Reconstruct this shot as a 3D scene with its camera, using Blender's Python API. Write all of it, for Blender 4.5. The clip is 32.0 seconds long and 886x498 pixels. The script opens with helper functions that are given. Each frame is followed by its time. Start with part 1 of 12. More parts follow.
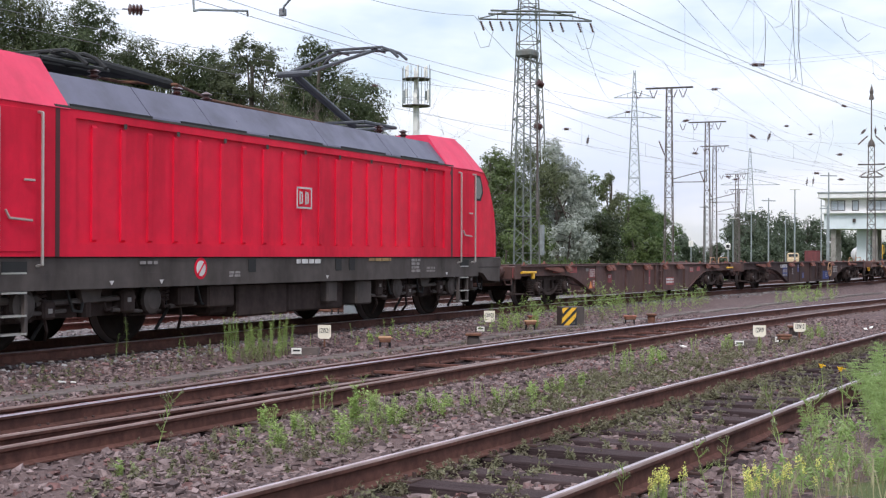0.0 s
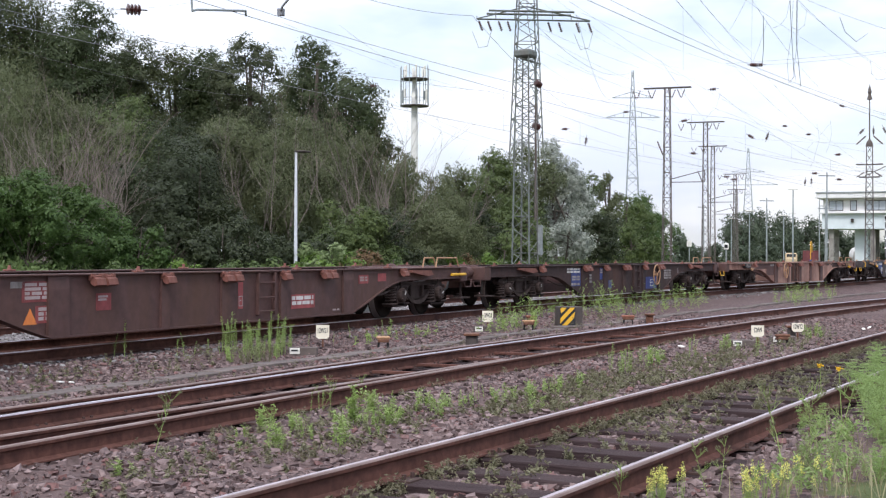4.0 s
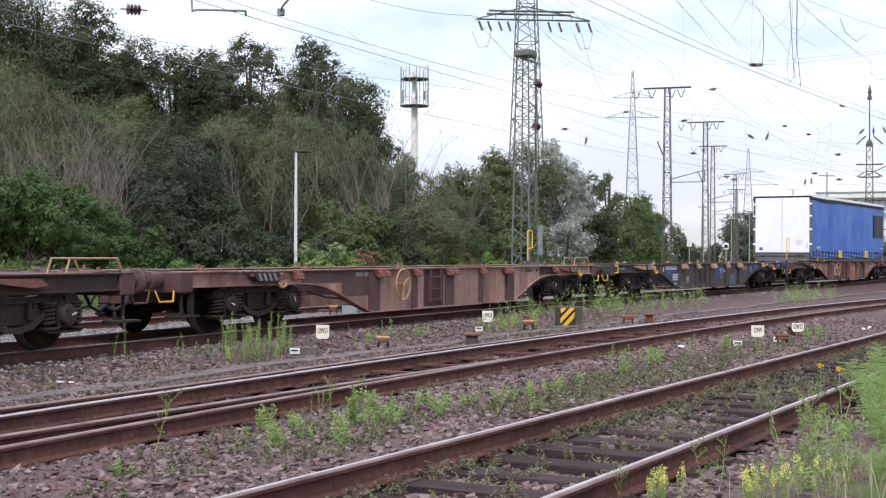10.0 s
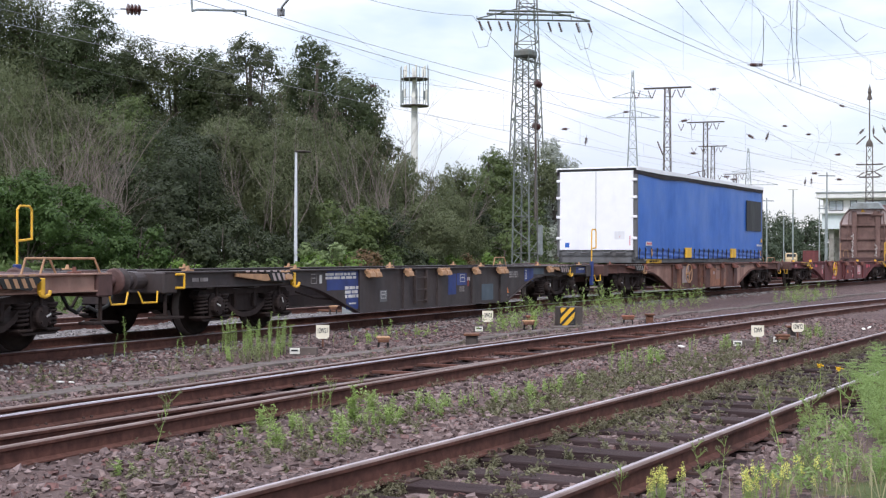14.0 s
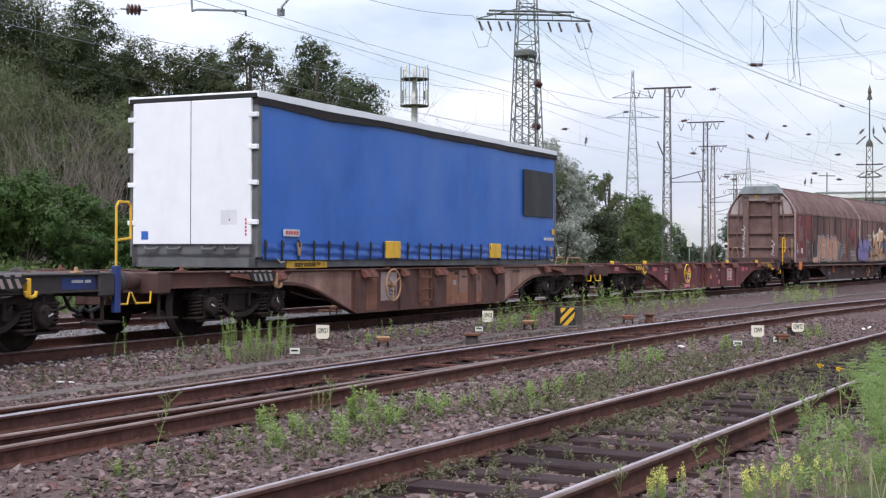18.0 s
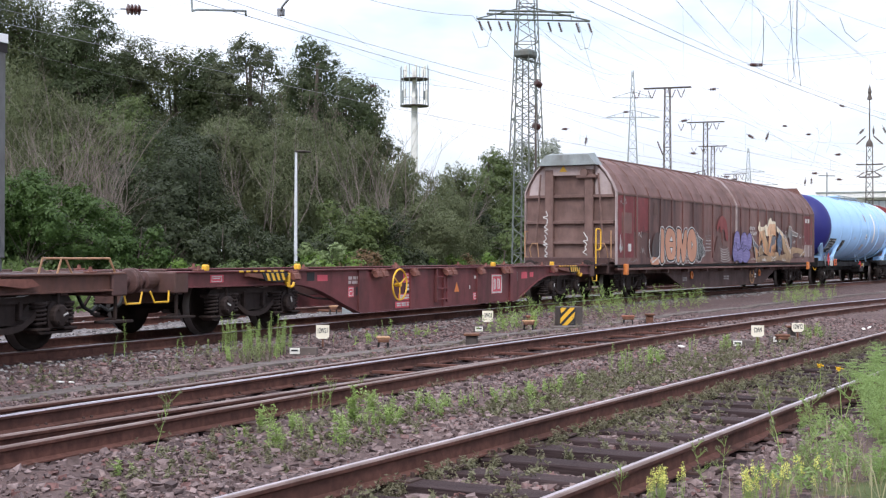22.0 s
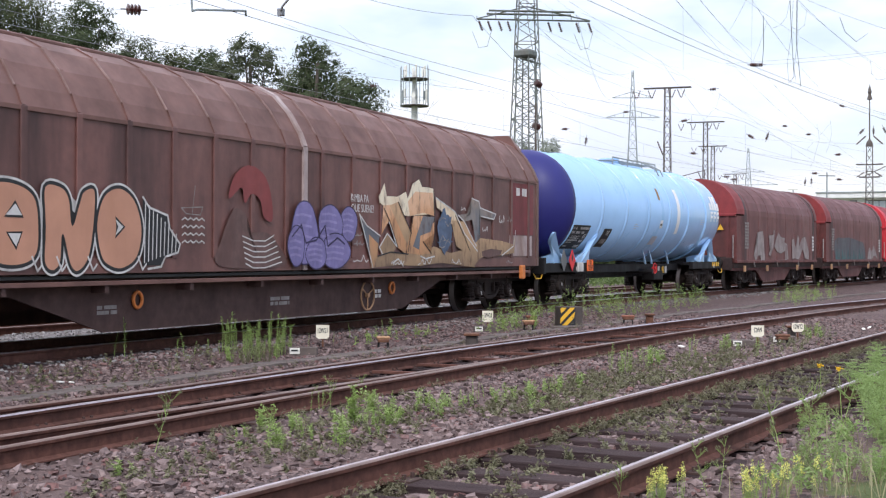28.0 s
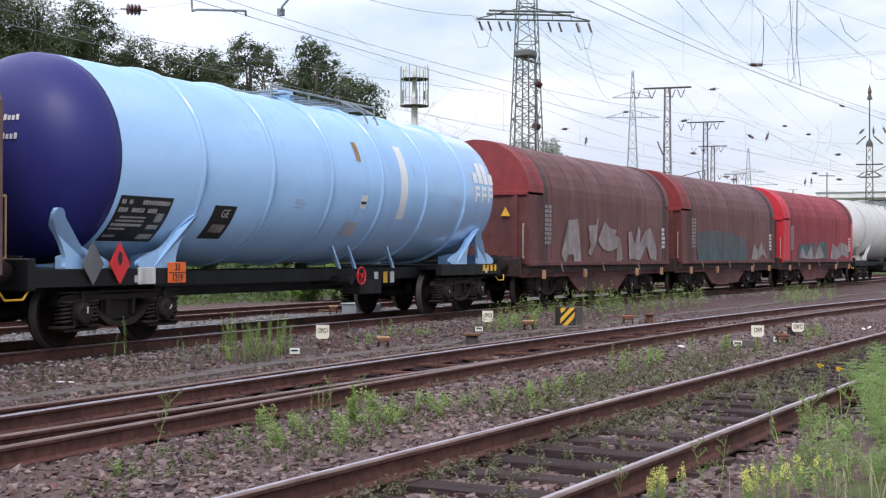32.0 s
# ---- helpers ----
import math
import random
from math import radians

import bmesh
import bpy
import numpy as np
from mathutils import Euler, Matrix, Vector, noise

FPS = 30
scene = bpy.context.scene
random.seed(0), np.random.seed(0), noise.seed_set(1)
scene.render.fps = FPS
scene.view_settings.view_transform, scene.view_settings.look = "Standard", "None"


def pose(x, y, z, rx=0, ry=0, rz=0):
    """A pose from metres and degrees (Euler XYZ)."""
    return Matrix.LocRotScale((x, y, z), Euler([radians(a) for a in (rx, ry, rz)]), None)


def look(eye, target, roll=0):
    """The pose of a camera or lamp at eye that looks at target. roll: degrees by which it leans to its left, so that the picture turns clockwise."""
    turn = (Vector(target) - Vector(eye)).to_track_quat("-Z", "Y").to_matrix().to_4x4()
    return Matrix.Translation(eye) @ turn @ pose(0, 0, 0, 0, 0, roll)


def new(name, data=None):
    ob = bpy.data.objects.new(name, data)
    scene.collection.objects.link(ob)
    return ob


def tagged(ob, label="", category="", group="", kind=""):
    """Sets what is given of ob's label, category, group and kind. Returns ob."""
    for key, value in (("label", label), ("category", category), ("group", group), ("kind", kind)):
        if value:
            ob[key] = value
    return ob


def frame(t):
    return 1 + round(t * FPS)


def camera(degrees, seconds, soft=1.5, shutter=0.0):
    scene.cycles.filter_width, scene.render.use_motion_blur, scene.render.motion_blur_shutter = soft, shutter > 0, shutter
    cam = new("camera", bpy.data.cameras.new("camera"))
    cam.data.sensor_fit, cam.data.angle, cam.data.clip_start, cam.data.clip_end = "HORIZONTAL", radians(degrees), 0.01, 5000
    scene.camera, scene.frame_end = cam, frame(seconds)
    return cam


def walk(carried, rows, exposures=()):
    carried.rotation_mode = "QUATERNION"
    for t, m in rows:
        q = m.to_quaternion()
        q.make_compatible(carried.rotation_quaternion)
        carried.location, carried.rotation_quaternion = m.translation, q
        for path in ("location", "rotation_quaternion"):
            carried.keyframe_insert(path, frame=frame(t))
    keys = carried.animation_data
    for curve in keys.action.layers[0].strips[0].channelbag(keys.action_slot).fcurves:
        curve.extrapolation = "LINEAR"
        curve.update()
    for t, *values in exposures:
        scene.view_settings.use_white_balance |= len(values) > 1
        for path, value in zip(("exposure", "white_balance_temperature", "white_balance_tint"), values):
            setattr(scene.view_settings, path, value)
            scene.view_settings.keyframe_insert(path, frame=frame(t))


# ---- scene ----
cam = camera(36.647, 32.0, soft=1.25)
EYE = Vector((0.0, 0.0, 1.26))


def view(yaw, pitch=0.2507, roll=0.2057):
    a, p = radians(yaw), radians(pitch)
    return look(EYE, EYE + 10 * Vector((math.cos(a) * math.cos(p), math.sin(a) * math.cos(p), math.sin(p))), roll)


# a tripod shot: it settles by a hair in the first half second, then stands
walk(cam, [(0.0, view(20.558)), (0.25, view(20.505)), (0.5, view(20.485)), (1.0, view(20.485)), (32.0, view(20.485))],
     [(t, e, 6360, 11) for t, e in ((0.0, 0.2), (1.0, 0.2), (2.0, 0.23), (3.0, 0.29), (6.0, 0.3), (13.0, 0.28), (14.5, 0.2), (16.5, 0.04), (17.0, 0.04), (18.0, 0.06), (19.0, 0.2), (20.0, 0.31), (21.0, 0.37), (23.0, 0.42), (25.5, 0.4), (28.0, 0.3), (29.0, 0.29), (30.0, 0.22), (32.0, 0.12))])

# ---- light: bright broken overcast, veiled sun high behind the camera ----
world = bpy.data.worlds.new("overcast_sky")
scene.world = world
world.use_nodes = True
wn, wl = world.node_tree.nodes, world.node_tree.links
wn.clear()
SUN_EL, SUN_AZ = radians(48), radians(250)
sky = wn.new("ShaderNodeTexSky")
sky.sky_type, sky.sun_disc = "NISHITA", False
sky.sun_elevation, sky.sun_rotation = SUN_EL, SUN_AZ
sky_b = wn.new("ShaderNodeMix")
sky_b.data_type, sky_b.blend_type = "RGBA", "MULTIPLY"
sky_b.inputs[0].default_value = 1.0
sky_b.inputs[7].default_value = (0.11, 0.11, 0.11, 1)
wl.new(sky.outputs[0], sky_b.inputs[6])
co = wn.new("ShaderNodeTexCoord")
mp = wn.new("ShaderNodeMapping")
mp.inputs["Scale"].default_value = (1.0, 1.0, 2.6)
mp.inputs["Location"].default_value = (0.35, 0.1, 0.2)
wl.new(co.outputs["Generated"], mp.inputs[0])
nz = wn.new("ShaderNodeTexNoise")
nz.inputs["Scale"].default_value, nz.inputs["Detail"].default_value, nz.inputs["Roughness"].default_value = 2.6, 6, 0.52
wl.new(mp.outputs[0], nz.inputs["Vector"])
cl = wn.new("ShaderNodeValToRGB")
cl.color_ramp.elements[0].position, cl.color_ramp.elements[0].color = 0.40, (0.3, 0.3, 0.3, 1)
cl.color_ramp.elements[1].position, cl.color_ramp.elements[1].color = 0.62, (1, 1, 1, 1)
# the cloud bank is thicker towards the left of the yard and thins out to the right
bank = wn.new("ShaderNodeMapRange")
bank.inputs["From Min"].default_value, bank.inputs["From Max"].default_value = 0.0, 0.6
bank.inputs["To Min"].default_value, bank.inputs["To Max"].default_value = -0.13, 0.11
sep_dir = wn.new("ShaderNodeSeparateXYZ")
wl.new(co.outputs["Generated"], sep_dir.inputs[0])
wl.new(sep_dir.outputs[1], bank.inputs[0])
bank_sum = wn.new("ShaderNodeMath")
wl.new(nz.outputs[0], bank_sum.inputs[0])
wl.new(bank.outputs[0], bank_sum.inputs[1])
wl.new(bank_sum.outputs[0], cl.inputs[0])
# overcast skies are brightest overhead
sx = wn.new("ShaderNodeSeparateXYZ")
wl.new(co.outputs["Generated"], sx.inputs[0])
up = wn.new("ShaderNodeMapRange")
up.inputs["From Min"].default_value, up.inputs["From Max"].default_value = 0.02, 0.75
up.inputs["To Min"].default_value, up.inputs["To Max"].default_value = 0.82, 2.75
wl.new(sx.outputs[2], up.inputs[0])
cc = wn.new("ShaderNodeMix")
cc.data_type, cc.blend_type = "RGBA", "MULTIPLY"
cc.inputs[0].default_value = 1.0
cc.inputs[6].default_value = (0.98, 0.985, 1.045, 1)
wl.new(up.outputs[0], cc.inputs[7])
# soft grey-blue undersides on the cloud
mp2 = wn.new("ShaderNodeMapping")
mp2.inputs["Scale"].default_value = (1.0, 1.0, 3.4)
mp2.inputs["Location"].default_value = (1.7, 0.6, 0.9)
wl.new(co.outputs["Generated"], mp2.inputs[0])
nz2 = wn.new("ShaderNodeTexNoise")
nz2.inputs["Scale"].default_value, nz2.inputs["Detail"].default_value, nz2.inputs["Roughness"].default_value = 4.2, 5, 0.5
wl.new(mp2.outputs[0], nz2.inputs["Vector"])
under = wn.new("ShaderNodeValToRGB")
under.color_ramp.elements[0].position, under.color_ramp.elements[0].color = 0.40, (0.77, 0.82, 0.9, 1)
under.color_ramp.elements[1].position, under.color_ramp.elements[1].color = 0.60, (1, 1, 1, 1)
wl.new(nz2.outputs[0], under.inputs[0])
cloud = wn.new("ShaderNodeMix")
cloud.data_type, cloud.blend_type = "RGBA", "MULTIPLY"
cloud.inputs[0].default_value = 1.0
wl.new(cc.outputs[2], cloud.inputs[6])
wl.new(under.outputs[0], cloud.inputs[7])
mx = wn.new("ShaderNodeMix")
mx.data_type = "RGBA"
wl.new(cl.outputs[0], mx.inputs[0])
wl.new(sky_b.outputs[2], mx.inputs[6])
wl.new(cloud.outputs[2], mx.inputs[7])
bg = wn.new("ShaderNodeBackground")
bg.inputs["Strength"].default_value = 1.0
wl.new(mx.outputs[2], bg.inputs[0])
wo = wn.new("ShaderNodeOutputWorld")
wl.new(bg.outputs[0], wo.inputs[0])

sun_data = bpy.data.lights.new("sun", "SUN")
sun_data.energy, sun_data.angle, sun_data.color = 1.7, radians(14), (1.0, 0.97, 0.95)
sun = new("sun", sun_data)
sun.matrix_world = look((0, 0, 60), Vector((0, 0, 60)) - Vector((math.sin(SUN_AZ) * math.cos(SUN_EL), math.cos(SUN_AZ) * math.cos(SUN_EL), math.sin(SUN_EL))))


# ---- materials ----
class Nodes:
    """A node material with a few shorthands."""

    def __init__(self, name):
        self.m = bpy.data.materials.new(name)
        self.m.use_nodes = True
        self.t = self.m.node_tree
        self.t.nodes.clear()
        self.co = self.add("ShaderNodeTexCoord")

    def add(self, kind):
        return self.t.nodes.new(kind)

    def link(self, a, b):
        self.t.links.new(a, b)

    def noise(self, scale, detail=4, rough=0.55, stretch=(1, 1, 1), vec=None, shift=0.0):
        mpn = self.t.nodes.new("ShaderNodeMapping")
        mpn.inputs["Scale"].default_value = stretch
        mpn.inputs["Location"].default_value = (shift, shift * 1.7, shift * 0.6)
        self.link(vec or self.co.outputs["Object"], mpn.inputs[0])
        n = self.t.nodes.new("ShaderNodeTexNoise")
        n.inputs["Scale"].default_value, n.inputs["Detail"].default_value, n.inputs["Roughness"].default_value = scale, detail, rough
        self.link(mpn.outputs[0], n.inputs["Vector"])
        return n.outputs[0]

    def span(self, v, a, b, lo=0.0, hi=1.0):
        n = self.t.nodes.new("ShaderNodeMapRange")
        for i, x in enumerate((a, b, lo, hi)):
            n.inputs[1 + i].default_value = x
        self.link(v, n.inputs[0])
        return n.outputs[0]

    def mix(self, fac, a, b, blend="MIX"):
        n = self.t.nodes.new("ShaderNodeMix")
        n.data_type, n.blend_type = "RGBA", blend
        for sock, v in ((n.inputs[0], fac), (n.inputs[6], a), (n.inputs[7], b)):
            if isinstance(v, bpy.types.NodeSocket):
                self.link(v, sock)
            elif isinstance(v, (int, float)):
                sock.default_value = v
            else:
                sock.default_value = (*v, 1)
        return n.outputs[2]

    def math(self, op, a, b):
        n = self.t.nodes.new("ShaderNodeMath")
        n.operation = op
        for sock, v in zip(n.inputs, (a, b)):
            if isinstance(v, bpy.types.NodeSocket):
                self.link(v, sock)
            else:
                sock.default_value = v
        return n.outputs[0]

    def bump(self, h, strength, dist=0.01):
        n = self.t.nodes.new("ShaderNodeBump")
        n.inputs["Strength"].default_value, n.inputs["Distance"].default_value = strength, dist
        self.link(h, n.inputs["Height"])
        return n.outputs[0]

    def finish(self, color, rough=0.6, metal=0.0, normal=None, coat=0.0, spec=0.5):
        p = self.t.nodes.new("ShaderNodeBsdfPrincipled")
        for key, v in (("Base Color", color), ("Roughness", rough), ("Metallic", metal), ("Coat Weight", coat), ("Specular IOR Level", spec)):
            if isinstance(v, bpy.types.NodeSocket):
                self.link(v, p.inputs[key])
            elif isinstance(v, (int, float)):
                p.inputs[key].default_value = v
            else:
                p.inputs[key].default_value = (*v, 1)
        if normal:
            self.link(normal, p.inputs["Normal"])
        o = self.t.nodes.new("ShaderNodeOutputMaterial")
        self.link(p.outputs[0], o.inputs[0])
        return self.m


def surf(name, base, rough=0.55, metal=0.0, var=0.25, scale=6.0, dirt=(0.05, 0.04, 0.035), amount=0.3, dscale=1.2, streak=0.25, bump=0.15, bscale=60.0, vary=0.0, coat=0.0, spec=0.5):
    """Painted, rusted or weathered surface: fine mottling, larger stains drawn out downwards, slight relief."""
    k = Nodes(name)
    fine = k.noise(scale, 5, 0.6)
    col = k.mix(k.span(fine, 0.3, 0.75), [c * (1 - var) for c in base], [min(1, c * (1 + var * 0.7)) for c in base])
    stain = k.noise(dscale, 6, 0.62, (1, 1, streak), shift=3.1)
    col = k.mix(k.span(stain, 0.62 - 0.35 * amount, 0.78 - 0.1 * amount, 0, min(1.0, amount * 1.6)), col, dirt)
    if vary:
        oi = k.add("ShaderNodeObjectInfo")
        col = k.mix(1.0, col, k.mix(oi.outputs["Random"], [1 - vary] * 3, [1 + vary * 0.6] * 3), "MULTIPLY")
    rg = k.span(stain, 0.35, 0.7, rough - 0.06, min(1, rough + 0.18))
    return k.finish(col, rg, metal, k.bump(k.noise(bscale, 4), bump, 0.004), coat, spec)


def plain(name, base, rough=0.5, metal=0.0):
    return surf(name, base, rough, metal, var=0.12, amount=0.12, bump=0.05)


def leaf(name, base, lit, trans=0.36):
    """Leaves: each one its own tone, some light coming through."""
    k = Nodes(name)
    g = k.add("ShaderNodeNewGeometry")
    big = k.noise(0.55, 3, 0.5)
    c = k.mix(k.span(g.outputs["Random Per Island"], 0.0, 1.0, 0.15, 0.75), [x * 0.85 for x in base], [x * 0.95 for x in lit])
    c = k.mix(k.span(big, 0.35, 0.7, 0.0, 0.7), c, base)
    p = k.t.nodes.new("ShaderNodeBsdfPrincipled")
    p.inputs["Roughness"].default_value = 0.55
    p.inputs["Specular IOR Level"].default_value = 0.3
    k.link(c, p.inputs["Base Color"])
    tr = k.t.nodes.new("ShaderNodeBsdfTranslucent")
    k.link(c, tr.inputs[0])
    m = k.t.nodes.new("ShaderNodeMixShader")
    m.inputs[0].default_value = trans
    k.link(p.outputs[0], m.inputs[1])
    k.link(tr.outputs[0], m.inputs[2])
    o = k.t.nodes.new("ShaderNodeOutputMaterial")
    k.link(m.outputs[0], o.inputs[0])
    return k.m


def ground_material():
    """Sooty brown ballast with the shade between stones in its colour, finer cinder, and turf where the grass mask says
    so.
    """
    k = Nodes("ballast_and_turf")
    v = k.t.nodes.new("ShaderNodeTexVoronoi")
    v.inputs["Scale"].default_value = 21.0
    v.distance = "CHEBYCHEV"
    k.link(k.co.outputs["Object"], v.inputs["Vector"])
    v2 = k.t.nodes.new("ShaderNodeTexVoronoi")
    v2.inputs["Scale"].default_value = 58.0
    v2.distance = "MANHATTAN"
    k.link(k.co.outputs["Object"], v2.inputs["Vector"])
    sep = k.t.nodes.new("ShaderNodeSeparateColor")
    k.link(v.outputs["Color"], sep.inputs[0])
    stone = k.mix(sep.outputs[0], (0.07, 0.046, 0.044), (0.3, 0.215, 0.2))
    stone = k.mix(k.span(sep.outputs[1], 0.82, 0.9), stone, (0.16, 0.085, 0.07))
    # shade in the gaps is painted: colour darkens away from each stone's centre
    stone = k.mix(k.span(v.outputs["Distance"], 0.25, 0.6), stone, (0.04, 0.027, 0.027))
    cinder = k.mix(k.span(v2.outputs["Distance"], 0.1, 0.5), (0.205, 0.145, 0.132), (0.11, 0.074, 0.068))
    patch = k.noise(0.55, 5, 0.6)
    col = k.mix(k.span(patch, 0.44, 0.58), stone, cinder)
    big = k.noise(0.16, 4, 0.5, shift=5)
    col = k.mix(k.span(big, 0.35, 0.7, 0.0, 0.55), col, k.mix(1.0, col, (0.72, 0.58, 0.56), "MULTIPLY"))
    at = k.t.nodes.new("ShaderNodeAttribute")
    at.attribute_name = "turf"
    edge = k.math("ADD", at.outputs["Fac"], k.span(k.noise(1.4, 5, 0.6, shift=2), 0.3, 0.7, -0.35, 0.35))
    turf = k.mix(k.noise(7.0, 5, 0.65), (0.035, 0.05, 0.014), (0.12, 0.14, 0.05))
    col = k.mix(k.span(edge, 0.4, 0.6), col, turf)
    at2 = k.t.nodes.new("ShaderNodeAttribute")
    at2.attribute_name = "fresh"
    fresh = k.mix(sep.outputs[2], (0.12, 0.11, 0.11), (0.33, 0.31, 0.3))
    # painted gap shade between the paler stones as well
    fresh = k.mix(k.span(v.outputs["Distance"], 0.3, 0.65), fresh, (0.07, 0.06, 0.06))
    col = k.mix(at2.outputs["Fac"], col, fresh)
    h = k.math("SUBTRACT", k.math("MULTIPLY", v.outputs["Distance"], -1.0), k.math("MULTIPLY", v2.outputs["Distance"], 0.35))
    return k.finish(col, 0.9, 0, k.bump(h, 0.55, 0.02), spec=0.25)


def stone_material(name, lo, hi, warm):
    k = Nodes(name)
    g = k.add("ShaderNodeNewGeometry")
    r = g.outputs["Random Per Island"]
    c = k.mix(r, lo, hi)
    c = k.mix(k.span(k.math("FRACT", k.math("MULTIPLY", r, 17.3), 0.0), 0.88, 0.94), c, warm)
    c = k.mix(k.span(k.noise(30, 4), 0.35, 0.7, 0, 0.5), c, [x * 0.45 for x in lo])
    return k.finish(c, 0.88, 0, k.bump(k.noise(70, 4), 0.4, 0.006), spec=0.3)


def wood_material(name, dark, light):
    k = Nodes(name)
    oi = k.add("ShaderNodeObjectInfo")
    grain = k.noise(9, 6, 0.65, (8, 0.5, 8))
    c = k.mix(k.span(grain, 0.3, 0.7), dark, light)
    c = k.mix(k.span(k.noise(2.2, 5, 0.6), 0.45, 0.7, 0, 0.75), c, (0.07, 0.05, 0.049))
    c = k.mix(1.0, c, k.mix(oi.outputs["Random"], (0.75, 0.72, 0.72), (1.2, 1.15, 1.15)), "MULTIPLY")
    return k.finish(c, 0.85, 0, k.bump(grain, 0.6, 0.012), spec=0.1)


M = {}
M["ground"] = ground_material()
M["stone"] = stone_material("ballast_stone", (0.06, 0.04, 0.039), (0.32, 0.235, 0.222), (0.21, 0.11, 0.1))
M["stone_pale"] = stone_material("fresh_ballast_stone", (0.13, 0.12, 0.12), (0.36, 0.34, 0.33), (0.3, 0.26, 0.22))
M["sleeper"] = wood_material("tarred_sleeper_wood", (0.024, 0.016, 0.017), (0.07, 0.05, 0.05))
M["rail"] = surf("rail_rust", (0.125, 0.056, 0.043), 0.85, 0.0, 0.4, 14, (0.05, 0.026, 0.022), 0.5, 2.0, 1.0, 0.3, 90, 0, 0, 0.2)
M["rail_mid"] = surf("half_worn_rail_head", (0.52, 0.45, 0.475), 0.36, 0.8, 0.2, 3, (0.3, 0.22, 0.2), 0.3, 2.5, 1.0, 0.06, 40)
M["rail_top"] = surf("worn_rail_head", (0.7, 0.69, 0.76), 0.25, 0.95, 0.1, 3, (0.45, 0.42, 0.43), 0.15, 2.5, 1.0, 0.05, 40)
M["rail_dull"] = surf("dull_rail_head", (0.26, 0.18, 0.155), 0.5, 0.5, 0.25, 3, (0.12, 0.07, 0.055), 0.5, 2.5, 1.0, 0.08, 40)
M["rust"] = surf("rusted_steel", (0.16, 0.07, 0.04), 0.85, 0.05, 0.4, 12, (0.05, 0.03, 0.025), 0.5, 2.0, 0.5, 0.3)
M["concrete_pale"] = surf("pale_concrete", (0.66, 0.65, 0.62), 0.85, 0, 0.08, 2, (0.45, 0.43, 0.4), 0.3, 0.6, 0.3)
M["plate"] = surf("rusted_tie_plate", (0.075, 0.042, 0.035), 0.9, 0, 0.3, 14, (0.04, 0.025, 0.022), 0.5, 3)
M["concrete"] = surf("concrete", (0.30, 0.28, 0.25), 0.9, 0, 0.25, 9, (0.12, 0.1, 0.085), 0.5, 1.5, 1.0, 0.3, 40)
M["slab"] = surf("dirty_concrete_cover", (0.17, 0.135, 0.12), 0.92, 0, 0.3, 9, (0.07, 0.055, 0.05), 0.6, 1.1, 1.0, 0.35, 40, vary=0.2)
M["zinc"] = surf("galvanised_steel", (0.33, 0.36, 0.36), 0.55, 0.5, 0.2, 5, (0.16, 0.15, 0.13), 0.35, 1.0, 0.5)
M["mast"] = surf("weathered_mast_green", (0.16, 0.178, 0.165), 0.7, 0.1, 0.25, 4, (0.1, 0.065, 0.045), 0.5, 1.0, 0.4)
M["mast_rust"] = surf("brown_mast_steel", (0.125, 0.108, 0.098), 0.75, 0.1, 0.25, 4, (0.08, 0.05, 0.035), 0.5, 1.0, 0.4)
# haze of distance is put into the paler pylon steel colour
M["pylon"] = surf("hazed_pylon_steel", (0.30, 0.335, 0.34), 0.7, 0.1, 0.15, 2, (0.24, 0.25, 0.24), 0.3)
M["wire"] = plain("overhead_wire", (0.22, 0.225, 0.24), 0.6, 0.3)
# far cables: the same haze put into a paler, bluer tone
M["wire_far"] = plain("hazed_cable", (0.30, 0.32, 0.34), 0.6, 0.2)
M["insulator"] = surf("brown_porcelain", (0.07, 0.028, 0.025), 0.25, 0, 0.15, 8, amount=0.2)
M["white"] = surf("white_enamel", (0.78, 0.76, 0.70), 0.45, 0, 0.08, 5, (0.4, 0.36, 0.3), 0.35, 6)
M["black"] = plain("black_lettering", (0.015, 0.015, 0.017), 0.6)
M["yellow"] = surf("yellow_paint", (0.78, 0.44, 0.03), 0.45, 0, 0.15, 6, (0.25, 0.14, 0.04), 0.35, 4)
M["orange"] = surf("orange_paint", (0.72, 0.22, 0.05), 0.5, 0, 0.15, 6, (0.2, 0.09, 0.05), 0.4, 5)
M["buff"] = surf("faded_orange_cover", (0.42, 0.24, 0.13), 0.7, 0, 0.2, 8, (0.2, 0.12, 0.08), 0.4, 6)
M["glass"] = None


def glass_material():
    k = Nodes("window_glass")
    return k.finish((0.03, 0.035, 0.04), 0.06, 0.0, None, 0.0, 0.9)


M["glass"] = glass_material()


# ---- mesh helpers ----
def link_mesh(name, bm_or_mesh, material, parent=None, label="", smooth=False):
    if isinstance(bm_or_mesh, bmesh.types.BMesh):
        me = bpy.data.meshes.new(name)
        bm_or_mesh.normal_update()
        bm_or_mesh.to_mesh(me)
        bm_or_mesh.free()
    else:
        me = bm_or_mesh
    if not me.materials:
        for mt in (material if isinstance(material, (list, tuple)) else [material]):
            me.materials.append(mt)
    if smooth:
        me.shade_smooth()
    ob = new(name, me)
    if parent:
        ob.parent = parent
    if label:
        ob["label"] = label
    return ob


def part(name, bm, material, parent, label="", smooth=False):
    """One mesh object under a thing or under a part."""
    return link_mesh(name, bm, material, parent, label, smooth)


def thing(name, label, category, group="", kind="", at=None):
    ob = new(name)
    ob.empty_display_size = 0.2
    if at is not None:
        ob.matrix_basis = at
    return tagged(ob, label, category, group, kind)


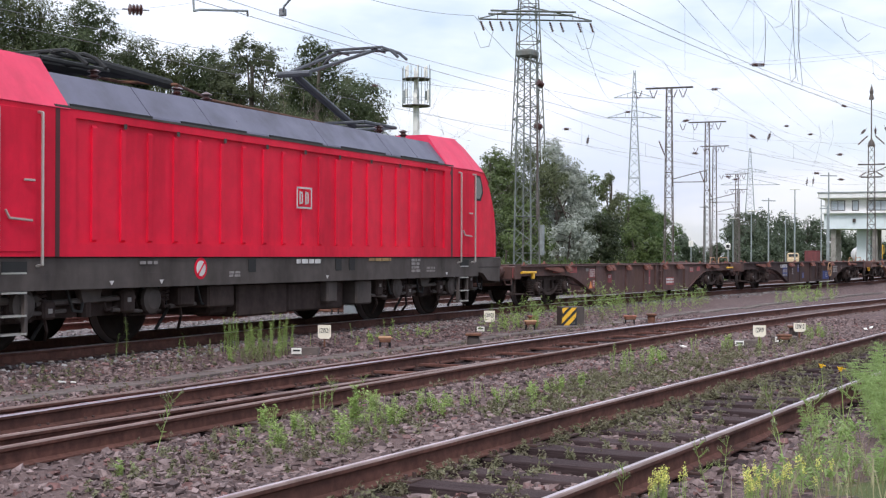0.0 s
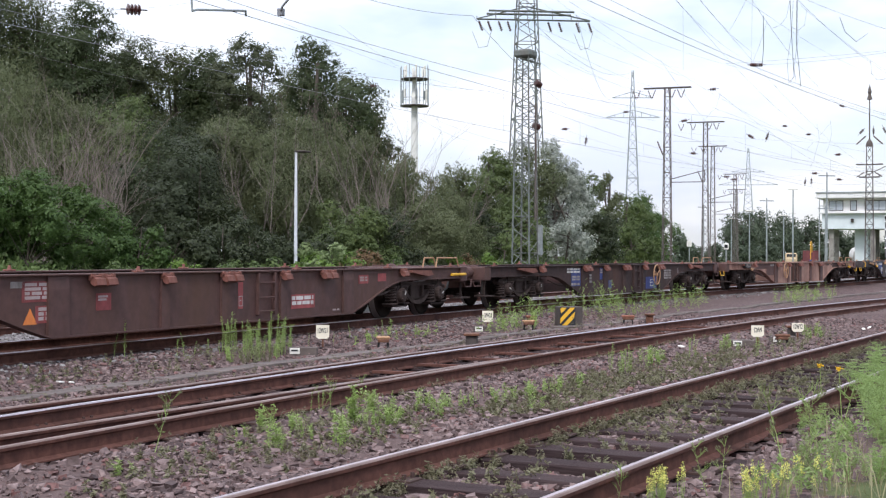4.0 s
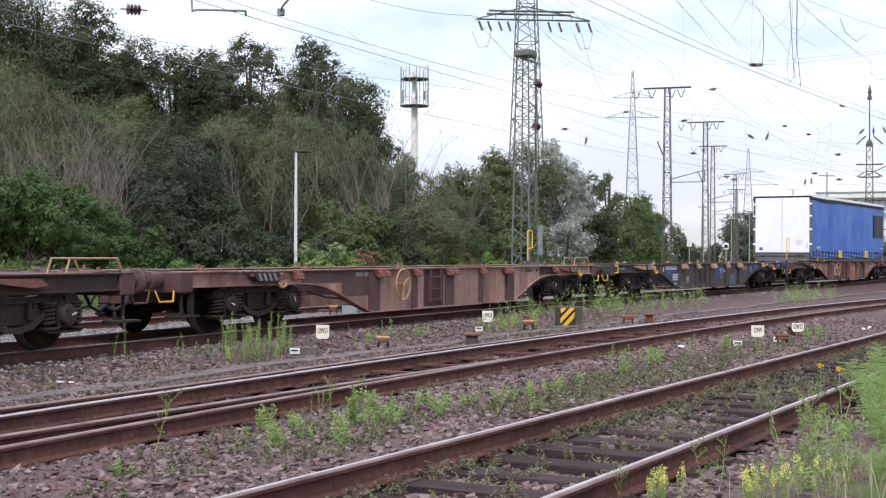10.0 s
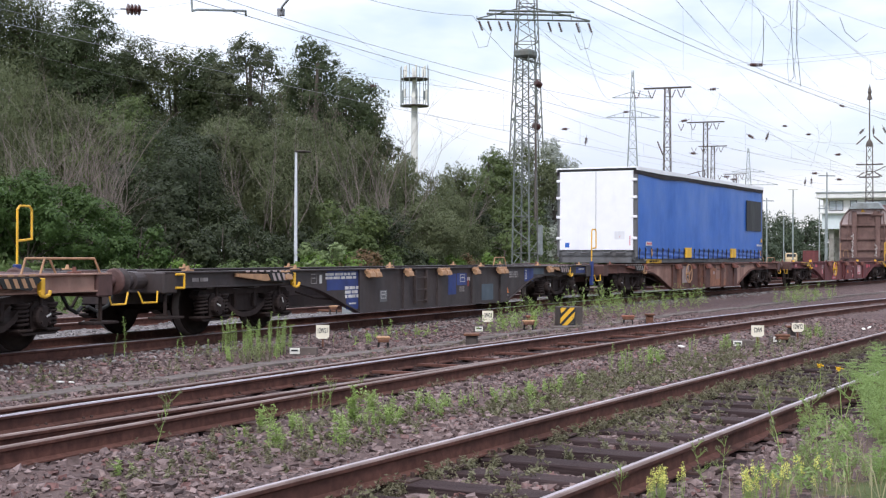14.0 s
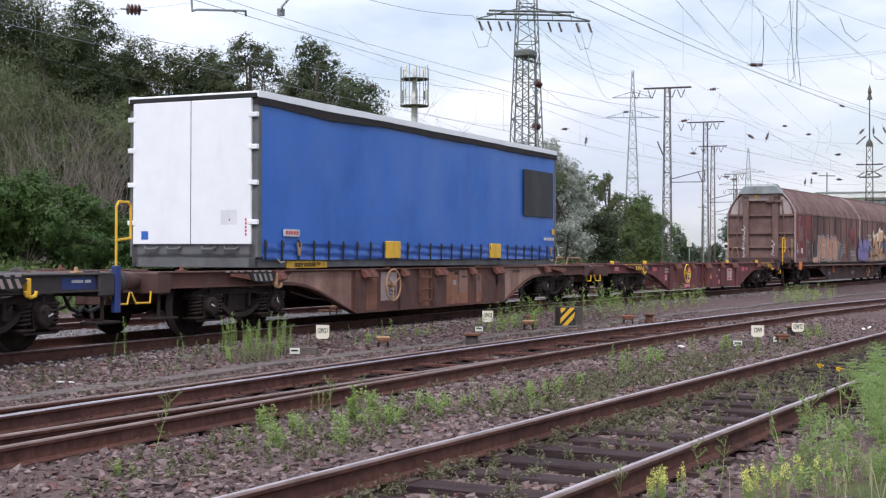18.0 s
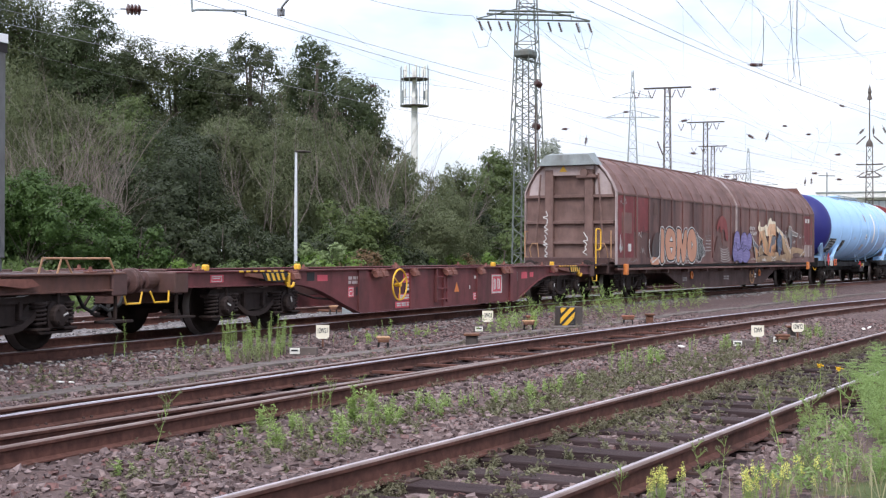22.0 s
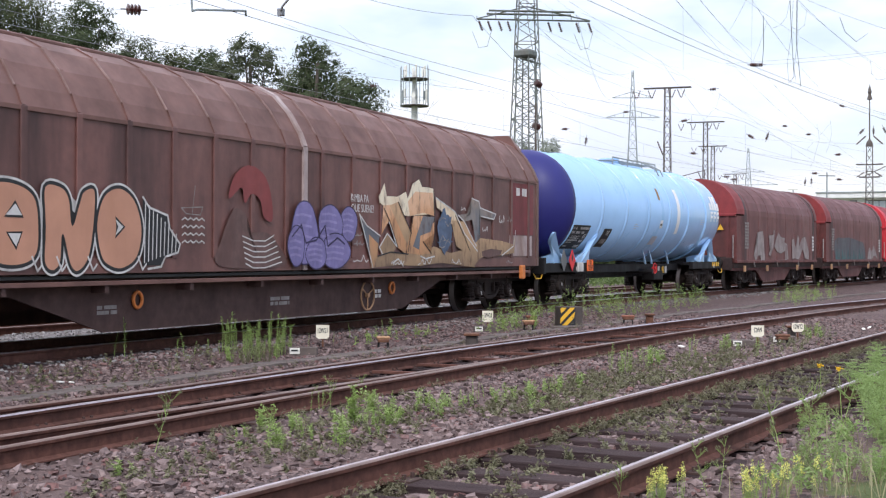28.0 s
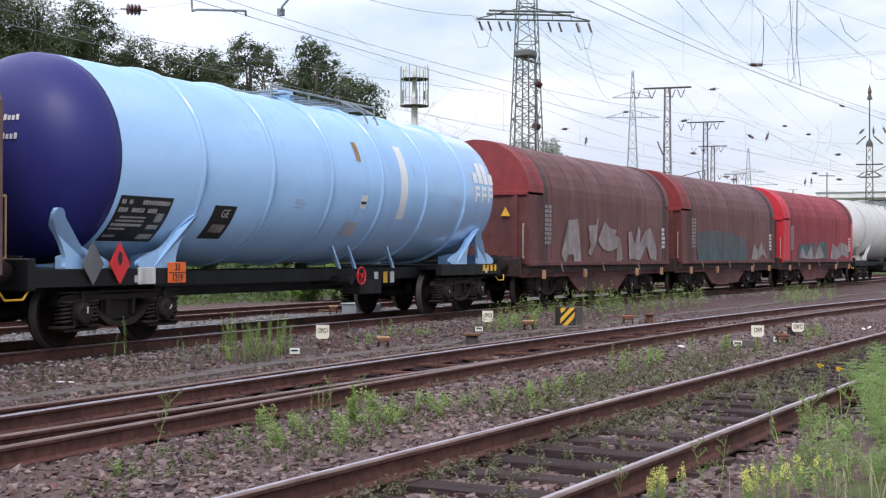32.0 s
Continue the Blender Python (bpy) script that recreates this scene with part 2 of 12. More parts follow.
def box(bm, x0, x1, y0, y1, z0, z1, bevel=0.0, m=None):
    r = bmesh.ops.create_cube(bm, size=1)
    vs = r["verts"]
    bmesh.ops.scale(bm, vec=(x1 - x0, y1 - y0, z1 - z0), verts=vs)
    bmesh.ops.translate(bm, vec=((x0 + x1) / 2, (y0 + y1) / 2, (z0 + z1) / 2), verts=vs)
    if bevel:
        es = list({e for v in vs for e in v.link_edges})
        out = bmesh.ops.bevel(bm, geom=es, offset=bevel, segments=1, affect="EDGES", profile=0.5)
        vs = list({v for f in out["faces"] for v in f.verts} | {v for v in vs if v.is_valid})
    if m is not None:
        bmesh.ops.transform(bm, matrix=m, verts=vs)
    return bm


def tube(bm, p, q, r, r2=None, seg=8, caps=True):
    p, q = Vector(p), Vector(q)
    d = q - p
    if d.length < 1e-6:
        return bm
    m = Matrix.Translation((p + q) / 2) @ d.to_track_quat("Z", "Y").to_matrix().to_4x4()
    bmesh.ops.create_cone(bm, cap_ends=caps, segments=seg, radius1=r, radius2=r if r2 is None else r2, depth=d.length, matrix=m)
    return bm


def pipe(bm, pts, r, seg=6):
    """A bent round bar through the points."""
    for a, b in zip(pts, pts[1:]):
        tube(bm, a, b, r, seg=seg)
    for p in pts[1:-1]:
        bmesh.ops.create_icosphere(bm, subdivisions=1, radius=r * 1.02, matrix=Matrix.Translation(p))
    return bm


def prism(bm, poly, y0, y1):
    """Extrudes a polygon of (x, z) from y0 to y1."""
    a = [bm.verts.new((x, y0, z)) for x, z in poly]
    b = [bm.verts.new((x, y1, z)) for x, z in poly]
    fs = [bm.faces.new(a), bm.faces.new(b[::-1])]
    for i in range(len(poly)):
        j = (i + 1) % len(poly)
        fs.append(bm.faces.new((a[j], a[i], b[i], b[j])))
    bmesh.ops.recalc_face_normals(bm, faces=fs)
    return bm


def prism_x(bm, poly, x0, x1):
    """Extrudes a polygon of (y, z) from x0 to x1."""
    a = [bm.verts.new((x0, y, z)) for y, z in poly]
    b = [bm.verts.new((x1, y, z)) for y, z in poly]
    fs = [bm.faces.new(a), bm.faces.new(b[::-1])]
    for i in range(len(poly)):
        j = (i + 1) % len(poly)
        fs.append(bm.faces.new((a[j], a[i], b[i], b[j])))
    bmesh.ops.recalc_face_normals(bm, faces=fs)
    return bm


def lathe(bm, prof, seg=24, axis="Y", m=None):
    """Turns a profile of (radius, along) round an axis."""
    rings = []
    for r, h in prof:
        ring = []
        for i in range(seg):
            a = 2 * math.pi * i / seg
            c, s = r * math.cos(a), r * math.sin(a)
            p = {"Y": (c, h, s), "Z": (c, s, h), "X": (h, c, s)}[axis]
            ring.append(bm.verts.new(p))
        rings.append(ring)
    fs = []
    for a, b in zip(rings, rings[1:]):
        for i in range(seg):
            j = (i + 1) % seg
            fs.append(bm.faces.new((a[i], a[j], b[j], b[i])))
    for ring, r in ((rings[0], prof[0][0]), (rings[-1], prof[-1][0])):
        if r > 1e-4:
            fs.append(bm.faces.new(ring))
    bmesh.ops.recalc_face_normals(bm, faces=fs)
    if m is not None:
        bmesh.ops.transform(bm, matrix=m, verts=[v for ring in rings for v in ring])
    return bm


def B():
    return bmesh.new()


TEXTS = {}


def lettering(name, body, size, material, parent, m, squeeze=0.85, thick=0.003, fat=0.0):
    """Letters in the built-in font as a thin mesh; m places the text's centre, reading along its x."""
    key = (body, size, squeeze, fat, thick)
    if key not in TEXTS:
        cu = bpy.data.curves.new(name, "FONT")
        cu.body, cu.size, cu.align_x, cu.align_y, cu.extrude = body, size, "CENTER", "CENTER", thick
        cu.resolution_u, cu.offset = 3, fat
        tmp = bpy.data.objects.new(name, cu)
        scene.collection.objects.link(tmp)
        me = bpy.data.meshes.new_from_object(tmp.evaluated_get(bpy.context.evaluated_depsgraph_get()))
        bpy.data.objects.remove(tmp)
        bpy.data.curves.remove(cu)
        me.transform(Matrix.Diagonal((squeeze, 1, 1, 1)))
        TEXTS[key] = me
    me = TEXTS[key].copy()
    me.transform(m)
    me.materials.clear()
    return part(name, me, material, parent)


def sheet(name, verts, faces, material):
    me = bpy.data.meshes.new(name)
    me.from_pydata(verts, [], faces)
    me.materials.append(material)
    return me


# ---- the lie of the land: tracks bend slowly to the right ----
K2, K3, TRACK_Y = 0.0032557, -6.8179e-06, 12.1915


def sway(s):
    """Sideways jog of the running track, bent to fit the camera's view, by arrays: a curve to the left and one back."""
    u = np.clip(np.asarray(s, dtype=float) - 63.0, 0.0, 42.0)
    return 0.0038 * np.where(u < 21.0, u * u, 882.0 - (42.0 - u) ** 2)


def bend_y(s):
    """Plan of the running track; straight on either side of the bend (arrays)."""
    c = np.clip(s, 12.0, 150.0)
    return sway(s) + TRACK_Y - K2 * c * c / 2 - K3 * c ** 3 / 6 + (-K2 * c - K3 * c * c / 2) * (s - c)


def track(s, off=0.0):
    """Plan of the train's track at s metres along, off metres to its far side: x, y and heading."""
    c = min(max(s, 12.0), 150.0)
    slope = -K2 * c - K3 * c * c / 2
    n = math.sqrt(1 + slope * slope)
    x = c - K2 ** 2 * c ** 3 / 6 + (s - c) / n
    y = float(sway(s)) + TRACK_Y - K2 * c * c / 2 - K3 * c ** 3 / 6 + slope * (s - c) / n
    return x - off * slope / n, y + off / n, math.atan(slope)


def front_far(x):
    return 4.492 - 0.1433 * x - 0.000237 * x * x


def mid_far(x):
    return 8.046 - 0.0369 * x - 0.00213 * x * x


def mid_near(x):
    return 6.836 - 0.0544 * x - 0.001825 * x * x


def trough_y(x):
    return 9.95 - 0.0789 * x - 0.00085 * x * x


FRONT_Z, MID_Z = -0.03, -0.12


def land(x, y):
    """Height of the ground (arrays)."""
    s = np.clip(x, -60, 150)
    d = y - bend_y(x)
    z = -0.25 + 0.0 * x
    # bed of the train's track and of the one behind it
    z = z + 0.09 * np.clip(1 - np.maximum(np.abs(d - 2.2) - 4.0, 0) / 0.7, 0, 1)
    # bank beyond the yard
    z = z + 1.15 * np.clip((d - 11.0) / 9.0, 0, 1) ** 1.2 * np.clip((130 - x) / 60, 0, 1)
    # the far yard lies a little lower
    z = z - 0.75 * np.clip((x - 150) / 60, 0, 1)
    # lower strip between the near tracks
    z = z - 0.03 * np.exp(-((y - (front_far(s) + mid_near(s)) / 2) / 0.7) ** 2)
    # dirt lies over the sleeper ends beside the near rail
    z = z + 0.075 * np.clip((front_far(s) - 1.62 - y) / 0.2, 0, 1) * np.clip((40 - x) / 10, 0, 1)
    # grassy rise at the camera's feet
    fy = front_far(s) - 1.5
    z = z + 0.12 * np.clip((fy - 0.55 - y) / 1.2, 0, 1)
    n = 0.05 * np.sin(1.3 * x + 0.7 * y) * np.sin(0.9 * y - 0.4 * x) + 0.025 * np.sin(4.1 * x + 1.3 * np.sin(2.2 * y)) * np.sin(3.7 * y)
    # hollow between the rails of the turnout
    z = z - 0.085 * np.clip(1 - np.maximum(mid_near(s) - 0.12 - y, 0) / 0.25, 0, 1) * np.clip(1 - np.maximum(y - mid_far(s) - 0.3, 0) / 0.3, 0, 1) * np.clip((34 - x) / 8, 0, 1)
    flat = np.clip((np.abs(d) - 2.2) / 1.5, 0, 1)
    return z + 0.5 * n * flat


def axis_steps(lo, fine_lo, fine_hi, hi, step, grow=1.16):
    a = list(np.arange(fine_lo, fine_hi, step))
    v, d = a[-1], step
    while v < hi:
        d *= grow
        v += d
        a.append(v)
    v, d = a[0], step
    while v > lo:
        d *= grow
        v -= d
        a.insert(0, v)
    return np.array(a)


def build_ground():
    xs, ys = axis_steps(-300, 4.0, 34.0, 2600, 0.11), axis_steps(-1500, -1.5, 13.0, 1800, 0.11)
    gx, gy = np.meshgrid(xs, ys, indexing="ij")
    rng = np.random.default_rng(4)
    gz = land(gx, gy) + rng.normal(0, 0.007, gx.shape) * (np.abs(gx) < 60)
    nx, ny = gx.shape
    verts = np.stack([gx, gy, gz], -1).reshape(-1, 3)
    i = np.arange(nx * ny).reshape(nx, ny)
    faces = np.stack([i[:-1, :-1], i[1:, :-1], i[1:, 1:], i[:-1, 1:]], -1).reshape(-1, 4)
    me = bpy.data.meshes.new("ground")
    me.from_pydata(verts.tolist(), [], faces.tolist())
    s = np.clip(gx, -60, 150)
    d = gy - bend_y(gx)
    turf = np.clip((d - 9.0) / 4.0, 0, 1)
    turf = np.maximum(turf, np.clip((front_far(s) - 2.35 - gy) / 0.9, 0, 1))
    turf = np.maximum(turf, np.clip((gx - 170) / 60, 0, 1))
    fresh = np.clip(1 - np.maximum(np.abs(d - 3.0) - 2.6, 0) / 0.5, 0, 1) * 0.8
    for nm, a in (("turf", turf), ("fresh", fresh)):
        at = me.attributes.new(nm, "FLOAT", "POINT")
        at.data.foreach_set("value", a.reshape(-1).astype(np.float32))
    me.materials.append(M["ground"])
    me.shade_smooth()
    tagged(new("ground", me), "brown sooty ballast ground with cinder and turf at its edges", "ground", kind="structure")


build_ground()

RAIL = [(-0.07, 0), (0.07, 0), (0.07, 0.012), (0.012, 0.03), (0.01, 0.115), (0.034, 0.128), (0.036, 0.15), (0.026, 0.16), (-0.006, 0.1605), (-0.026, 0.16), (-0.036, 0.15), (-0.034, 0.128), (-0.01, 0.115), (-0.012, 0.03), (-0.07, 0.012)]


def rail(name, pts, top, parent, worn, label=""):
    """A flat-bottomed rail swept along plan points, its head's top at height top."""
    vs, fs, mi = [], [], []
    n = len(RAIL)
    for i, p in enumerate(pts):
        a, b = pts[max(i - 1, 0)], pts[min(i + 1, len(pts) - 1)]
        t = (Vector(b) - Vector(a)).normalized()
        for o, h in RAIL:
            vs.append((p[0] - t.y * o, p[1] + t.x * o, top - 0.16 + h))
        if i:
            for j in range(n):
                k = (j + 1) % n
                fs.append(((i - 1) * n + j, (i - 1) * n + k, i * n + k, i * n + j))
                mi.append(1 if j == 7 else 2 if j in (8, 9) else 3 if j == 6 else 0)
    fs += [tuple(range(n))[::-1], tuple((len(pts) - 1) * n + j for j in range(n))]
    mi += [0, 0]
    me = bpy.data.meshes.new(name)
    me.from_pydata(vs, [], fs)
    me.materials.append(M["rail"])
    me.materials.append(M[worn])
    me.materials.append(M["rail_mid" if worn == "rail_top" else "rail_dull"])
    me.materials.append(M["rail_dull"])
    me.polygons.foreach_set("material_index", mi)
    return part(name, me, None, parent, label)


def along(f, x0, x1, n):
    """Plan points of a curve y = f(x), closer together near the camera."""
    return [(x0 + (x1 - x0) * (i / n) ** 1.5, f(x0 + (x1 - x0) * (i / n) ** 1.5)) for i in range(n + 1)]


def offset_line(pts, o):
    out = []
    for i, p in enumerate(pts):
        a, b = pts[max(i - 1, 0)], pts[min(i + 1, len(pts) - 1)]
        t = (Vector(b) - Vector(a)).normalized()
        out.append((p[0] - t.y * o, p[1] + t.x * o))
    return out


def sleeper_mesh(length, width, height, seed):
    rng = random.Random(seed)
    bm = B()
    box(bm, -width / 2, width / 2, -length / 2, length / 2, -height, 0, 0.012)
    for v in bm.verts:
        v.co.x += rng.uniform(-0.008, 0.008)
        v.co.z += rng.uniform(-0.01, 0.006)
    me = bpy.data.meshes.new("sleeper")
    bm.to_mesh(me)
    bm.free()
    me.materials.append(M["sleeper"])
    return me


SLEEPERS = [sleeper_mesh(2.6, 0.26, 0.16, i) for i in range(5)]


def tie_plate_mesh():
    bm = B()
    box(bm, -0.09, 0.09, -0.17, 0.17, 0, 0.02, 0.004)
    for sx in (-0.055, 0.055):
        for sy in (-0.11, 0.11):
            tube(bm, (sx, sy, 0.02), (sx, sy, 0.055), 0.016, seg=6)
    me = bpy.data.meshes.new("tie_plate")
    bm.to_mesh(me)
    bm.free()
    me.materials.append(M["plate"])
    return me


PLATE = tie_plate_mesh()


def sleepers_on(parent, centre, spacing, count, z, skip=0.0, plates=True):
    """Lays sleepers across a centre line from its start; each is a part, with tie plates under the rails."""
    rng = random.Random(count)
    d, i, k = skip, 0, 0
    pos = 0.0
    while k < count and i < len(centre) - 1:
        a, b = Vector(centre[i]), Vector(centre[i + 1])
        if d <= (b - a).length:
            p, t = a + (b - a).normalized() * d, (b - a).normalized()
            h = math.atan2(t.y, t.x) + rng.uniform(-0.02, 0.02)
            ob = new("sleeper", SLEEPERS[rng.randrange(5)])
            ob.parent = parent
            ob.matrix_basis = Matrix.Translation((p.x, p.y, z + rng.uniform(-0.015, 0.01))) @ Matrix.Rotation(h, 4, "Z")
            if plates:
                for o in (-0.7525, 0.7525):
                    pl = new("tie_plate", PLATE)
                    pl.parent = parent
                    pl.matrix_basis = Matrix.Translation((p.x - t.y * o, p.y + t.x * o, z - 0.004)) @ Matrix.Rotation(h, 4, "Z")
            d += spacing
            k += 1
        else:
            d -= (b - a).length
            i += 1


def build_tracks():
    t1 = thing("track_near", "rusty siding track on tarred wooden sleepers with weeds", "track", kind="structure")
    far = along(front_far, -16.0, 75.0, 130)
    rail("rail", far, FRONT_Z, t1, "rail_mid", "rusty rail with a dulled bright head")
    rail("rail", offset_line(far, -1.505), FRONT_Z, t1, "rail_mid", "rusty rail with a narrow bright line on its head")
    sleepers_on(t1, offset_line(far, -0.7525), 0.63, 98, FRONT_Z - 0.168, 0.3)

    t2 = thing("track_middle", "rusty turnout track with doubled switch rails", "track", kind="structure")
    fa, ne = along(mid_far, -16.0, 110.0, 140), along(mid_near, -16.0, 110.0, 140)
    rail("rail", fa, MID_Z, t2, "rail_top", "rusty rail with a worn bright head")
    rail("rail", ne, MID_Z, t2, "rail_dull", "rusty rail with a dull head")
    # stock rail and open blade of the points, diverging towards the left
    div = lambda x: (0.25 + 0.12 * max(0.0, (12.0 - x) / 2.0)) * min(1.0, (27.0 - x) / 6.0 + 0.25)
    rail("switch_rail", [(x, mid_far(x) + div(x)) for x in np.linspace(4.5, 27.0, 44)], MID_Z, t2, "rail_dull", "rusty stock rail beside the worn one")
    rail("switch_rail", [(x, mid_near(x) + 0.10 + 0.37 * max(0.0, (17.2 - x) / 9.0) ** 1.3) for x in np.linspace(4.0, 17.0, 30)], MID_Z - 0.004, t2, "rail_dull", "open rusty switch blade")
    mid = [(x, (mid_far(x) + mid_near(x)) / 2) for x in np.linspace(-15, 70, 120)]
    sleepers_on(t2, mid, 0.6, 124, MID_Z - 0.172, 0.2)

    t3 = thing("track_train", "running track that carries the freight train", "track", kind="structure")
    cs = [track(s)[:2] for s in np.linspace(-12, 200, 140)]
    for o, w in ((-0.7525, "rail_top"), (0.7525, "rail_top")):
        rail("rail", offset_line(cs, o), 0.0, t3, w)
    sleepers_on(t3, [track(s)[:2] for s in np.linspace(8, 80, 90)], 0.62, 105, -0.155, 0.0, False)
    t4 = thing("track_far", "rusty track behind the freight train", "track", kind="structure")
    cf = [track(s, 4.35)[:2] for s in np.linspace(-12, 200, 140)]
    for o in (-0.7525, 0.7525):
        rail("rail", offset_line(cf, o), -0.02, t4, "rail_dull")
    sleepers_on(t4, [track(s, 4.35)[:2] for s in np.linspace(12, 80, 80)], 0.62, 100, -0.175, 0.0, False)


build_tracks()


def stones(name, n, where, size, seed, material, label):
    """Loose stones as real geometry: squashed, skewed little polyhedra."""
    rng = np.random.default_rng(seed)
    # a broken stone has few flat faces: an eight-cornered block, its corners knocked about
    base = np.array([(x, y, z) for x in (-0.7, 0.7) for y in (-0.7, 0.7) for z in (-0.7, 0.7)])
    tri = np.array([(0, 1, 3), (0, 3, 2), (4, 6, 7), (4, 7, 5), (0, 4, 5), (0, 5, 1), (2, 3, 7), (2, 7, 6), (0, 2, 6), (0, 6, 4), (1, 5, 7), (1, 7, 3)])
    p = where(rng, n)
    n = len(p)
    vs = []
    r = size[0] + (size[1] - size[0]) * rng.random(n) ** 2.4
    nv = len(base)
    v = base[None] * (1 + rng.uniform(-0.3, 0.3, (n, nv, 1))) + rng.uniform(-0.4, 0.4, (n, nv, 3))
    v = v * np.stack([rng.uniform(0.8, 1.4, n), rng.uniform(0.5, 1.0, n), rng.uniform(0.35, 0.85, n)], -1)[:, None]
    a = rng.uniform(0, 6.283, n)
    tl = rng.uniform(-1.2, 1.2, n)
    x, y, z = v[..., 0], v[..., 1], v[..., 2]
    y, z = y * np.cos(tl)[:, None] - z * np.sin(tl)[:, None], y * np.sin(tl)[:, None] + z * np.cos(tl)[:, None]
    x, y = x * np.cos(a)[:, None] - y * np.sin(a)[:, None], x * np.sin(a)[:, None] + y * np.cos(a)[:, None]
    v = np.stack([x, y, z], -1) * r[:, None, None] + p[:, None]
    v[..., 2] += (r * 0.25)[:, None]
    f = (tri[None] + (np.arange(n) * nv)[:, None, None]).reshape(-1, 3)
    me = bpy.data.meshes.new(name)
    me.vertices.add(n * nv)
    me.vertices.foreach_set("co", v.reshape(-1).astype(np.float32))
    me.loops.add(f.size)
    me.loops.foreach_set("vertex_index", f.reshape(-1).astype(np.int32))
    me.polygons.add(len(f))
    me.polygons.foreach_set("loop_start", np.arange(0, f.size, 3).astype(np.int32))
    me.update(calc_edges=True)
    me.shade_flat()
    me.materials.append(material)
    tagged(new(name, me), label, "ballast", kind="stuff")


def near_bed(rng, n):
    """Plan places on the near tracks' bed, thinning out with distance."""
    x = 5.5 + 28.0 * rng.random(n * 4) ** 1.6
    y = -0.6 + 11.2 * rng.random(n * 4)
    near = front_far(x) - 2.1
    keep = (y > near) & (y < 11.6 - 0.0016 * x * x) & (y > x * 0.012 - 0.2) & (y < x * 0.93)
    # cinder patches carry few stones
    pt = np.sin(0.9 * x + 1.7 * np.sin(0.8 * y)) * np.sin(1.4 * y - 0.5 * x)
    keep &= rng.random(n * 4) < np.where(pt > 0.25, 0.4, 1.0)
    x, y = x[keep][:n], y[keep][:n]
    return np.stack([x, y, land(x, y)], -1)


def train_bed(rng, n):
    s = 9.0 + 46 * rng.random(n) ** 1.3
    o = rng.uniform(-2.0, 6.8, n)
    slope = -K2 * s
    x, y = s - o * slope, TRACK_Y - K2 * s * s / 2 - K3 * s ** 3 / 6 + o
    keep = np.abs(np.abs(o) - 0.75) > 0.12
    x, y = x[keep], y[keep]
    return np.stack([x, y, land(x, y)], -1)


stones("ballast_stones", 60000, near_bed, (0.010, 0.042), 11, M["stone"], "loose brown and grey ballast stones between the near tracks")
stones("ballast_gravel", 16000, train_bed, (0.014, 0.04), 12, M["stone_pale"], "paler grey ballast round the running track")


# ---- the freight train ----
def travelled(t):
    return 5.04081 * t - 0.0140277 * (t - 16) ** 2 - 0.000043 * (t - 16) ** 3


STEPS = []        # (thing, centre along the train, half distance of pivots)
WHEELS = []       # (wheelset part, place in its bogie, radius)


def ride_pose(centre, half, t):
    s = centre - travelled(t)
    a, b = track(s - half), track(s + half)
    return Matrix.Translation(((a[0] + b[0]) / 2, (a[1] + b[1]) / 2, 0)) @ Matrix.Rotation(math.atan2(b[1] - a[1], b[0] - a[0]), 4, "Z")


M["bogie"] = surf("grimy_running_gear", (0.024, 0.018, 0.016), 0.75, 0.1, 0.3, 10, (0.045, 0.03, 0.024), 0.45, 3, spec=0.2)
M["gear"] = surf("rust_brown_running_gear", (0.05, 0.034, 0.03), 0.78, 0.05, 0.35, 9, (0.024, 0.017, 0.015), 0.45, 3, spec=0.22)
M["gear_dark"] = surf("sooty_brown_running_gear", (0.033, 0.023, 0.021), 0.78, 0.05, 0.35, 9, (0.05, 0.032, 0.025), 0.35, 3, spec=0.2)
M["wheel"] = surf("dark_wheel_steel", (0.022, 0.016, 0.014), 0.85, 0.0, 0.3, 8, (0.035, 0.023, 0.018), 0.4, 3, spec=0.08)
M["tread"] = surf("bright_wheel_tread", (0.12, 0.1, 0.095), 0.5, 0.6, 0.15, 6, amount=0.15)
M["brown"] = surf("dark_brown_wagon_paint", (0.088, 0.042, 0.037), 0.7, 0, 0.3, 7, (0.09, 0.045, 0.028), 0.45, 1.6, 0.3)
M["brown2"] = surf("soot_brown_wagon_paint", (0.05, 0.031, 0.03), 0.7, 0, 0.3, 7, (0.1, 0.05, 0.035), 0.4, 1.6, 0.3, spec=0.25)
M["tan"] = surf("bleached_brown_wagon_paint", (0.34, 0.2, 0.155), 0.75, 0, 0.3, 4, (0.12, 0.047, 0.036), 0.55, 1.3, 0.25)
M["ochre"] = surf("orange_rust_worn_paint", (0.3, 0.13, 0.075), 0.8, 0, 0.35, 5, (0.1, 0.042, 0.03), 0.55, 1.6, 0.25)
M["rustbrown"] = surf("dark_rust_wagon_paint", (0.105, 0.046, 0.036), 0.75, 0, 0.35, 5, (0.2, 0.085, 0.05), 0.35, 1.4, 0.2)
M["blackbrown"] = surf("tarry_wagon_paint", (0.046, 0.034, 0.034), 0.6, 0, 0.3, 7, (0.07, 0.045, 0.035), 0.35, 1.6, 0.3)
M["redbrown"] = surf("red_brown_wagon_paint", (0.15, 0.034, 0.036), 0.62, 0, 0.22, 6, (0.045, 0.022, 0.02), 0.5, 1.4, 0.25)
M["navy"] = surf("blue_wagon_panel", (0.024, 0.045, 0.19), 0.55, 0, 0.2, 6, (0.03, 0.025, 0.03), 0.4, 2, 0.3)
M["redpatch"] = surf("faded_red_panel", (0.34, 0.075, 0.075), 0.7, 0, 0.25, 8, (0.1, 0.03, 0.03), 0.5, 2.5, 0.3)
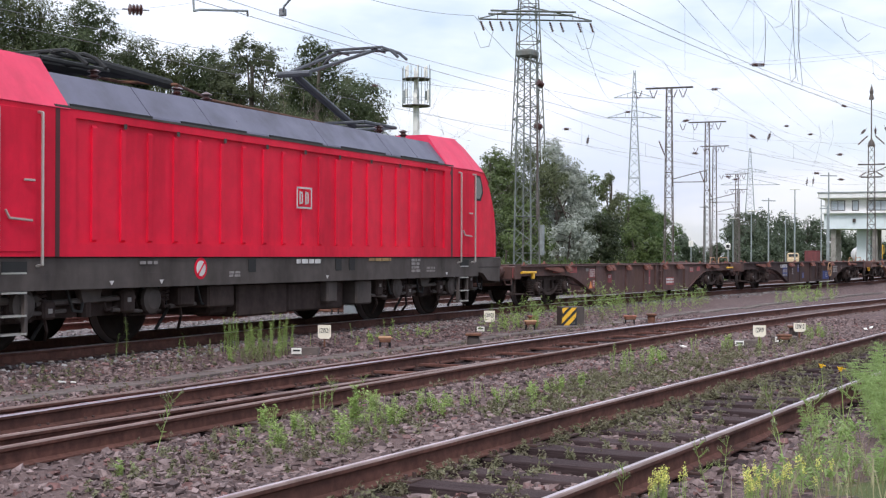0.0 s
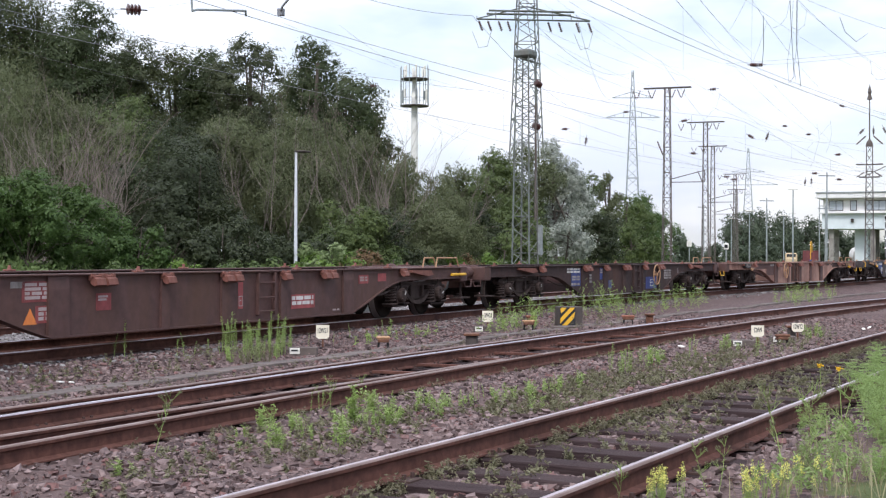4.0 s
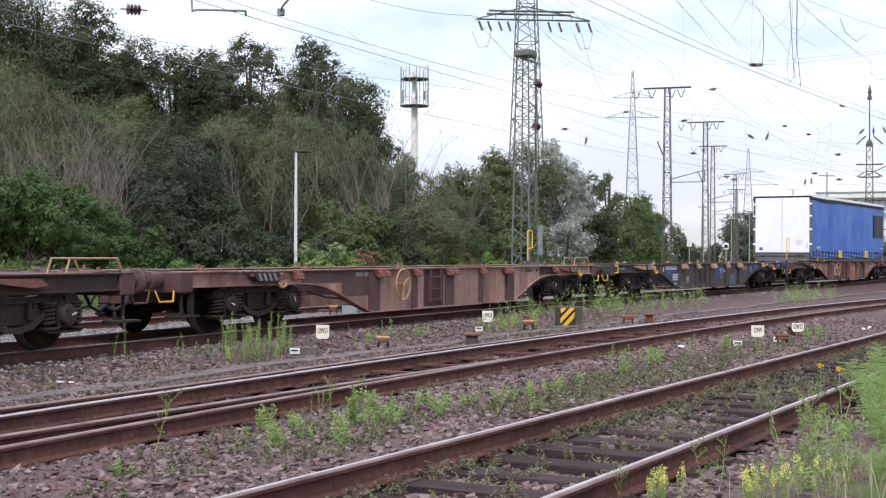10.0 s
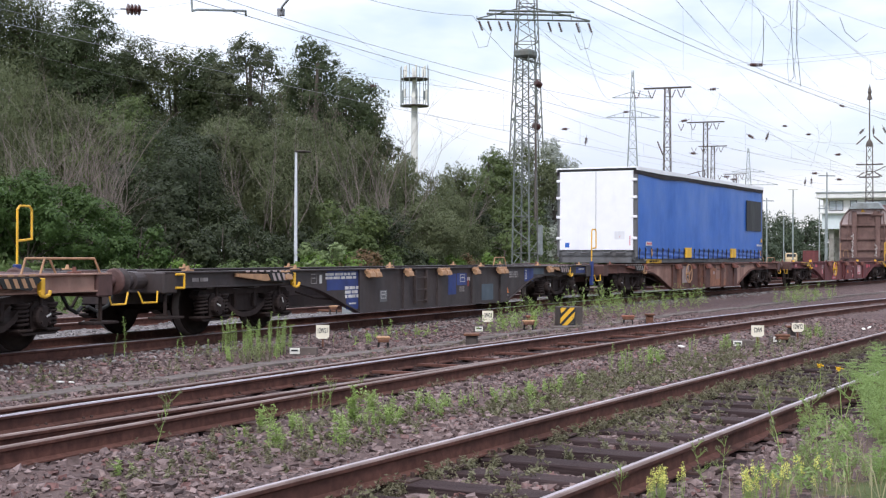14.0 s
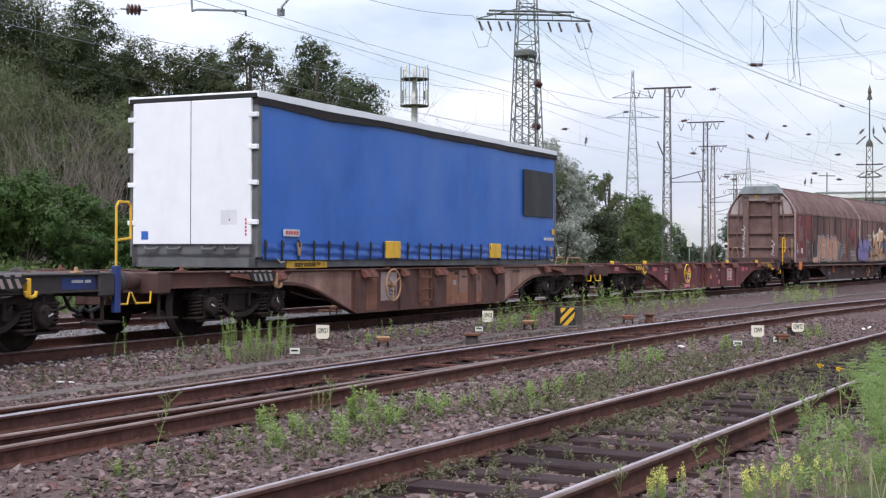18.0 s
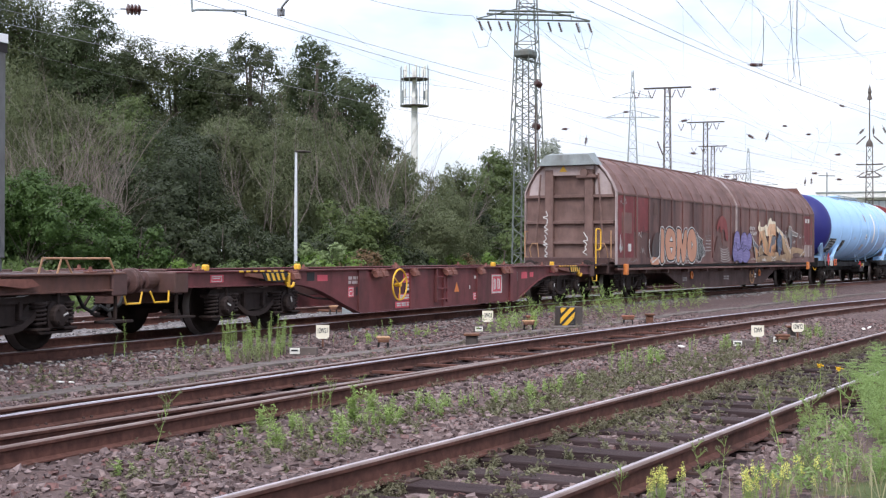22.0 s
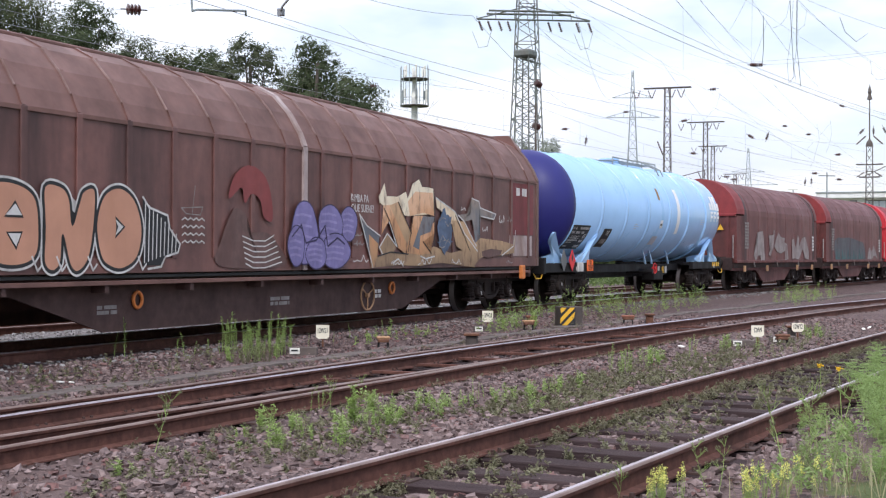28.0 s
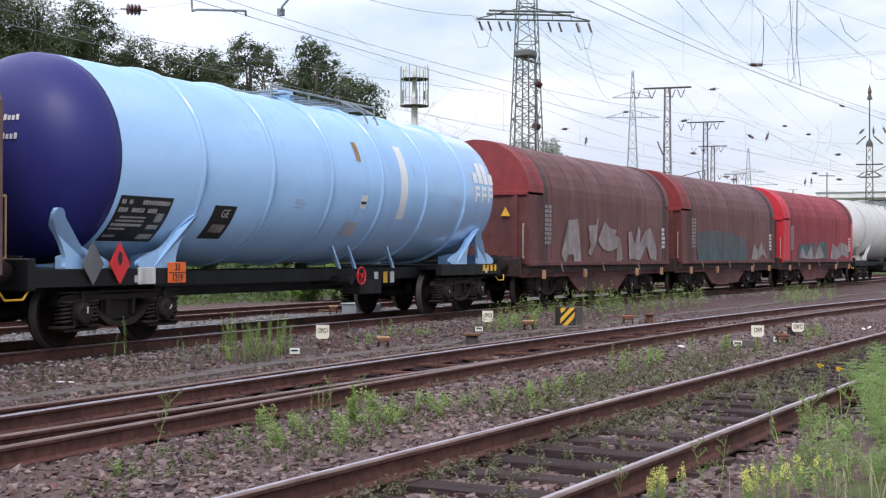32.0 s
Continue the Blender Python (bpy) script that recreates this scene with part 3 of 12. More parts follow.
M["pinkpatch"] = surf("fresh_red_panel", (0.6, 0.085, 0.115), 0.6, 0, 0.15, 8, (0.2, 0.04, 0.04), 0.35, 3, 0.3)
M["padrust"] = surf("rusty_container_pad", (0.2, 0.075, 0.055), 0.75, 0, 0.3, 10, (0.09, 0.04, 0.03), 0.5, 4)
M["paint_white"] = surf("stencil_white", (0.62, 0.6, 0.58), 0.6, 0, 0.12, 8, (0.2, 0.17, 0.16), 0.4, 5)
M["paint_pale"] = surf("worn_stencil", (0.3, 0.27, 0.26), 0.7, 0, 0.2, 8, (0.1, 0.08, 0.07), 0.5, 5)
M["traffic_red"] = surf("traffic_red_paint", (0.74, 0.011, 0.045), 0.5, 0, 0.14, 3, (0.24, 0.008, 0.016), 0.34, 0.9, 0.16, 0.05, 30, 0, 0.0, 0.2)
# pinker copy of the red: light on the roof is put into the colour
M["cab_red_lit"] = surf("sky_lit_red_roof_paint", (0.74, 0.04, 0.105), 0.5, 0, 0.1, 3, (0.35, 0.03, 0.05), 0.3, 0.9, 0.4, 0.05)
M["umbra"] = surf("umbra_grey_frame_paint", (0.085, 0.07, 0.064), 0.65, 0, 0.2, 5, (0.03, 0.024, 0.021), 0.45, 1.4, 0.3, spec=0.25)
M["roofgrey"] = surf("grey_roof_panels", (0.115, 0.11, 0.155), 0.33, 0.1, 0.14, 3, (0.06, 0.055, 0.06), 0.35, 1.0, 1.0)
M["rubber"] = plain("black_rubber", (0.018, 0.018, 0.018), 0.8)
M["steel"] = surf("bare_steel_bar", (0.55, 0.53, 0.5), 0.35, 0.7, 0.1, 6, amount=0.15)
M["curtain"] = surf("blue_tarpaulin", (0.032, 0.135, 0.5), 0.4, 0, 0.08, 2.0, (0.02, 0.075, 0.28), 0.26, 0.8, 0.5, 0.22, 5.0)
M["curtain_low"] = surf("blue_tarpaulin_hem", (0.032, 0.115, 0.44), 0.36, 0, 0.2, 5, (0.014, 0.03, 0.12), 0.4, 2.5, 1.0, 0.5, 9)
M["cover_dark"] = surf("dull_black_tarpaulin_edge", (0.032, 0.026, 0.028), 0.7, 0, 0.25, 5, (0.06, 0.05, 0.048), 0.25, 2.0, 1.0, spec=0.25)
M["door_patch"] = surf("faint_grey_door_sticker", (0.74, 0.74, 0.77), 0.5, 0, 0.06, 5, (0.5, 0.49, 0.5), 0.3, 3)
M["door_white"] = surf("white_box_door", (0.86, 0.86, 0.89), 0.42, 0, 0.04, 3, (0.62, 0.6, 0.62), 0.25, 1.0, 0.2, 0.03)
M["frame_grey"] = surf("grey_chassis_paint", (0.13, 0.13, 0.135), 0.6, 0, 0.2, 5, (0.07, 0.06, 0.055), 0.45, 2, 0.5)
M["mesh_dark"] = plain("dark_curtain_window", (0.03, 0.03, 0.033), 0.6)
M["tank_blue"] = surf("light_blue_tank_paint", (0.33, 0.535, 0.82), 0.3, 0, 0.05, 1.5, (0.15, 0.3, 0.53), 0.25, 0.7, 0.3, 0.03, 20, 0, 0.9)
M["tank_navy"] = surf("navy_tank_paint", (0.024, 0.024, 0.15), 0.42, 0, 0.08, 1.5, (0.03, 0.03, 0.12), 0.3, 0.7, 0.4, 0.02, 20, 0, 0.0, 0.3)
M["tank_grey"] = surf("pale_grey_tank_paint", (0.55, 0.54, 0.52), 0.45, 0, 0.08, 1.5, (0.3, 0.27, 0.23), 0.4, 0.7, 0.3)
M["hab"] = surf("brown_sliding_wall_paint", (0.18, 0.078, 0.067), 0.5, 0, 0.22, 4, (0.036, 0.021, 0.021), 0.55, 0.9, 0.2)
M["hab_roof"] = surf("dusty_brown_roof_paint", (0.172, 0.082, 0.067), 0.55, 0, 0.18, 3, (0.075, 0.038, 0.032), 0.5, 1.0, 1.0)
M["hab_under"] = surf("sooty_brown_underframe_paint", (0.085, 0.048, 0.044), 0.7, 0, 0.3, 6, (0.04, 0.027, 0.025), 0.45, 1.4, 0.3, spec=0.25)
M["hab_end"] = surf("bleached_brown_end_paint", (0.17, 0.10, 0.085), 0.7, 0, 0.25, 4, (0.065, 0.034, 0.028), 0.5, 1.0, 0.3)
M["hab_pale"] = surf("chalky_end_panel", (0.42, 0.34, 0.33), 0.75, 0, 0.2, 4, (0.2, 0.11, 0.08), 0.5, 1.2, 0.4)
# pale tone for the thin highlights painted along the roof ribs
M["hab_highlight"] = surf("roof_rib_highlight", (0.33, 0.23, 0.21), 0.7, 0, 0.3, 6, (0.14, 0.07, 0.058), 0.6, 2.4, 0.6)
M["hab_red"] = surf("patched_red_wall", (0.19, 0.03, 0.034), 0.6, 0, 0.25, 4, (0.09, 0.03, 0.027), 0.45, 1.2, 0.2)
M["tarp"] = surf("brown_tarpaulin", (0.148, 0.046, 0.042), 0.5, 0, 0.25, 3, (0.085, 0.04, 0.037), 0.45, 1.1, 0.3, 0.2, 8)
M["tarp_red"] = surf("red_tarpaulin", (0.30, 0.03, 0.04), 0.6, 0, 0.2, 3, (0.14, 0.03, 0.035), 0.5, 1.1, 0.3, 0.2, 8)
M["hood_red"] = surf("red_hood_paint", (0.25, 0.032, 0.032), 0.55, 0, 0.2, 4, (0.12, 0.028, 0.026), 0.45, 1.4, 0.3)
M["hood_bright"] = surf("bright_red_hood_paint", (0.58, 0.03, 0.045), 0.5, 0, 0.12, 4, (0.3, 0.03, 0.035), 0.3, 1.4, 0.3)
M["peach"] = surf("peach_spray_paint", (0.52, 0.26, 0.17), 0.7, 0, 0.12, 2, (0.4, 0.2, 0.12), 0.3, 1.0)
M["lilac"] = surf("lilac_spray_paint", (0.2, 0.17, 0.36), 0.7, 0, 0.25, 5, (0.1, 0.09, 0.2), 0.4, 3)
M["gold"] = surf("ochre_spray_paint", (0.36, 0.23, 0.1), 0.7, 0, 0.3, 6, (0.12, 0.07, 0.05), 0.45, 3)
M["cream"] = surf("cream_spray_paint", (0.55, 0.42, 0.26), 0.7, 0, 0.2, 6, (0.25, 0.16, 0.1), 0.4, 3)
M["sprayblue"] = surf("blue_spray_paint", (0.1, 0.14, 0.22), 0.7, 0, 0.3, 6, (0.05, 0.05, 0.07), 0.4, 3)
M["spray_red"] = surf("dull_red_spray_paint", (0.23, 0.05, 0.048), 0.7, 0, 0.15, 4, (0.14, 0.04, 0.04), 0.35, 2)
M["spray_grey"] = surf("grey_spray_paint", (0.2, 0.17, 0.165), 0.75, 0, 0.3, 6, (0.09, 0.05, 0.05), 0.5, 3)
M["spray_teal"] = surf("teal_spray_paint", (0.055, 0.12, 0.12), 0.75, 0, 0.3, 6, (0.08, 0.035, 0.04), 0.5, 3)

MESHES = {}


def shared(key, make, material, smooth=False):
    """One mesh for all alike parts."""
    if key not in MESHES:
        bm = make()
        me = bpy.data.meshes.new(key)
        bm.normal_update()
        bm.to_mesh(me)
        bm.free()
        for mt in (material if isinstance(material, (list, tuple)) else [material]):
            me.materials.append(mt)
        if smooth:
            me.shade_smooth()
        MESHES[key] = me
    return MESHES[key]


def place(name, me, parent, m, label=""):
    ob = new(name, me)
    ob.parent = parent
    ob.matrix_basis = m
    if label:
        ob["label"] = label
    return ob


def wheelset_bm(r):
    bm = B()
    for sgn in (-1, 1):
        prof = [(0.09, 0.62), (0.12, 0.62), (0.13, 0.68), (r * 0.45, 0.70), (r * 0.84, 0.685), (r * 0.88, 0.675), (r + 0.028, 0.675), (r + 0.03, 0.70), (r, 0.72), (r - 0.006, 0.80), (r * 0.86, 0.81), (r * 0.84, 0.74), (r * 0.4, 0.745), (0.14, 0.80), (0.1, 0.81), (0.0, 0.81)]
        lathe(bm, [(a, sgn * b) for a, b in prof], 26)
    tube(bm, (0, -1.0, 0), (0, 1.0, 0), 0.085, seg=10)
    for f in bm.faces:
        f.smooth = True
        c = f.calc_center_median()
        d = math.hypot(c.x, c.z)
        if d > r - 0.02 and 0.7 < abs(c.y) < 0.8:
            f.material_index = 1
    return bm


def bent_strap(bm, pts, thick, y0, y1):
    """A strap of even thickness bent through points of (x, z)."""
    lo = []
    for k, p in enumerate(pts):
        a, b = pts[max(k - 1, 0)], pts[min(k + 1, len(pts) - 1)]
        d = Vector((b[0] - a[0], b[1] - a[1])).normalized()
        lo.append((p[0] + d.y * thick, p[1] - d.x * thick))
    return prism(bm, list(pts) + lo[::-1], y0, y1)


def side_frame_bm(shape):
    bm = B()
    if shape == "loco":
        poly = [(-2.0, 0.62), (-1.7, 0.8), (-0.8, 0.82), (0.8, 0.82), (1.7, 0.8), (2.0, 0.62), (1.9, 0.45), (1.2, 0.42), (0.75, 0.3), (-0.75, 0.3), (-1.2, 0.42), (-1.9, 0.45)]
        prism(bm, poly, -0.06, 0.06)
        for x in (-1.3, 1.3):
            bent_strap(bm, [(x - 0.5, 0.5), (x - 0.3, 0.66), (x, 0.72), (x + 0.3, 0.66), (x + 0.5, 0.5)], 0.06, -0.1, 0.1)
    else:
        # cast top beam, wider over the springs, and the sagging lower strap under the bolster
        prism(bm, [(-1.3, 0.62), (-1.22, 0.70), (-0.62, 0.75), (-0.3, 0.71), (0.3, 0.71), (0.62, 0.75), (1.22, 0.70), (1.3, 0.62), (1.28, 0.58), (0.62, 0.63), (-0.62, 0.63), (-1.28, 0.58)], -0.07, 0.07)
        bent_strap(bm, [(-0.72, 0.66), (-0.58, 0.58), (-0.44, 0.46), (-0.28, 0.37), (-0.1, 0.335), (0.1, 0.335), (0.28, 0.37), (0.44, 0.46), (0.58, 0.58), (0.72, 0.66)], 0.075, -0.1, 0.1)
        box(bm, -0.36, 0.36, -0.02, 0.05, 0.36, 0.68)
        box(bm, -1.32, 1.32, -0.115, -0.05, 0.735, 0.755)
        for x in (-0.28, 0.28):
            box(bm, x - 0.035, x + 0.035, -0.085, 0.05, 0.42, 0.66, 0.008)
        for x in (-0.9, 0.9):
            # hanger beside the box, with its pin
            tube(bm, (x + 0.02, -0.13, 0.58), (x + 0.02, -0.13, 0.76), 0.025, seg=8)
            box(bm, x - 0.2, x + 0.2, -0.12, 0.1, 0.60, 0.645, 0.01)
    return bm


def axle_box_bm():
    bm = B()
    prism(bm, [(-0.15, -0.16), (0.15, -0.16), (0.18, 0.0), (0.16, 0.12), (0.09, 0.19), (-0.09, 0.19), (-0.16, 0.12), (-0.18, 0.0)], -0.1, 0.1)
    lathe(bm, [(0.145, -0.1), (0.145, -0.17), (0.13, -0.19), (0.06, -0.2), (0.0, -0.205)], 14)
    for k in range(4):
        a = math.pi / 4 + k * math.pi / 2
        tube(bm, (0.105 * math.cos(a), -0.18, 0.105 * math.sin(a)), (0.105 * math.cos(a), -0.215, 0.105 * math.sin(a)), 0.018, seg=6)
    # spring seats reach out on both sides, turned down at the lips
    for sx in (-0.27, 0.27):
        box(bm, sx - 0.14, sx + 0.14, -0.12, 0.1, -0.19, -0.15, 0.012)
    bent_strap(bm, [(-0.4, -0.15), (-0.3, -0.2), (0.3, -0.2), (0.4, -0.15)], 0.03, -0.1, 0.1)
    return bm


def spring_bm():
    """A coiled spring with its gaps, round a dark core."""
    bm = B()
    n, turns, h = 10, 5, 0.31
    pts = [(0.098 * math.cos(2 * math.pi * k / n), 0.098 * math.sin(2 * math.pi * k / n), 0.02 + (h - 0.04) * k / (n * turns)) for k in range(n * turns + 1)]
    rings = []
    for k, p in enumerate(pts):
        t = 2 * math.pi * k / n
        out = Vector((math.cos(t), math.sin(t), 0))
        rings.append([bm.verts.new(Vector(p) + out * 0.02 * math.cos(q) + Vector((0, 0, 0.02 * math.sin(q)))) for q in (0, 1.257, 2.513, 3.77, 5.027)])
    for a, b in zip(rings, rings[1:]):
        for q in range(5):
            bm.faces.new((a[q], b[q], b[(q + 1) % 5], a[(q + 1) % 5]))
    tube(bm, (0, 0, 0), (0, 0, h), 0.055, seg=8)
    tube(bm, (0, 0, h - 0.02), (0, 0, h + 0.02), 0.12, seg=10)
    return bm


def bogie(vehicle, x, r=0.46, base=1.8, shape="wagon", mat="bogie"):
    """A two-axle bogie with its wheelsets, boxes and springs."""
    bo = part("bogie", bolster_bm(shape), M[mat], vehicle)
    bo.matrix_basis = Matrix.Translation((x, 0, 0))
    yo = 1.03 if shape == "wagon" else 1.06
    for sgn in (-1, 1):
        place("side_frame", shared("side_frame_" + shape + mat, lambda: side_frame_bm(shape), M[mat]), bo, Matrix.Translation((0, sgn * yo, 0.0 if shape == "wagon" else 0.12)) @ Matrix.Rotation(0 if sgn < 0 else math.pi, 4, "Z"))
    for ax in (-base / 2, base / 2):
        w = place("wheelset", shared("wheelset%.2f" % r, lambda: wheelset_bm(r), [M["wheel"], M["tread"]]), bo, Matrix.Translation((ax, 0, r)), "dark steel wheels with bright treads")
        WHEELS.append((w, Vector((ax, 0, r)), r))
        for sgn in (-1, 1):
            turn = Matrix.Rotation(0 if sgn < 0 else math.pi, 4, "Z")
            place("axle_box", shared("axle_box" + mat, axle_box_bm, M[mat]), bo, Matrix.Translation((ax, sgn * 1.06, r)) @ turn)
            if sgn < 0 and shape == "wagon":
                place("paint_mark", shared("paint_mark", axle_mark_bm, M["paint_white"]), bo, Matrix.Translation((ax, -1.268, r)) @ Matrix.Rotation(0.4 * ax + x, 4, "Y"), "white paint dash across the axle cap")
            for sx in (-0.27, 0.27):
                place("spring", shared("spring" + mat, spring_bm, M[mat], True), bo, Matrix.Translation((ax + sx, sgn * 1.08, r - 0.15)))
        if shape == "wagon":
            # brake shoe hung before the wheel's inner side
            sd = 1 if ax < 0 else -1
            bm = B()
            bent_strap(bm, [(sd * 0.53, -0.2), (sd * 0.545, 0.0), (sd * 0.53, 0.2)], 0.05 * sd, -0.8, -0.7)
            pipe(bm, [(sd * 0.58, -0.76, 0.3), (sd * 0.6, -0.76, 0.0), (sd * 0.56, -0.76, -0.2)], 0.022)
            sh = part("brake_shoe", bm, M[mat], bo)
            sh.matrix_basis = Matrix.Translation((ax, 0, r))
    return bo


def axle_mark_bm():
    bm = B()
    box(bm, -0.011, 0.011, -0.004, 0.004, 0.01, 0.1)
    return bm


def bolster_bm(shape):
    bm = B()
    box(bm, -0.35, 0.35, -1.0, 1.0, 0.5, 0.78, 0.03)
    for sgn in (-1, 1):
        box(bm, -1.2, 1.2, sgn * 0.45 - 0.06, sgn * 0.45 + 0.06, 0.5, 0.62)
    return bm


def buffer_bm():
    bm = B()
    lathe(bm, [(0.0, 0.0), (0.12, 0.0), (0.12, 0.16), (0.16, 0.17), (0.16, 0.36), (0.09, 0.37), (0.09, 0.55), (0.2, 0.56), (0.235, 0.58), (0.235, 0.6), (0.15, 0.625), (0.0, 0.63)], 16, "X")
    box(bm, -0.02, 0.03, -0.2, 0.2, -0.2, 0.2, 0.01)
    return bm


def buffers(vehicle, half, z=1.03, material=None, back=0.62):
    """Four buffers and the screw couplings at both ends."""
    material = material or M["bogie"]
    k = 0.8 if z < 1.0 else 1.0
    for sgn in (-1, 1):
        for y in (-0.875, 0.875):
            m = Matrix.Translation((sgn * (half - back), y, z)) @ Matrix.Rotation(0 if sgn > 0 else math.pi, 4, "Z") @ Matrix.Diagonal((1, k, k, 1))
            place("buffer", shared("buffer_" + material.name, buffer_bm, material, False), vehicle, m)
        bm = B()
        box(bm, sgn * (half - back) - 0.05, sgn * (half - back) + 0.05, -0.12, 0.12, z - 0.12, z + 0.12, 0.01)
        pipe(bm, [(sgn * (half - 0.6), 0, z), (sgn * (half - 0.4), 0, z - 0.08), (sgn * (half - 0.05), 0, z - 0.14)], 0.035)
        pipe(bm, [(sgn * (half - 0.62), 0.3, z - 0.1), (sgn * (half - 0.4), 0.32, z - 0.4), (sgn * (half - 0.1), 0.2, z - 0.42)], 0.025)
        part("coupling", bm, M["bogie"], vehicle)


def panel_part(name, parent, x0, x1, z0, z1, y, material, label="", thick=0.004):
    """A thin painted or fixed plate on the side that faces -y."""
    bm = B()
    box(bm, x0, x1, y - thick, y, z0, z1)
    return part(name, bm, material, parent, label)


def bars(parent, x0, x1, z0, z1, y, rows, material, seed=0, name="lettering"):
    """Illegible stencilled lines as plain bars."""
    rng = random.Random(seed)
    bm = B()
    h = (z1 - z0) / rows
    for r in range(rows):
        x = x0
        while x < x1 - 0.02:
            w = min(rng.uniform(0.08, 0.3), x1 - x)
            box(bm, x, x + w, y - 0.004, y, z1 - (r + 0.72) * h, z1 - r * h)
            x += w + 0.04
    return part(name, bm, material, parent)


def side_text(name, body, size, x, z, y, material, parent, squeeze=0.85, fat=0.0, thick=0.003):
    return lettering(name, body, size, material, parent, Matrix.Translation((x, y, z)) @ Matrix.Rotation(math.pi / 2, 4, "X"), squeeze, thick, fat)


def loop_rail(pts, r=0.02):
    return pipe(B(), pts, r, 6)


def hand_wheel_bm(r=0.3):
    bm = B()
    n = 20
    ring = [(r * math.cos(2 * math.pi * i / n), 0, r * math.sin(2 * math.pi * i / n)) for i in range(n + 1)]
    pipe(bm, ring, 0.018, 6)
    for a in (0.5, 2.6, 4.7):
        tube(bm, (0, 0, 0), (r * math.cos(a), 0, r * math.sin(a)), 0.014, seg=6)
    tube(bm, (0, -0.03, 0), (0, 0.1, 0), 0.04, seg=10)
    return bm


def pad_bm():
    """A folding container spigot hung down against the sill: wedge, hinge lugs and pin."""
    bm = B()
    prism_x(bm, [(-0.01, 0.0), (-0.1, -0.035), (-0.125, -0.115), (-0.07, -0.135), (-0.01, -0.1)], -0.1, 0.1)
    for x in (-0.085, 0.085):
        prism_x(bm, [(0.02, 0.03), (-0.06, 0.03), (-0.07, -0.05), (0.02, -0.06)], x - 0.022, x + 0.022)
    tube(bm, (-0.13, -0.035, -0.005), (0.13, -0.035, -0.005), 0.02, seg=8)
    return bm


def sill_line(hb, zt):
    """Lower edge of the side sill from its left end to its right: shallow ends, arched up over the bogies."""
    right = [(hb, 0.2), (hb + 0.55, 0.36), (hb + 1.05, 0.525), (hb + 1.4, 0.63), (hb + 1.75, 0.71), (hb + 2.1, 0.755), (hb + 2.5, 0.77)]
    return [(-x, z) for x, z in right[::-1]] + right


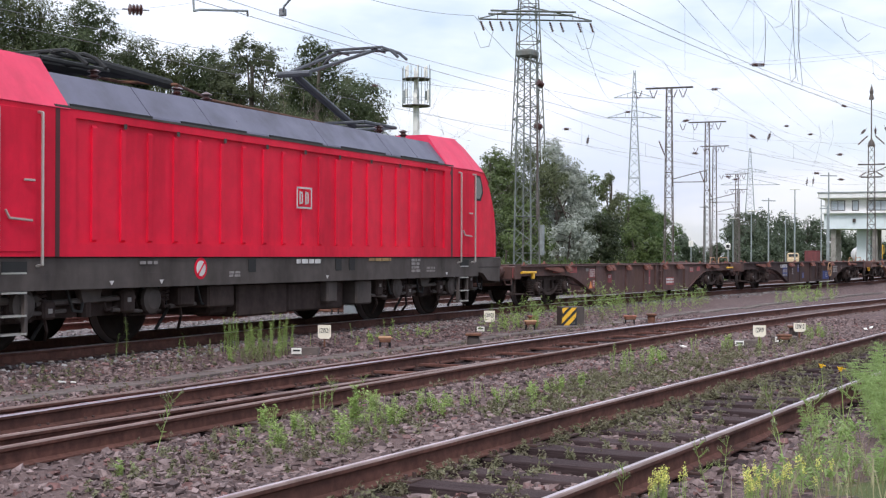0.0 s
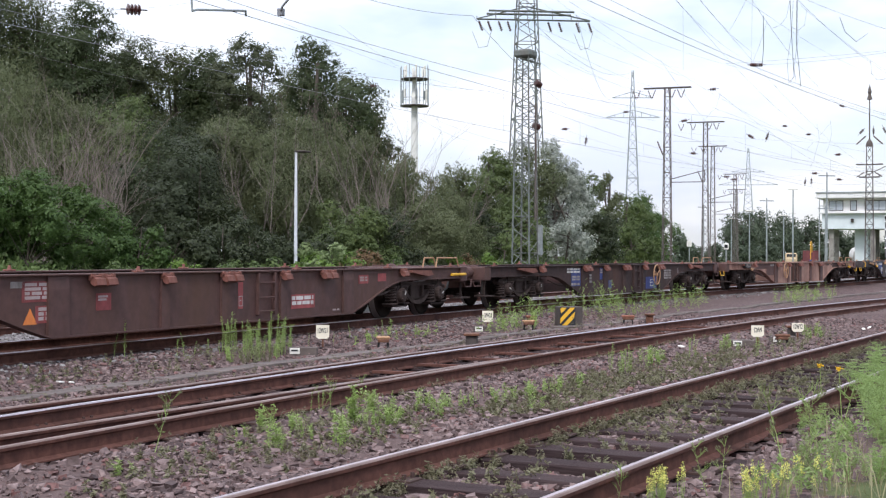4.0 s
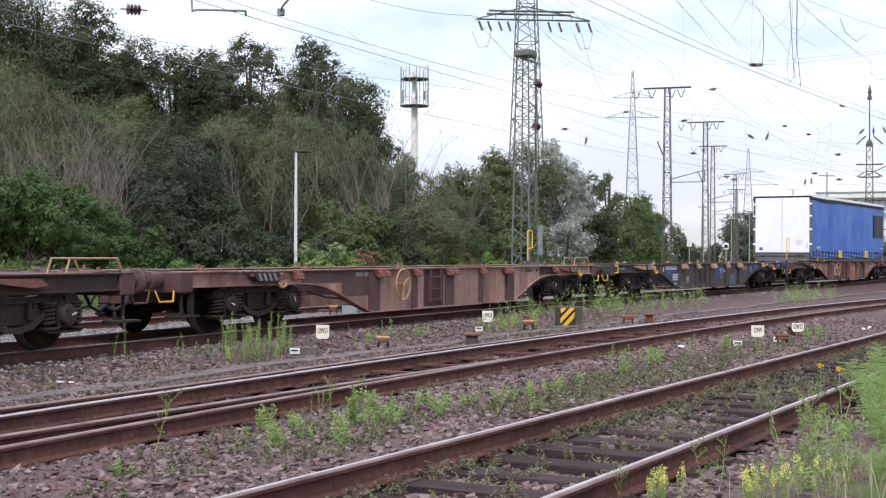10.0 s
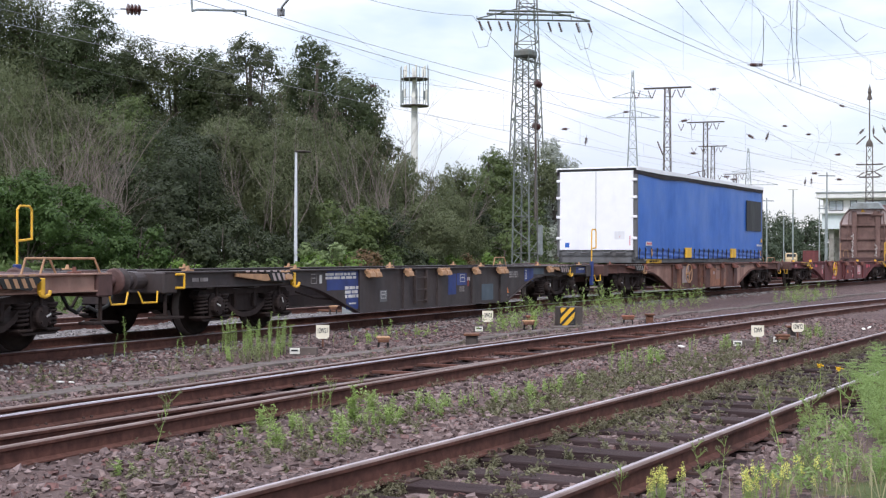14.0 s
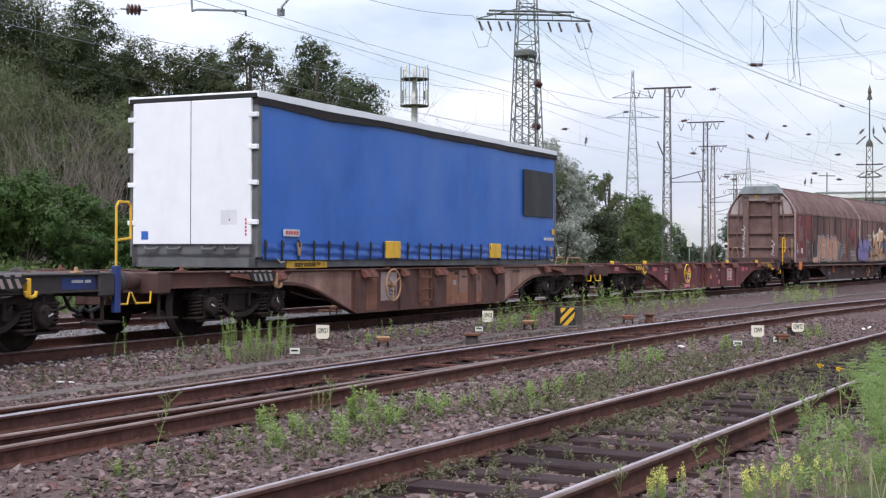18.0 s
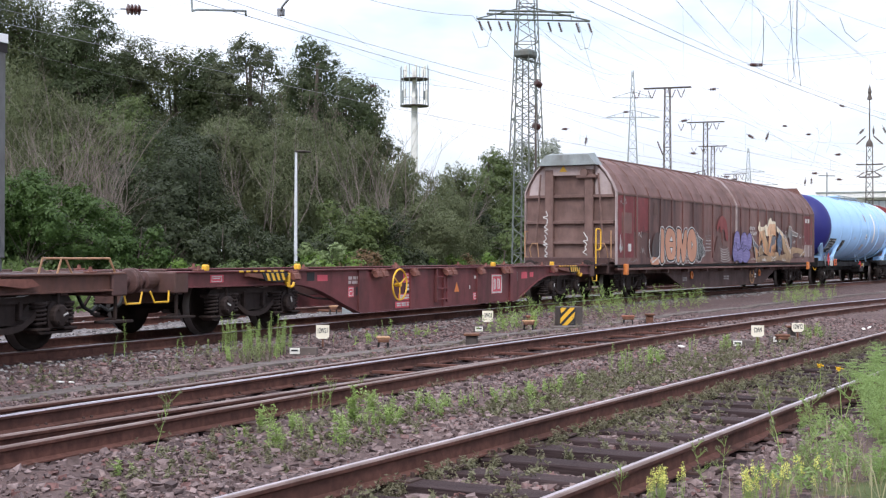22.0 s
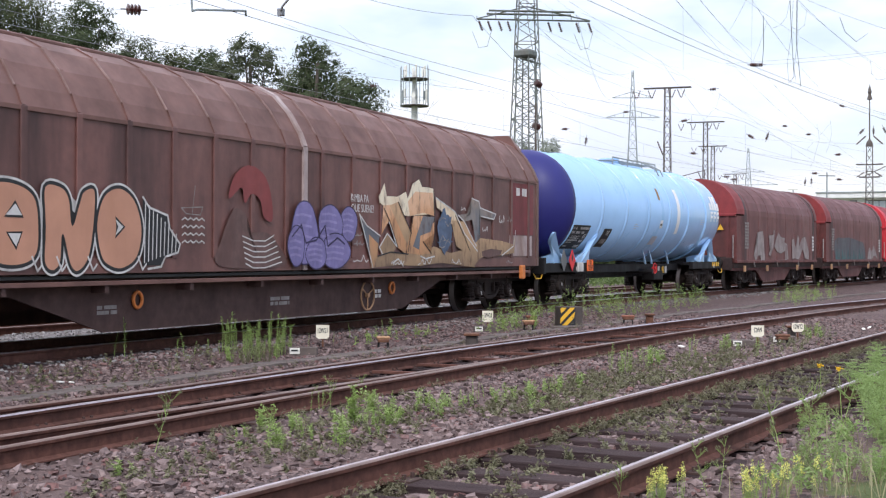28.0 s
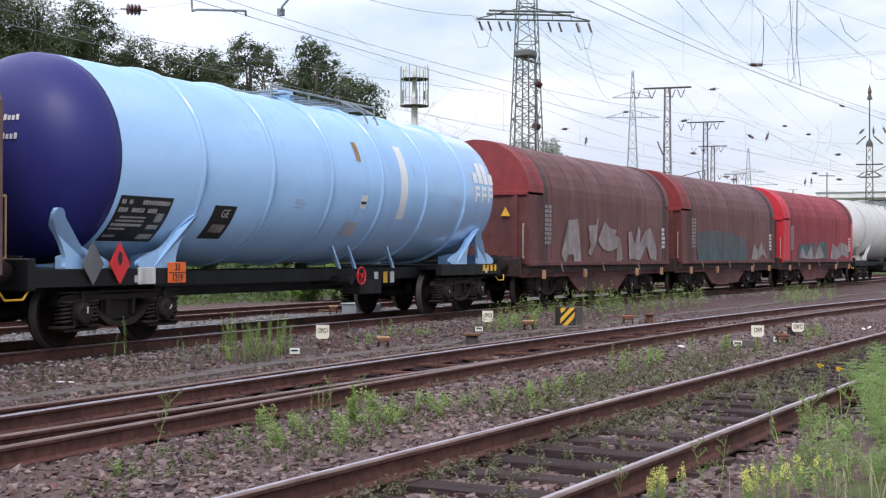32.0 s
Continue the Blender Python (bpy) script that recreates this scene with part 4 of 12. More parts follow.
def flat_wagon(centre, label, side, stiff, pads, hb, gear, ladder, patches, wheel=None, yellow=(), tall=(), ends="brown", grab="brown"):
    """A long bogie container flat with deep fish-bellied side sills; hb is half the belly's length."""
    v = thing("container_flat_wagon", label, "freight wagon", "freight train")
    h = 10.0
    buffers(v, h, 0.87, M[ends], 0.62)
    for x in (-7.15, 7.15):
        bogie(v, x, mat=gear)
    zt, e = 0.975, 9.42
    low = sill_line(hb, zt)
    for sgn in (-1, 1):
        bm = B()
        prism(bm, [(-e, zt), (-e, 0.775)] + low + [(e, 0.775), (e, zt)], sgn * 1.19, sgn * 1.165)
        part("side_sill", bm, side, v)
        bm = B()
        lo, hi = min(sgn * 1.04, sgn * 1.25), max(sgn * 1.04, sgn * 1.25)
        box(bm, -e, e, lo, hi, zt, zt + 0.025, 0.005)
        bent_strap(bm, [(-e, 0.775)] + low + [(e, 0.775)], 0.022, min(sgn * 1.08, sgn * 1.235), max(sgn * 1.08, sgn * 1.235))
        part("flange", bm, side, v)
        for x, w in ((-hb + 0.15, 0.2), (-1.65, 0.1), (0.0, 0.2), (1.65, 0.1), (hb - 0.15, 0.2)):
            part("stiffener", prism_x(B(), [(sgn * 1.19, 0.2), (sgn * 1.232, 0.2), (sgn * 1.232, 0.8), (sgn * 1.215, zt), (sgn * 1.19, zt)], x - w, x + w), stiff, v)
        for x in (-3.25, -3.0, -1.65, -0.12, 0.14, 1.65, 3.0, 3.25, -6.2, 6.2):
            place("container_pad", shared("pad_" + pads, pad_bm, M[pads]), v, Matrix.Translation((x, sgn * 1.235, zt - 0.012)) @ Matrix.Rotation(0 if sgn < 0 else math.pi, 4, "Z"), "rusty folding container pad")
        for x in (-8.75, -5.7, -2.2, 2.2, 5.7, 8.75):
            bm = B()
            box(bm, x - 0.09, x + 0.09, min(sgn * 1.1, sgn * 1.2), max(sgn * 1.1, sgn * 1.2), zt + 0.025, zt + 0.05, 0.006)
            tube(bm, (x, sgn * 1.15, zt + 0.045), (x, sgn * 1.15, zt + 0.11), 0.035, 0.02, 8)
            part("deck_cone", bm, M[pads], v, "rusty locating cone on the deck edge")
        # long wedge arms folded flat over the bogies
        for x in (-7.05, 7.05):
            bm = B()
            prism(bm, [(x - 0.55, zt - 0.02), (x + 0.35, zt - 0.035), (x + 0.5, zt - 0.12), (x + 0.2, zt - 0.15), (x - 0.55, zt - 0.07)], sgn * 1.2, sgn * 1.31)
            part("folded_arm", bm, M[pads], v, "rusty folded container arm")
    part("centre_sill", box(B(), -e, e, -0.28, 0.28, 0.5, 0.94, 0.01), M[ends], v)
    for x in (-8.2, -6.9, -5.6, -4.0, -2.4, -0.8, 0.8, 2.4, 4.0, 5.6, 6.9, 8.2):
        part("cross_beam", box(B(), x - 0.07, x + 0.07, -1.16, 1.16, 0.72, 0.95), M[ends], v)
    for sgn in (-1, 1):
        bm = B()
        box(bm, min(sgn * (e - 0.3), sgn * (e + 0.04)), max(sgn * (e - 0.3), sgn * (e + 0.04)), -1.245, 1.245, 0.68, 0.995, 0.02)
        part("end_beam", bm, M[ends], v)
        part("end_deck", box(B(), min(sgn * (e - 1.3), sgn * (e - 0.3)), max(sgn * (e - 1.3), sgn * (e - 0.3)), -1.04, 1.04, 0.965, 0.985), M[ends], v)
        # shunter's step, its hanger and the grab handle under the corner
        for y in (-1.15, 1.15):
            bm = loop_rail([(sgn * (e - 0.12), y, 0.7), (sgn * (e - 0.12), y, 0.36), (sgn * (e - 0.12), y * 0.86, 0.34)], 0.028)
            box(bm, min(sgn * (e - 0.42), sgn * (e + 0.12)), max(sgn * (e - 0.42), sgn * (e + 0.12)), y - 0.13, y + 0.13, 0.31, 0.345, 0.006)
            part("step", bm, M[gear], v)
            part("grab_handle", loop_rail([(sgn * (e + 0.06), y, 0.72), (sgn * (e + 0.1), y - 0.02, 0.56), (sgn * (e + 0.42), y - 0.02, 0.56), (sgn * (e + 0.5), y, 0.72)], 0.014), M[grab], v, "bent grab handle under the end")
        part("brake_hose", loop_rail([(sgn * (e + 0.05), -0.35, 0.72), (sgn * (e + 0.2), -0.36, 0.5), (sgn * (e + 0.42), -0.34, 0.42), (sgn * (e + 0.58), -0.3, 0.5)], 0.028), M["rubber"], v, "black rubber brake hose")
        part("release_rod", loop_rail([(sgn * (hb + 0.7), -1.1, 0.44), (sgn * (hb + 1.5), -1.12, 0.5), (sgn * (hb + 2.1), -1.1, 0.62)], 0.018), M[gear], v)
    for x, y, w in yellow:
        part("deck_handrail", loop_rail([(x - w / 2, y, zt), (x - w / 2 + 0.09, y, zt + 0.22), (x + w / 2 - 0.14, y, zt + 0.22), (x + w / 2, y, zt)], 0.015), M["buff"], v, "low dull yellow tubular handrail on the deck")
    for x, y in tall:
        part("tall_handrail", loop_rail([(x, y, zt - 0.4), (x, y, zt + 0.94), (x + 0.05, y, zt + 1.0), (x + 0.26, y, zt + 1.0), (x + 0.31, y, zt + 0.94), (x + 0.31, y, zt + 0.5), (x, y, zt + 0.47)], 0.019), M["yellow"], v, "tall yellow tubular hand hold")
        part("bracket", box(B(), x - 0.06, x + 0.06, y - 0.04, y + 0.04, 0.45, zt + 0.12, 0.01), M["navy"], v)
    if wheel:
        hw = part("hand_wheel", hand_wheel_bm(), M[wheel[0]], v, "spoked brake hand wheel")
        hw.matrix_basis = Matrix.Translation((wheel[1], -1.34, 0.68))
    bm = B()
    for z in (0.34, 0.56, 0.8):
        tube(bm, (ladder - 0.24, -1.25, z), (ladder + 0.24, -1.25, z), 0.014, seg=6)
    for x in (ladder - 0.25, ladder + 0.25):
        box(bm, x - 0.025, x + 0.025, -1.255, -1.19, 0.28, 0.96, 0.006)
    part("ladder", bm, stiff, v, "short step ladder on the sill")
    for i, pt in enumerate(patches):
        if pt[0] == "bars":
            bars(v, *pt[1:5], -1.1945, pt[5], M[pt[6]], i)
        elif pt[0] == "text":
            side_text("lettering", pt[1], pt[2], pt[3], pt[4], -1.197, M[pt[5]], v)
        elif pt[0] == "warning":
            part("warning_triangle", prism(B(), [(pt[1] - 0.13, pt[2] - 0.1), (pt[1] + 0.13, pt[2] - 0.1), (pt[1], pt[2] + 0.1)], -1.194, -1.19), M["orange"], v, "orange warning triangle")
        elif pt[0] == "outline":
            x0, x1, z0, z1 = pt[1:5]
            bm = B()
            for q in ((x0, x1, z1 - 0.012, z1), (x0, x1, z0, z0 + 0.012), (x0, x0 + 0.012, z0, z1), (x1 - 0.012, x1, z0, z1), (x0 + 0.03, x1 - 0.05, (z0 + z1) / 2, (z0 + z1) / 2 + 0.02)):
                box(bm, q[0], q[1], -1.198, -1.194, q[2], q[3])
            part("data_frame", bm, M[pt[5]], v)
        else:
            panel_part("painted_panel", v, *pt[1:5], -1.19, M[pt[0]])
    # brake gear hung between the sills
    part("air_tank", tube(B(), (-2.6, -0.7, 0.5), (-1.2, -0.7, 0.5), 0.19, seg=12), M[gear], v)
    part("brake_cylinder", tube(B(), (1.0, -0.75, 0.48), (2.4, -0.75, 0.48), 0.16, seg=12), M[gear], v)
    STEPS.append((v, centre, 7.15))
    return v


def tie(v, x, paint, label="hazard-striped folding arm"):
    """Striped hazard arm, a dashed edge along the deck and a rope hook at an end corner."""
    bm = B()
    for i in range(7):
        box(bm, x - 0.85 + i * 0.2, x - 0.74 + i * 0.2, -1.256, -1.25, 0.972, 1.0)
    part("edge_dashes", bm, M[paint], v, "dashed hazard edge on the deck flange")
    bm = B()
    prism(bm, [(x - 0.3, 0.955), (x + 0.42, 0.965), (x + 0.5, 0.93), (x + 0.3, 0.8), (x - 0.2, 0.83)], -1.325, -1.2)
    arm_ob = part("striped_arm", bm, M["rubber"], v, label)
    for i in range(4):
        a = x - 0.2 + i * 0.15
        part("stripe", prism(B(), [(a, 0.95), (a + 0.07, 0.95), (a + 0.14, 0.83), (a + 0.07, 0.83)], -1.33, -1.325), M[paint], arm_ob)
    bm = B()
    box(bm, x + 0.52, x + 0.6, -1.3, -1.22, 0.74, 0.95, 0.012)
    pipe(bm, [(x + 0.46, -1.32, 0.79), (x + 0.48, -1.32, 0.735), (x + 0.56, -1.32, 0.715), (x + 0.64, -1.32, 0.735), (x + 0.66, -1.32, 0.79)], 0.024)
    part("rope_hook", bm, M["yellow" if paint != "paint_pale" else "buff"], v, "yellow rope hook")


def moved(shift, patches):
    """Shifts the painted panels' list along the sill."""
    out = []
    for pt in patches:
        k = list(pt)
        for i in ({"text": (3,), "warning": (1,)}.get(k[0], (1, 2))):
            k[i] -= shift
        out.append(tuple(k))
    return out


def build_flats():
    a = flat_wagon(36.55, "dark brown container flat wagon with faded red panels, empty", M["brown"], M["brown"], "padrust", 4.1, "gear", 1.1, moved(0.55, [
        ("redpatch", -8.95, -8.5, 0.72, 0.96), ("redpatch", -6.5, -6.05, 0.81, 0.95), ("redpatch", -5.4, -4.9, 0.8, 0.96), ("paint_pale", -4.25, -4.0, 0.83, 0.91), ("redpatch", -4.05, -3.26, 0.65, 0.91), ("bars", -4.0, -3.3, 0.67, 0.89, 4, "hab_pale"),
        ("redpatch", -3.8, -3.26, 0.38, 0.6), ("bars", -3.75, -3.3, 0.4, 0.58, 3, "hab_pale"), ("warning", -3.9, 0.47), ("redpatch", -2.62, -2.3, 0.5, 0.73), ("bars", -2.58, -2.35, 0.62, 0.7, 2, "hab_pale"), ("redpatch", 0.86, 1.0, 0.4, 0.82), ("outline", 0.87, 0.99, 0.44, 0.6, "hab_pale"),
        ("redpatch", 2.5, 3.3, 0.34, 0.58), ("bars", 2.52, 3.25, 0.38, 0.55, 2, "paint_white"), ("redpatch", 4.95, 5.35, 0.72, 0.88), ("bars", 5.0, 5.3, 0.75, 0.85, 2, "hab_pale"), ("redpatch", 5.75, 6.1, 0.75, 0.9), ("bars", 3.95, 4.2, 0.25, 0.29, 1, "hab_pale")]), None, ((8.8, -1.06, 1.25), (8.52, -0.76, 0.7)))
    part("yellow_bar", loop_rail([(-9.15, -1.27, 0.84), (-8.3, -1.27, 0.84)], 0.03), M["yellow"], a, "yellow grab bar")
    part("rope_hook", box(B(), -8.5, -8.42, -1.3, -1.22, 0.68, 0.84, 0.012), M["yellow"], a, "yellow rope hook")
    part("yellow_bar", loop_rail([(8.55, -1.27, 0.84), (9.3, -1.27, 0.84)], 0.03), M["yellow"], a, "yellow grab bar")
    flat_wagon(56.5, "soot-brown container flat wagon with blue label panels, empty", M["brown2"], M["brown2"], "padrust", 3.35, "gear", 0.95, moved(0.5, [
        ("navy", -3.6, -2.95, 0.45, 0.92), ("bars", -3.9, -3.0, 0.78, 0.92, 2, "paint_white"), ("bars", -3.55, -3.0, 0.58, 0.72, 2, "paint_pale"), ("bars", -3.6, -3.0, 0.45, 0.53, 1, "paint_pale"), ("navy", -1.5, -1.3, 0.6, 0.92), ("bars", -1.48, -1.32, 0.75, 0.88, 2, "paint_pale"), ("bars", -2.3, -2.15, 0.5, 0.75, 3, "paint_pale"),
        ("navy", -0.82, -0.55, 0.34, 0.57), ("outline", -0.78, -0.6, 0.37, 0.54, "paint_pale"), ("navy", 2.4, 3.4, 0.26, 0.62), ("outline", 2.8, 3.1, 0.34, 0.54, "paint_white"), ("bars", 4.15, 4.85, 0.52, 0.82, 4, "paint_pale"), ("outline", 5.5, 5.6, 0.7, 0.85, "paint_pale")]), ("buff", 2.51), ((8.8, -1.06, 1.25), (8.52, -0.76, 0.7)))
    c = flat_wagon(76.6, "bleached brown container flat wagon with dark stiffeners, empty", M["tan"], M["brown"], "padrust", 3.5, "gear_dark", -0.72, moved(0.55, [
        ("brown", -5.4, -3.9, 0.755, 0.97), ("brown", -4.0, -2.85, 0.5, 0.97), ("bars", -3.5, -2.9, 0.83, 0.93, 1, "paint_pale"), ("brown2", -0.65, 0.28, 0.21, 0.97), ("bars", 4.9, 5.3, 0.83, 0.92, 1, "blackbrown"), ("bars", 5.6, 5.75, 0.83, 0.92, 1, "blackbrown"), ("rust", 3.62, 3.85, 0.21, 0.85), ("brown2", 5.85, 7.1, 0.775, 0.97)]),
                   ("buff", -2.4), ((8.8, -1.06, 1.25), (8.52, -0.76, 0.7)), grab="yellow")
    tie(c, -7.3, "paint_pale")
    tie(c, 7.4, "buff")
    d = flat_wagon(96.8, "black-brown container flat wagon with dark blue panels, empty", M["blackbrown"], M["blackbrown"], "buffpad", 3.5, "gear_dark", -1.0, moved(0.7, [
        ("navy", -4.0, -2.62, 0.62, 0.96), ("navy", -3.3, -2.62, 0.26, 0.62), ("bars", -4.05, -2.95, 0.8, 0.93, 2, "paint_white"), ("bars", -3.35, -2.8, 0.45, 0.68, 3, "paint_white"), ("outline", -4.55, -4.35, 0.75, 0.92, "paint_pale"), ("paint_white", -4.25, -4.17, 0.75, 0.9), ("bars", -3.2, -2.9, 0.34, 0.38, 1, "paint_white"), ("frame_grey", -2.0, -1.7, 0.36, 0.58), ("outline", -1.96, -1.75, 0.42, 0.56, "paint_white"),
        ("navy", 1.08, 1.48, 0.42, 0.86), ("navy", 1.52, 2.02, 0.61, 0.87), ("outline", 1.68, 1.92, 0.68, 0.84, "paint_white"), ("redpatch", 2.08, 2.14, 0.58, 0.76), ("paint_white", 2.06, 2.2, 0.7, 0.77), ("bars", 1.65, 1.9, 0.46, 0.58, 3, "paint_pale"), ("outline", 0.68, 0.84, 0.46, 0.58, "paint_pale"), ("slate", 2.85, 3.5, 0.25, 0.61), ("warning", 4.3, 0.48), ("bars", 4.15, 4.4, 0.3, 0.34, 1, "paint_pale"),
        ("bars", 4.45, 5.0, 0.72, 0.88, 3, "paint_pale"), ("navy", 5.42, 6.0, 0.63, 0.94), ("outline", 5.45, 5.55, 0.68, 0.9, "paint_white"), ("slate", 6.0, 6.7, 0.79, 0.94), ("navy", 9.1, 9.9, 0.79, 0.95), ("bars", 9.3, 9.7, 0.86, 0.91, 1, "paint_white"), ("bars", -8.0, -7.6, 0.82, 0.9, 1, "paint_pale")]), None, ((8.4, 1.0, 0.9),), ((-9.8, 1.2),), ends="blackbrown", grab="yellow")
    tie(d, -6.5, "hab_pale")
    tie(d, 7.1, "hab_pale")
    part("grab_loop", loop_rail([(-9.2, -1.27, 0.96), (-9.0, -1.27, 0.96), (-9.0, -1.27, 0.76), (-9.2, -1.27, 0.76)], 0.018), M["yellow"], d, "yellow grab loop")
    e = flat_wagon(116.8, "rust-streaked brown container flat wagon with bleached panels carrying a swap body", M["rustbrown"], M["rustbrown"], "padrust", 3.5, "gear_dark", -0.62, [
        ("ochre", -3.3, -2.66, 0.22, 0.96), ("hab_pale", -2.5, -1.83, 0.38, 0.92), ("outline", -2.15, -1.88, 0.48, 0.64, "blackbrown"), ("bars", -2.05, -1.92, 0.5, 0.57, 1, "blackbrown"), ("ochre", -0.88, -0.37, 0.22, 0.95), ("ochre", 0.45, 1.05, 0.22, 0.9), ("bars", 0.86, 1.04, 0.82, 0.89, 1, "brown2"), ("ochre", 1.05, 1.72, 0.22, 0.45), ("tan", 1.1, 1.54, 0.45, 0.93), ("bars", 1.25, 1.5, 0.76, 0.81, 1, "blackbrown"), ("bars", 0.78, 0.94, 0.58, 0.72, 1, "hab_pale"), ("tan", 2.02, 2.29, 0.45, 0.85), ("bars", 2.1, 2.18, 0.66, 0.8, 1, "blackbrown"), ("ochre", 2.02, 2.29, 0.22, 0.45), ("bars", 4.15, 4.6, 0.83, 0.91, 1, "blackbrown"), ("bars", -6.2, -5.4, 0.83, 0.9, 1, "tan")],
                   ("buff", -2.26), ((8.8, -1.06, 1.25), (8.52, -0.76, 0.7)), ((-10.4, -1.27),), grab="yellow")
    for sgn in (-1, 1):
        curve = [(x, z + 0.03) for x, z in sill_line(3.5, 0.975) if sgn * x > 3.66 and z < 0.86]
        curve = [(sgn * 3.66, 0.23)] + sorted(curve, key=lambda p: abs(p[0])) + [(sgn * 5.7, 0.96), (sgn * 3.66, 0.96)]
        part("painted_panel", prism(B(), curve, -1.194, -1.19), M["tan"], e, "bleached tan end of the sill")
    tie(e, -6.9, "paint_pale")
    f = flat_wagon(136.95, "red-brown container flat wagon with fresh red label panels, empty", M["redbrown"], M["redbrown"], "padrust", 3.8, "gear_dark", -0.3, moved(0.65, [
        ("pinkpatch", -7.85, -7.5, 0.82, 0.94), ("outline", -7.82, -7.55, 0.83, 0.92, "paint_white"), ("black", -5.0, -4.75, 0.8, 0.95), ("pinkpatch", -4.65, -4.3, 0.79, 0.9), ("bars", -3.55, -2.9, 0.7, 0.86, 2, "hab_pale"), ("pinkpatch", -3.55, -3.35, 0.48, 0.67), ("outline", -3.53, -3.37, 0.5, 0.65, "paint_white"), ("black", -3.27, -2.97, 0.51, 0.66), ("text", "GE", 0.14, -3.12, 0.585, "paint_white"),
        ("pinkpatch", -1.34, -0.93, 0.71, 0.9), ("outline", -1.22, -0.96, 0.73, 0.88, "paint_white"), ("black", -1.28, -0.93, 0.5, 0.7), ("bars", -1.24, -0.96, 0.53, 0.68, 2, "paint_white"), ("pinkpatch", -1.55, -0.93, 0.36, 0.49), ("pinkpatch", -1.68, -0.93, 0.22, 0.34), ("bars", -1.5, -0.98, 0.38, 0.47, 2, "paint_white"), ("bars", -1.62, -0.98, 0.24, 0.32, 2, "paint_white"),
        ("warning", 1.18, 0.57), ("pinkpatch", 2.05, 2.42, 0.27, 0.43), ("outline", 2.07, 2.22, 0.29, 0.41, "paint_white"), ("paint_white", 2.1, 2.24, 0.74, 0.8), ("yellow", 2.28, 2.44, 0.77, 0.8), ("paint_white", 1.84, 1.88, 0.52, 0.6), ("outline", 4.42, 4.62, 0.65, 0.86, "spray_grey"), ("pinkpatch", 4.88, 5.24, 0.7, 0.86), ("pinkpatch", 5.42, 5.66, 0.73, 0.85), ("pinkpatch", 6.8, 7.1, 0.82, 0.9)]),
                   ("yellow", -2.43), grab="yellow")
    tie(f, -6.95, "yellow")
    tie(f, 7.5, "yellow")
    panel_part("badge_field", f, 2.42, 3.02, 0.38, 0.82, -1.19, M["pinkpatch"])
    emblem(f, 2.72, 0.6, 0.58, -1.195, M["paint_white"])
    for x in (-8.57, -5.9, 2.6, 6.4):
        part("twist_lock", box(B(), x - 0.05, x + 0.05, -1.2, -1.1, 0.995, 1.1, 0.02), M["yellow"], f, "yellow twist lock")


def emblem(parent, x, z, size, y, line):
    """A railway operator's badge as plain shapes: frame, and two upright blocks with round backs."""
    s = size
    bm = B()
    w, h, t = s * 0.5, s * 0.36, s * 0.06
    for a, b, c, d in ((-w, w, h - t, h), (-w, w, -h, -h + t), (-w, -w + t, -h, h), (w - t, w, -h, h)):
        box(bm, x + a, x + b, y - 0.006, y, z + c, z + d)
    for sx in (-0.22, 0.16):
        cx = x + sx * s
        box(bm, cx - 0.1 * s, cx - 0.03 * s, y - 0.006, y, z - 0.22 * s, z + 0.22 * s)
        for zz in (-0.2, 0.14):
            box(bm, cx - 0.1 * s, cx + 0.09 * s, y - 0.006, y, z + zz * s, z + (zz + 0.06) * s)
        box(bm, cx + 0.05 * s, cx + 0.12 * s, y - 0.006, y, z - 0.15 * s, z + 0.15 * s)
    part("badge", bm, line, parent, "pale outlined badge")


M["buffpad"] = M["buff"]
M["slate"] = surf("slate_blue_panel", (0.075, 0.1, 0.125), 0.6, 0, 0.2, 6, (0.04, 0.045, 0.05), 0.35, 2, 0.3)
build_flats()


def loft(bm, sections):
    """Skins equal rings of points, closed at both ends."""
    rings = [[bm.verts.new(p) for p in s] for s in sections]
    n = len(rings[0])
    fs = []
    for a, b in zip(rings, rings[1:]):
        for i in range(n):
            j = (i + 1) % n
            fs.append(bm.faces.new((a[i], a[j], b[j], b[i])))
    fs += [bm.faces.new(rings[0][::-1]), bm.faces.new(rings[-1])]
    bmesh.ops.recalc_face_normals(bm, faces=fs)
    return bm


# ---- locomotive ----
def cab_bm(sgn):
    """Cab shell: upright sides, slanted front, chamfered roof edges."""
    def ring(x, w, zb, ze, wr, zt):
        return [(sgn * x, y, z) for y, z in ((-w, zb), (-w, ze), (-wr, zt), (wr, zt), (w, ze), (w, zb))]
    return loft(B(), [ring(6.1, 1.49, 1.22, 3.08, 1.0, 3.74), ring(7.3, 1.49, 1.22, 3.08, 1.0, 3.76), ring(7.85, 1.48, 1.22, 3.06, 0.98, 3.62), ring(8.25, 1.46, 1.22, 2.72, 1.24, 2.95), ring(8.55, 1.45, 1.22, 2.2, 1.3, 2.3), ring(8.72, 1.42, 1.22, 1.7, 1.3, 1.75)])


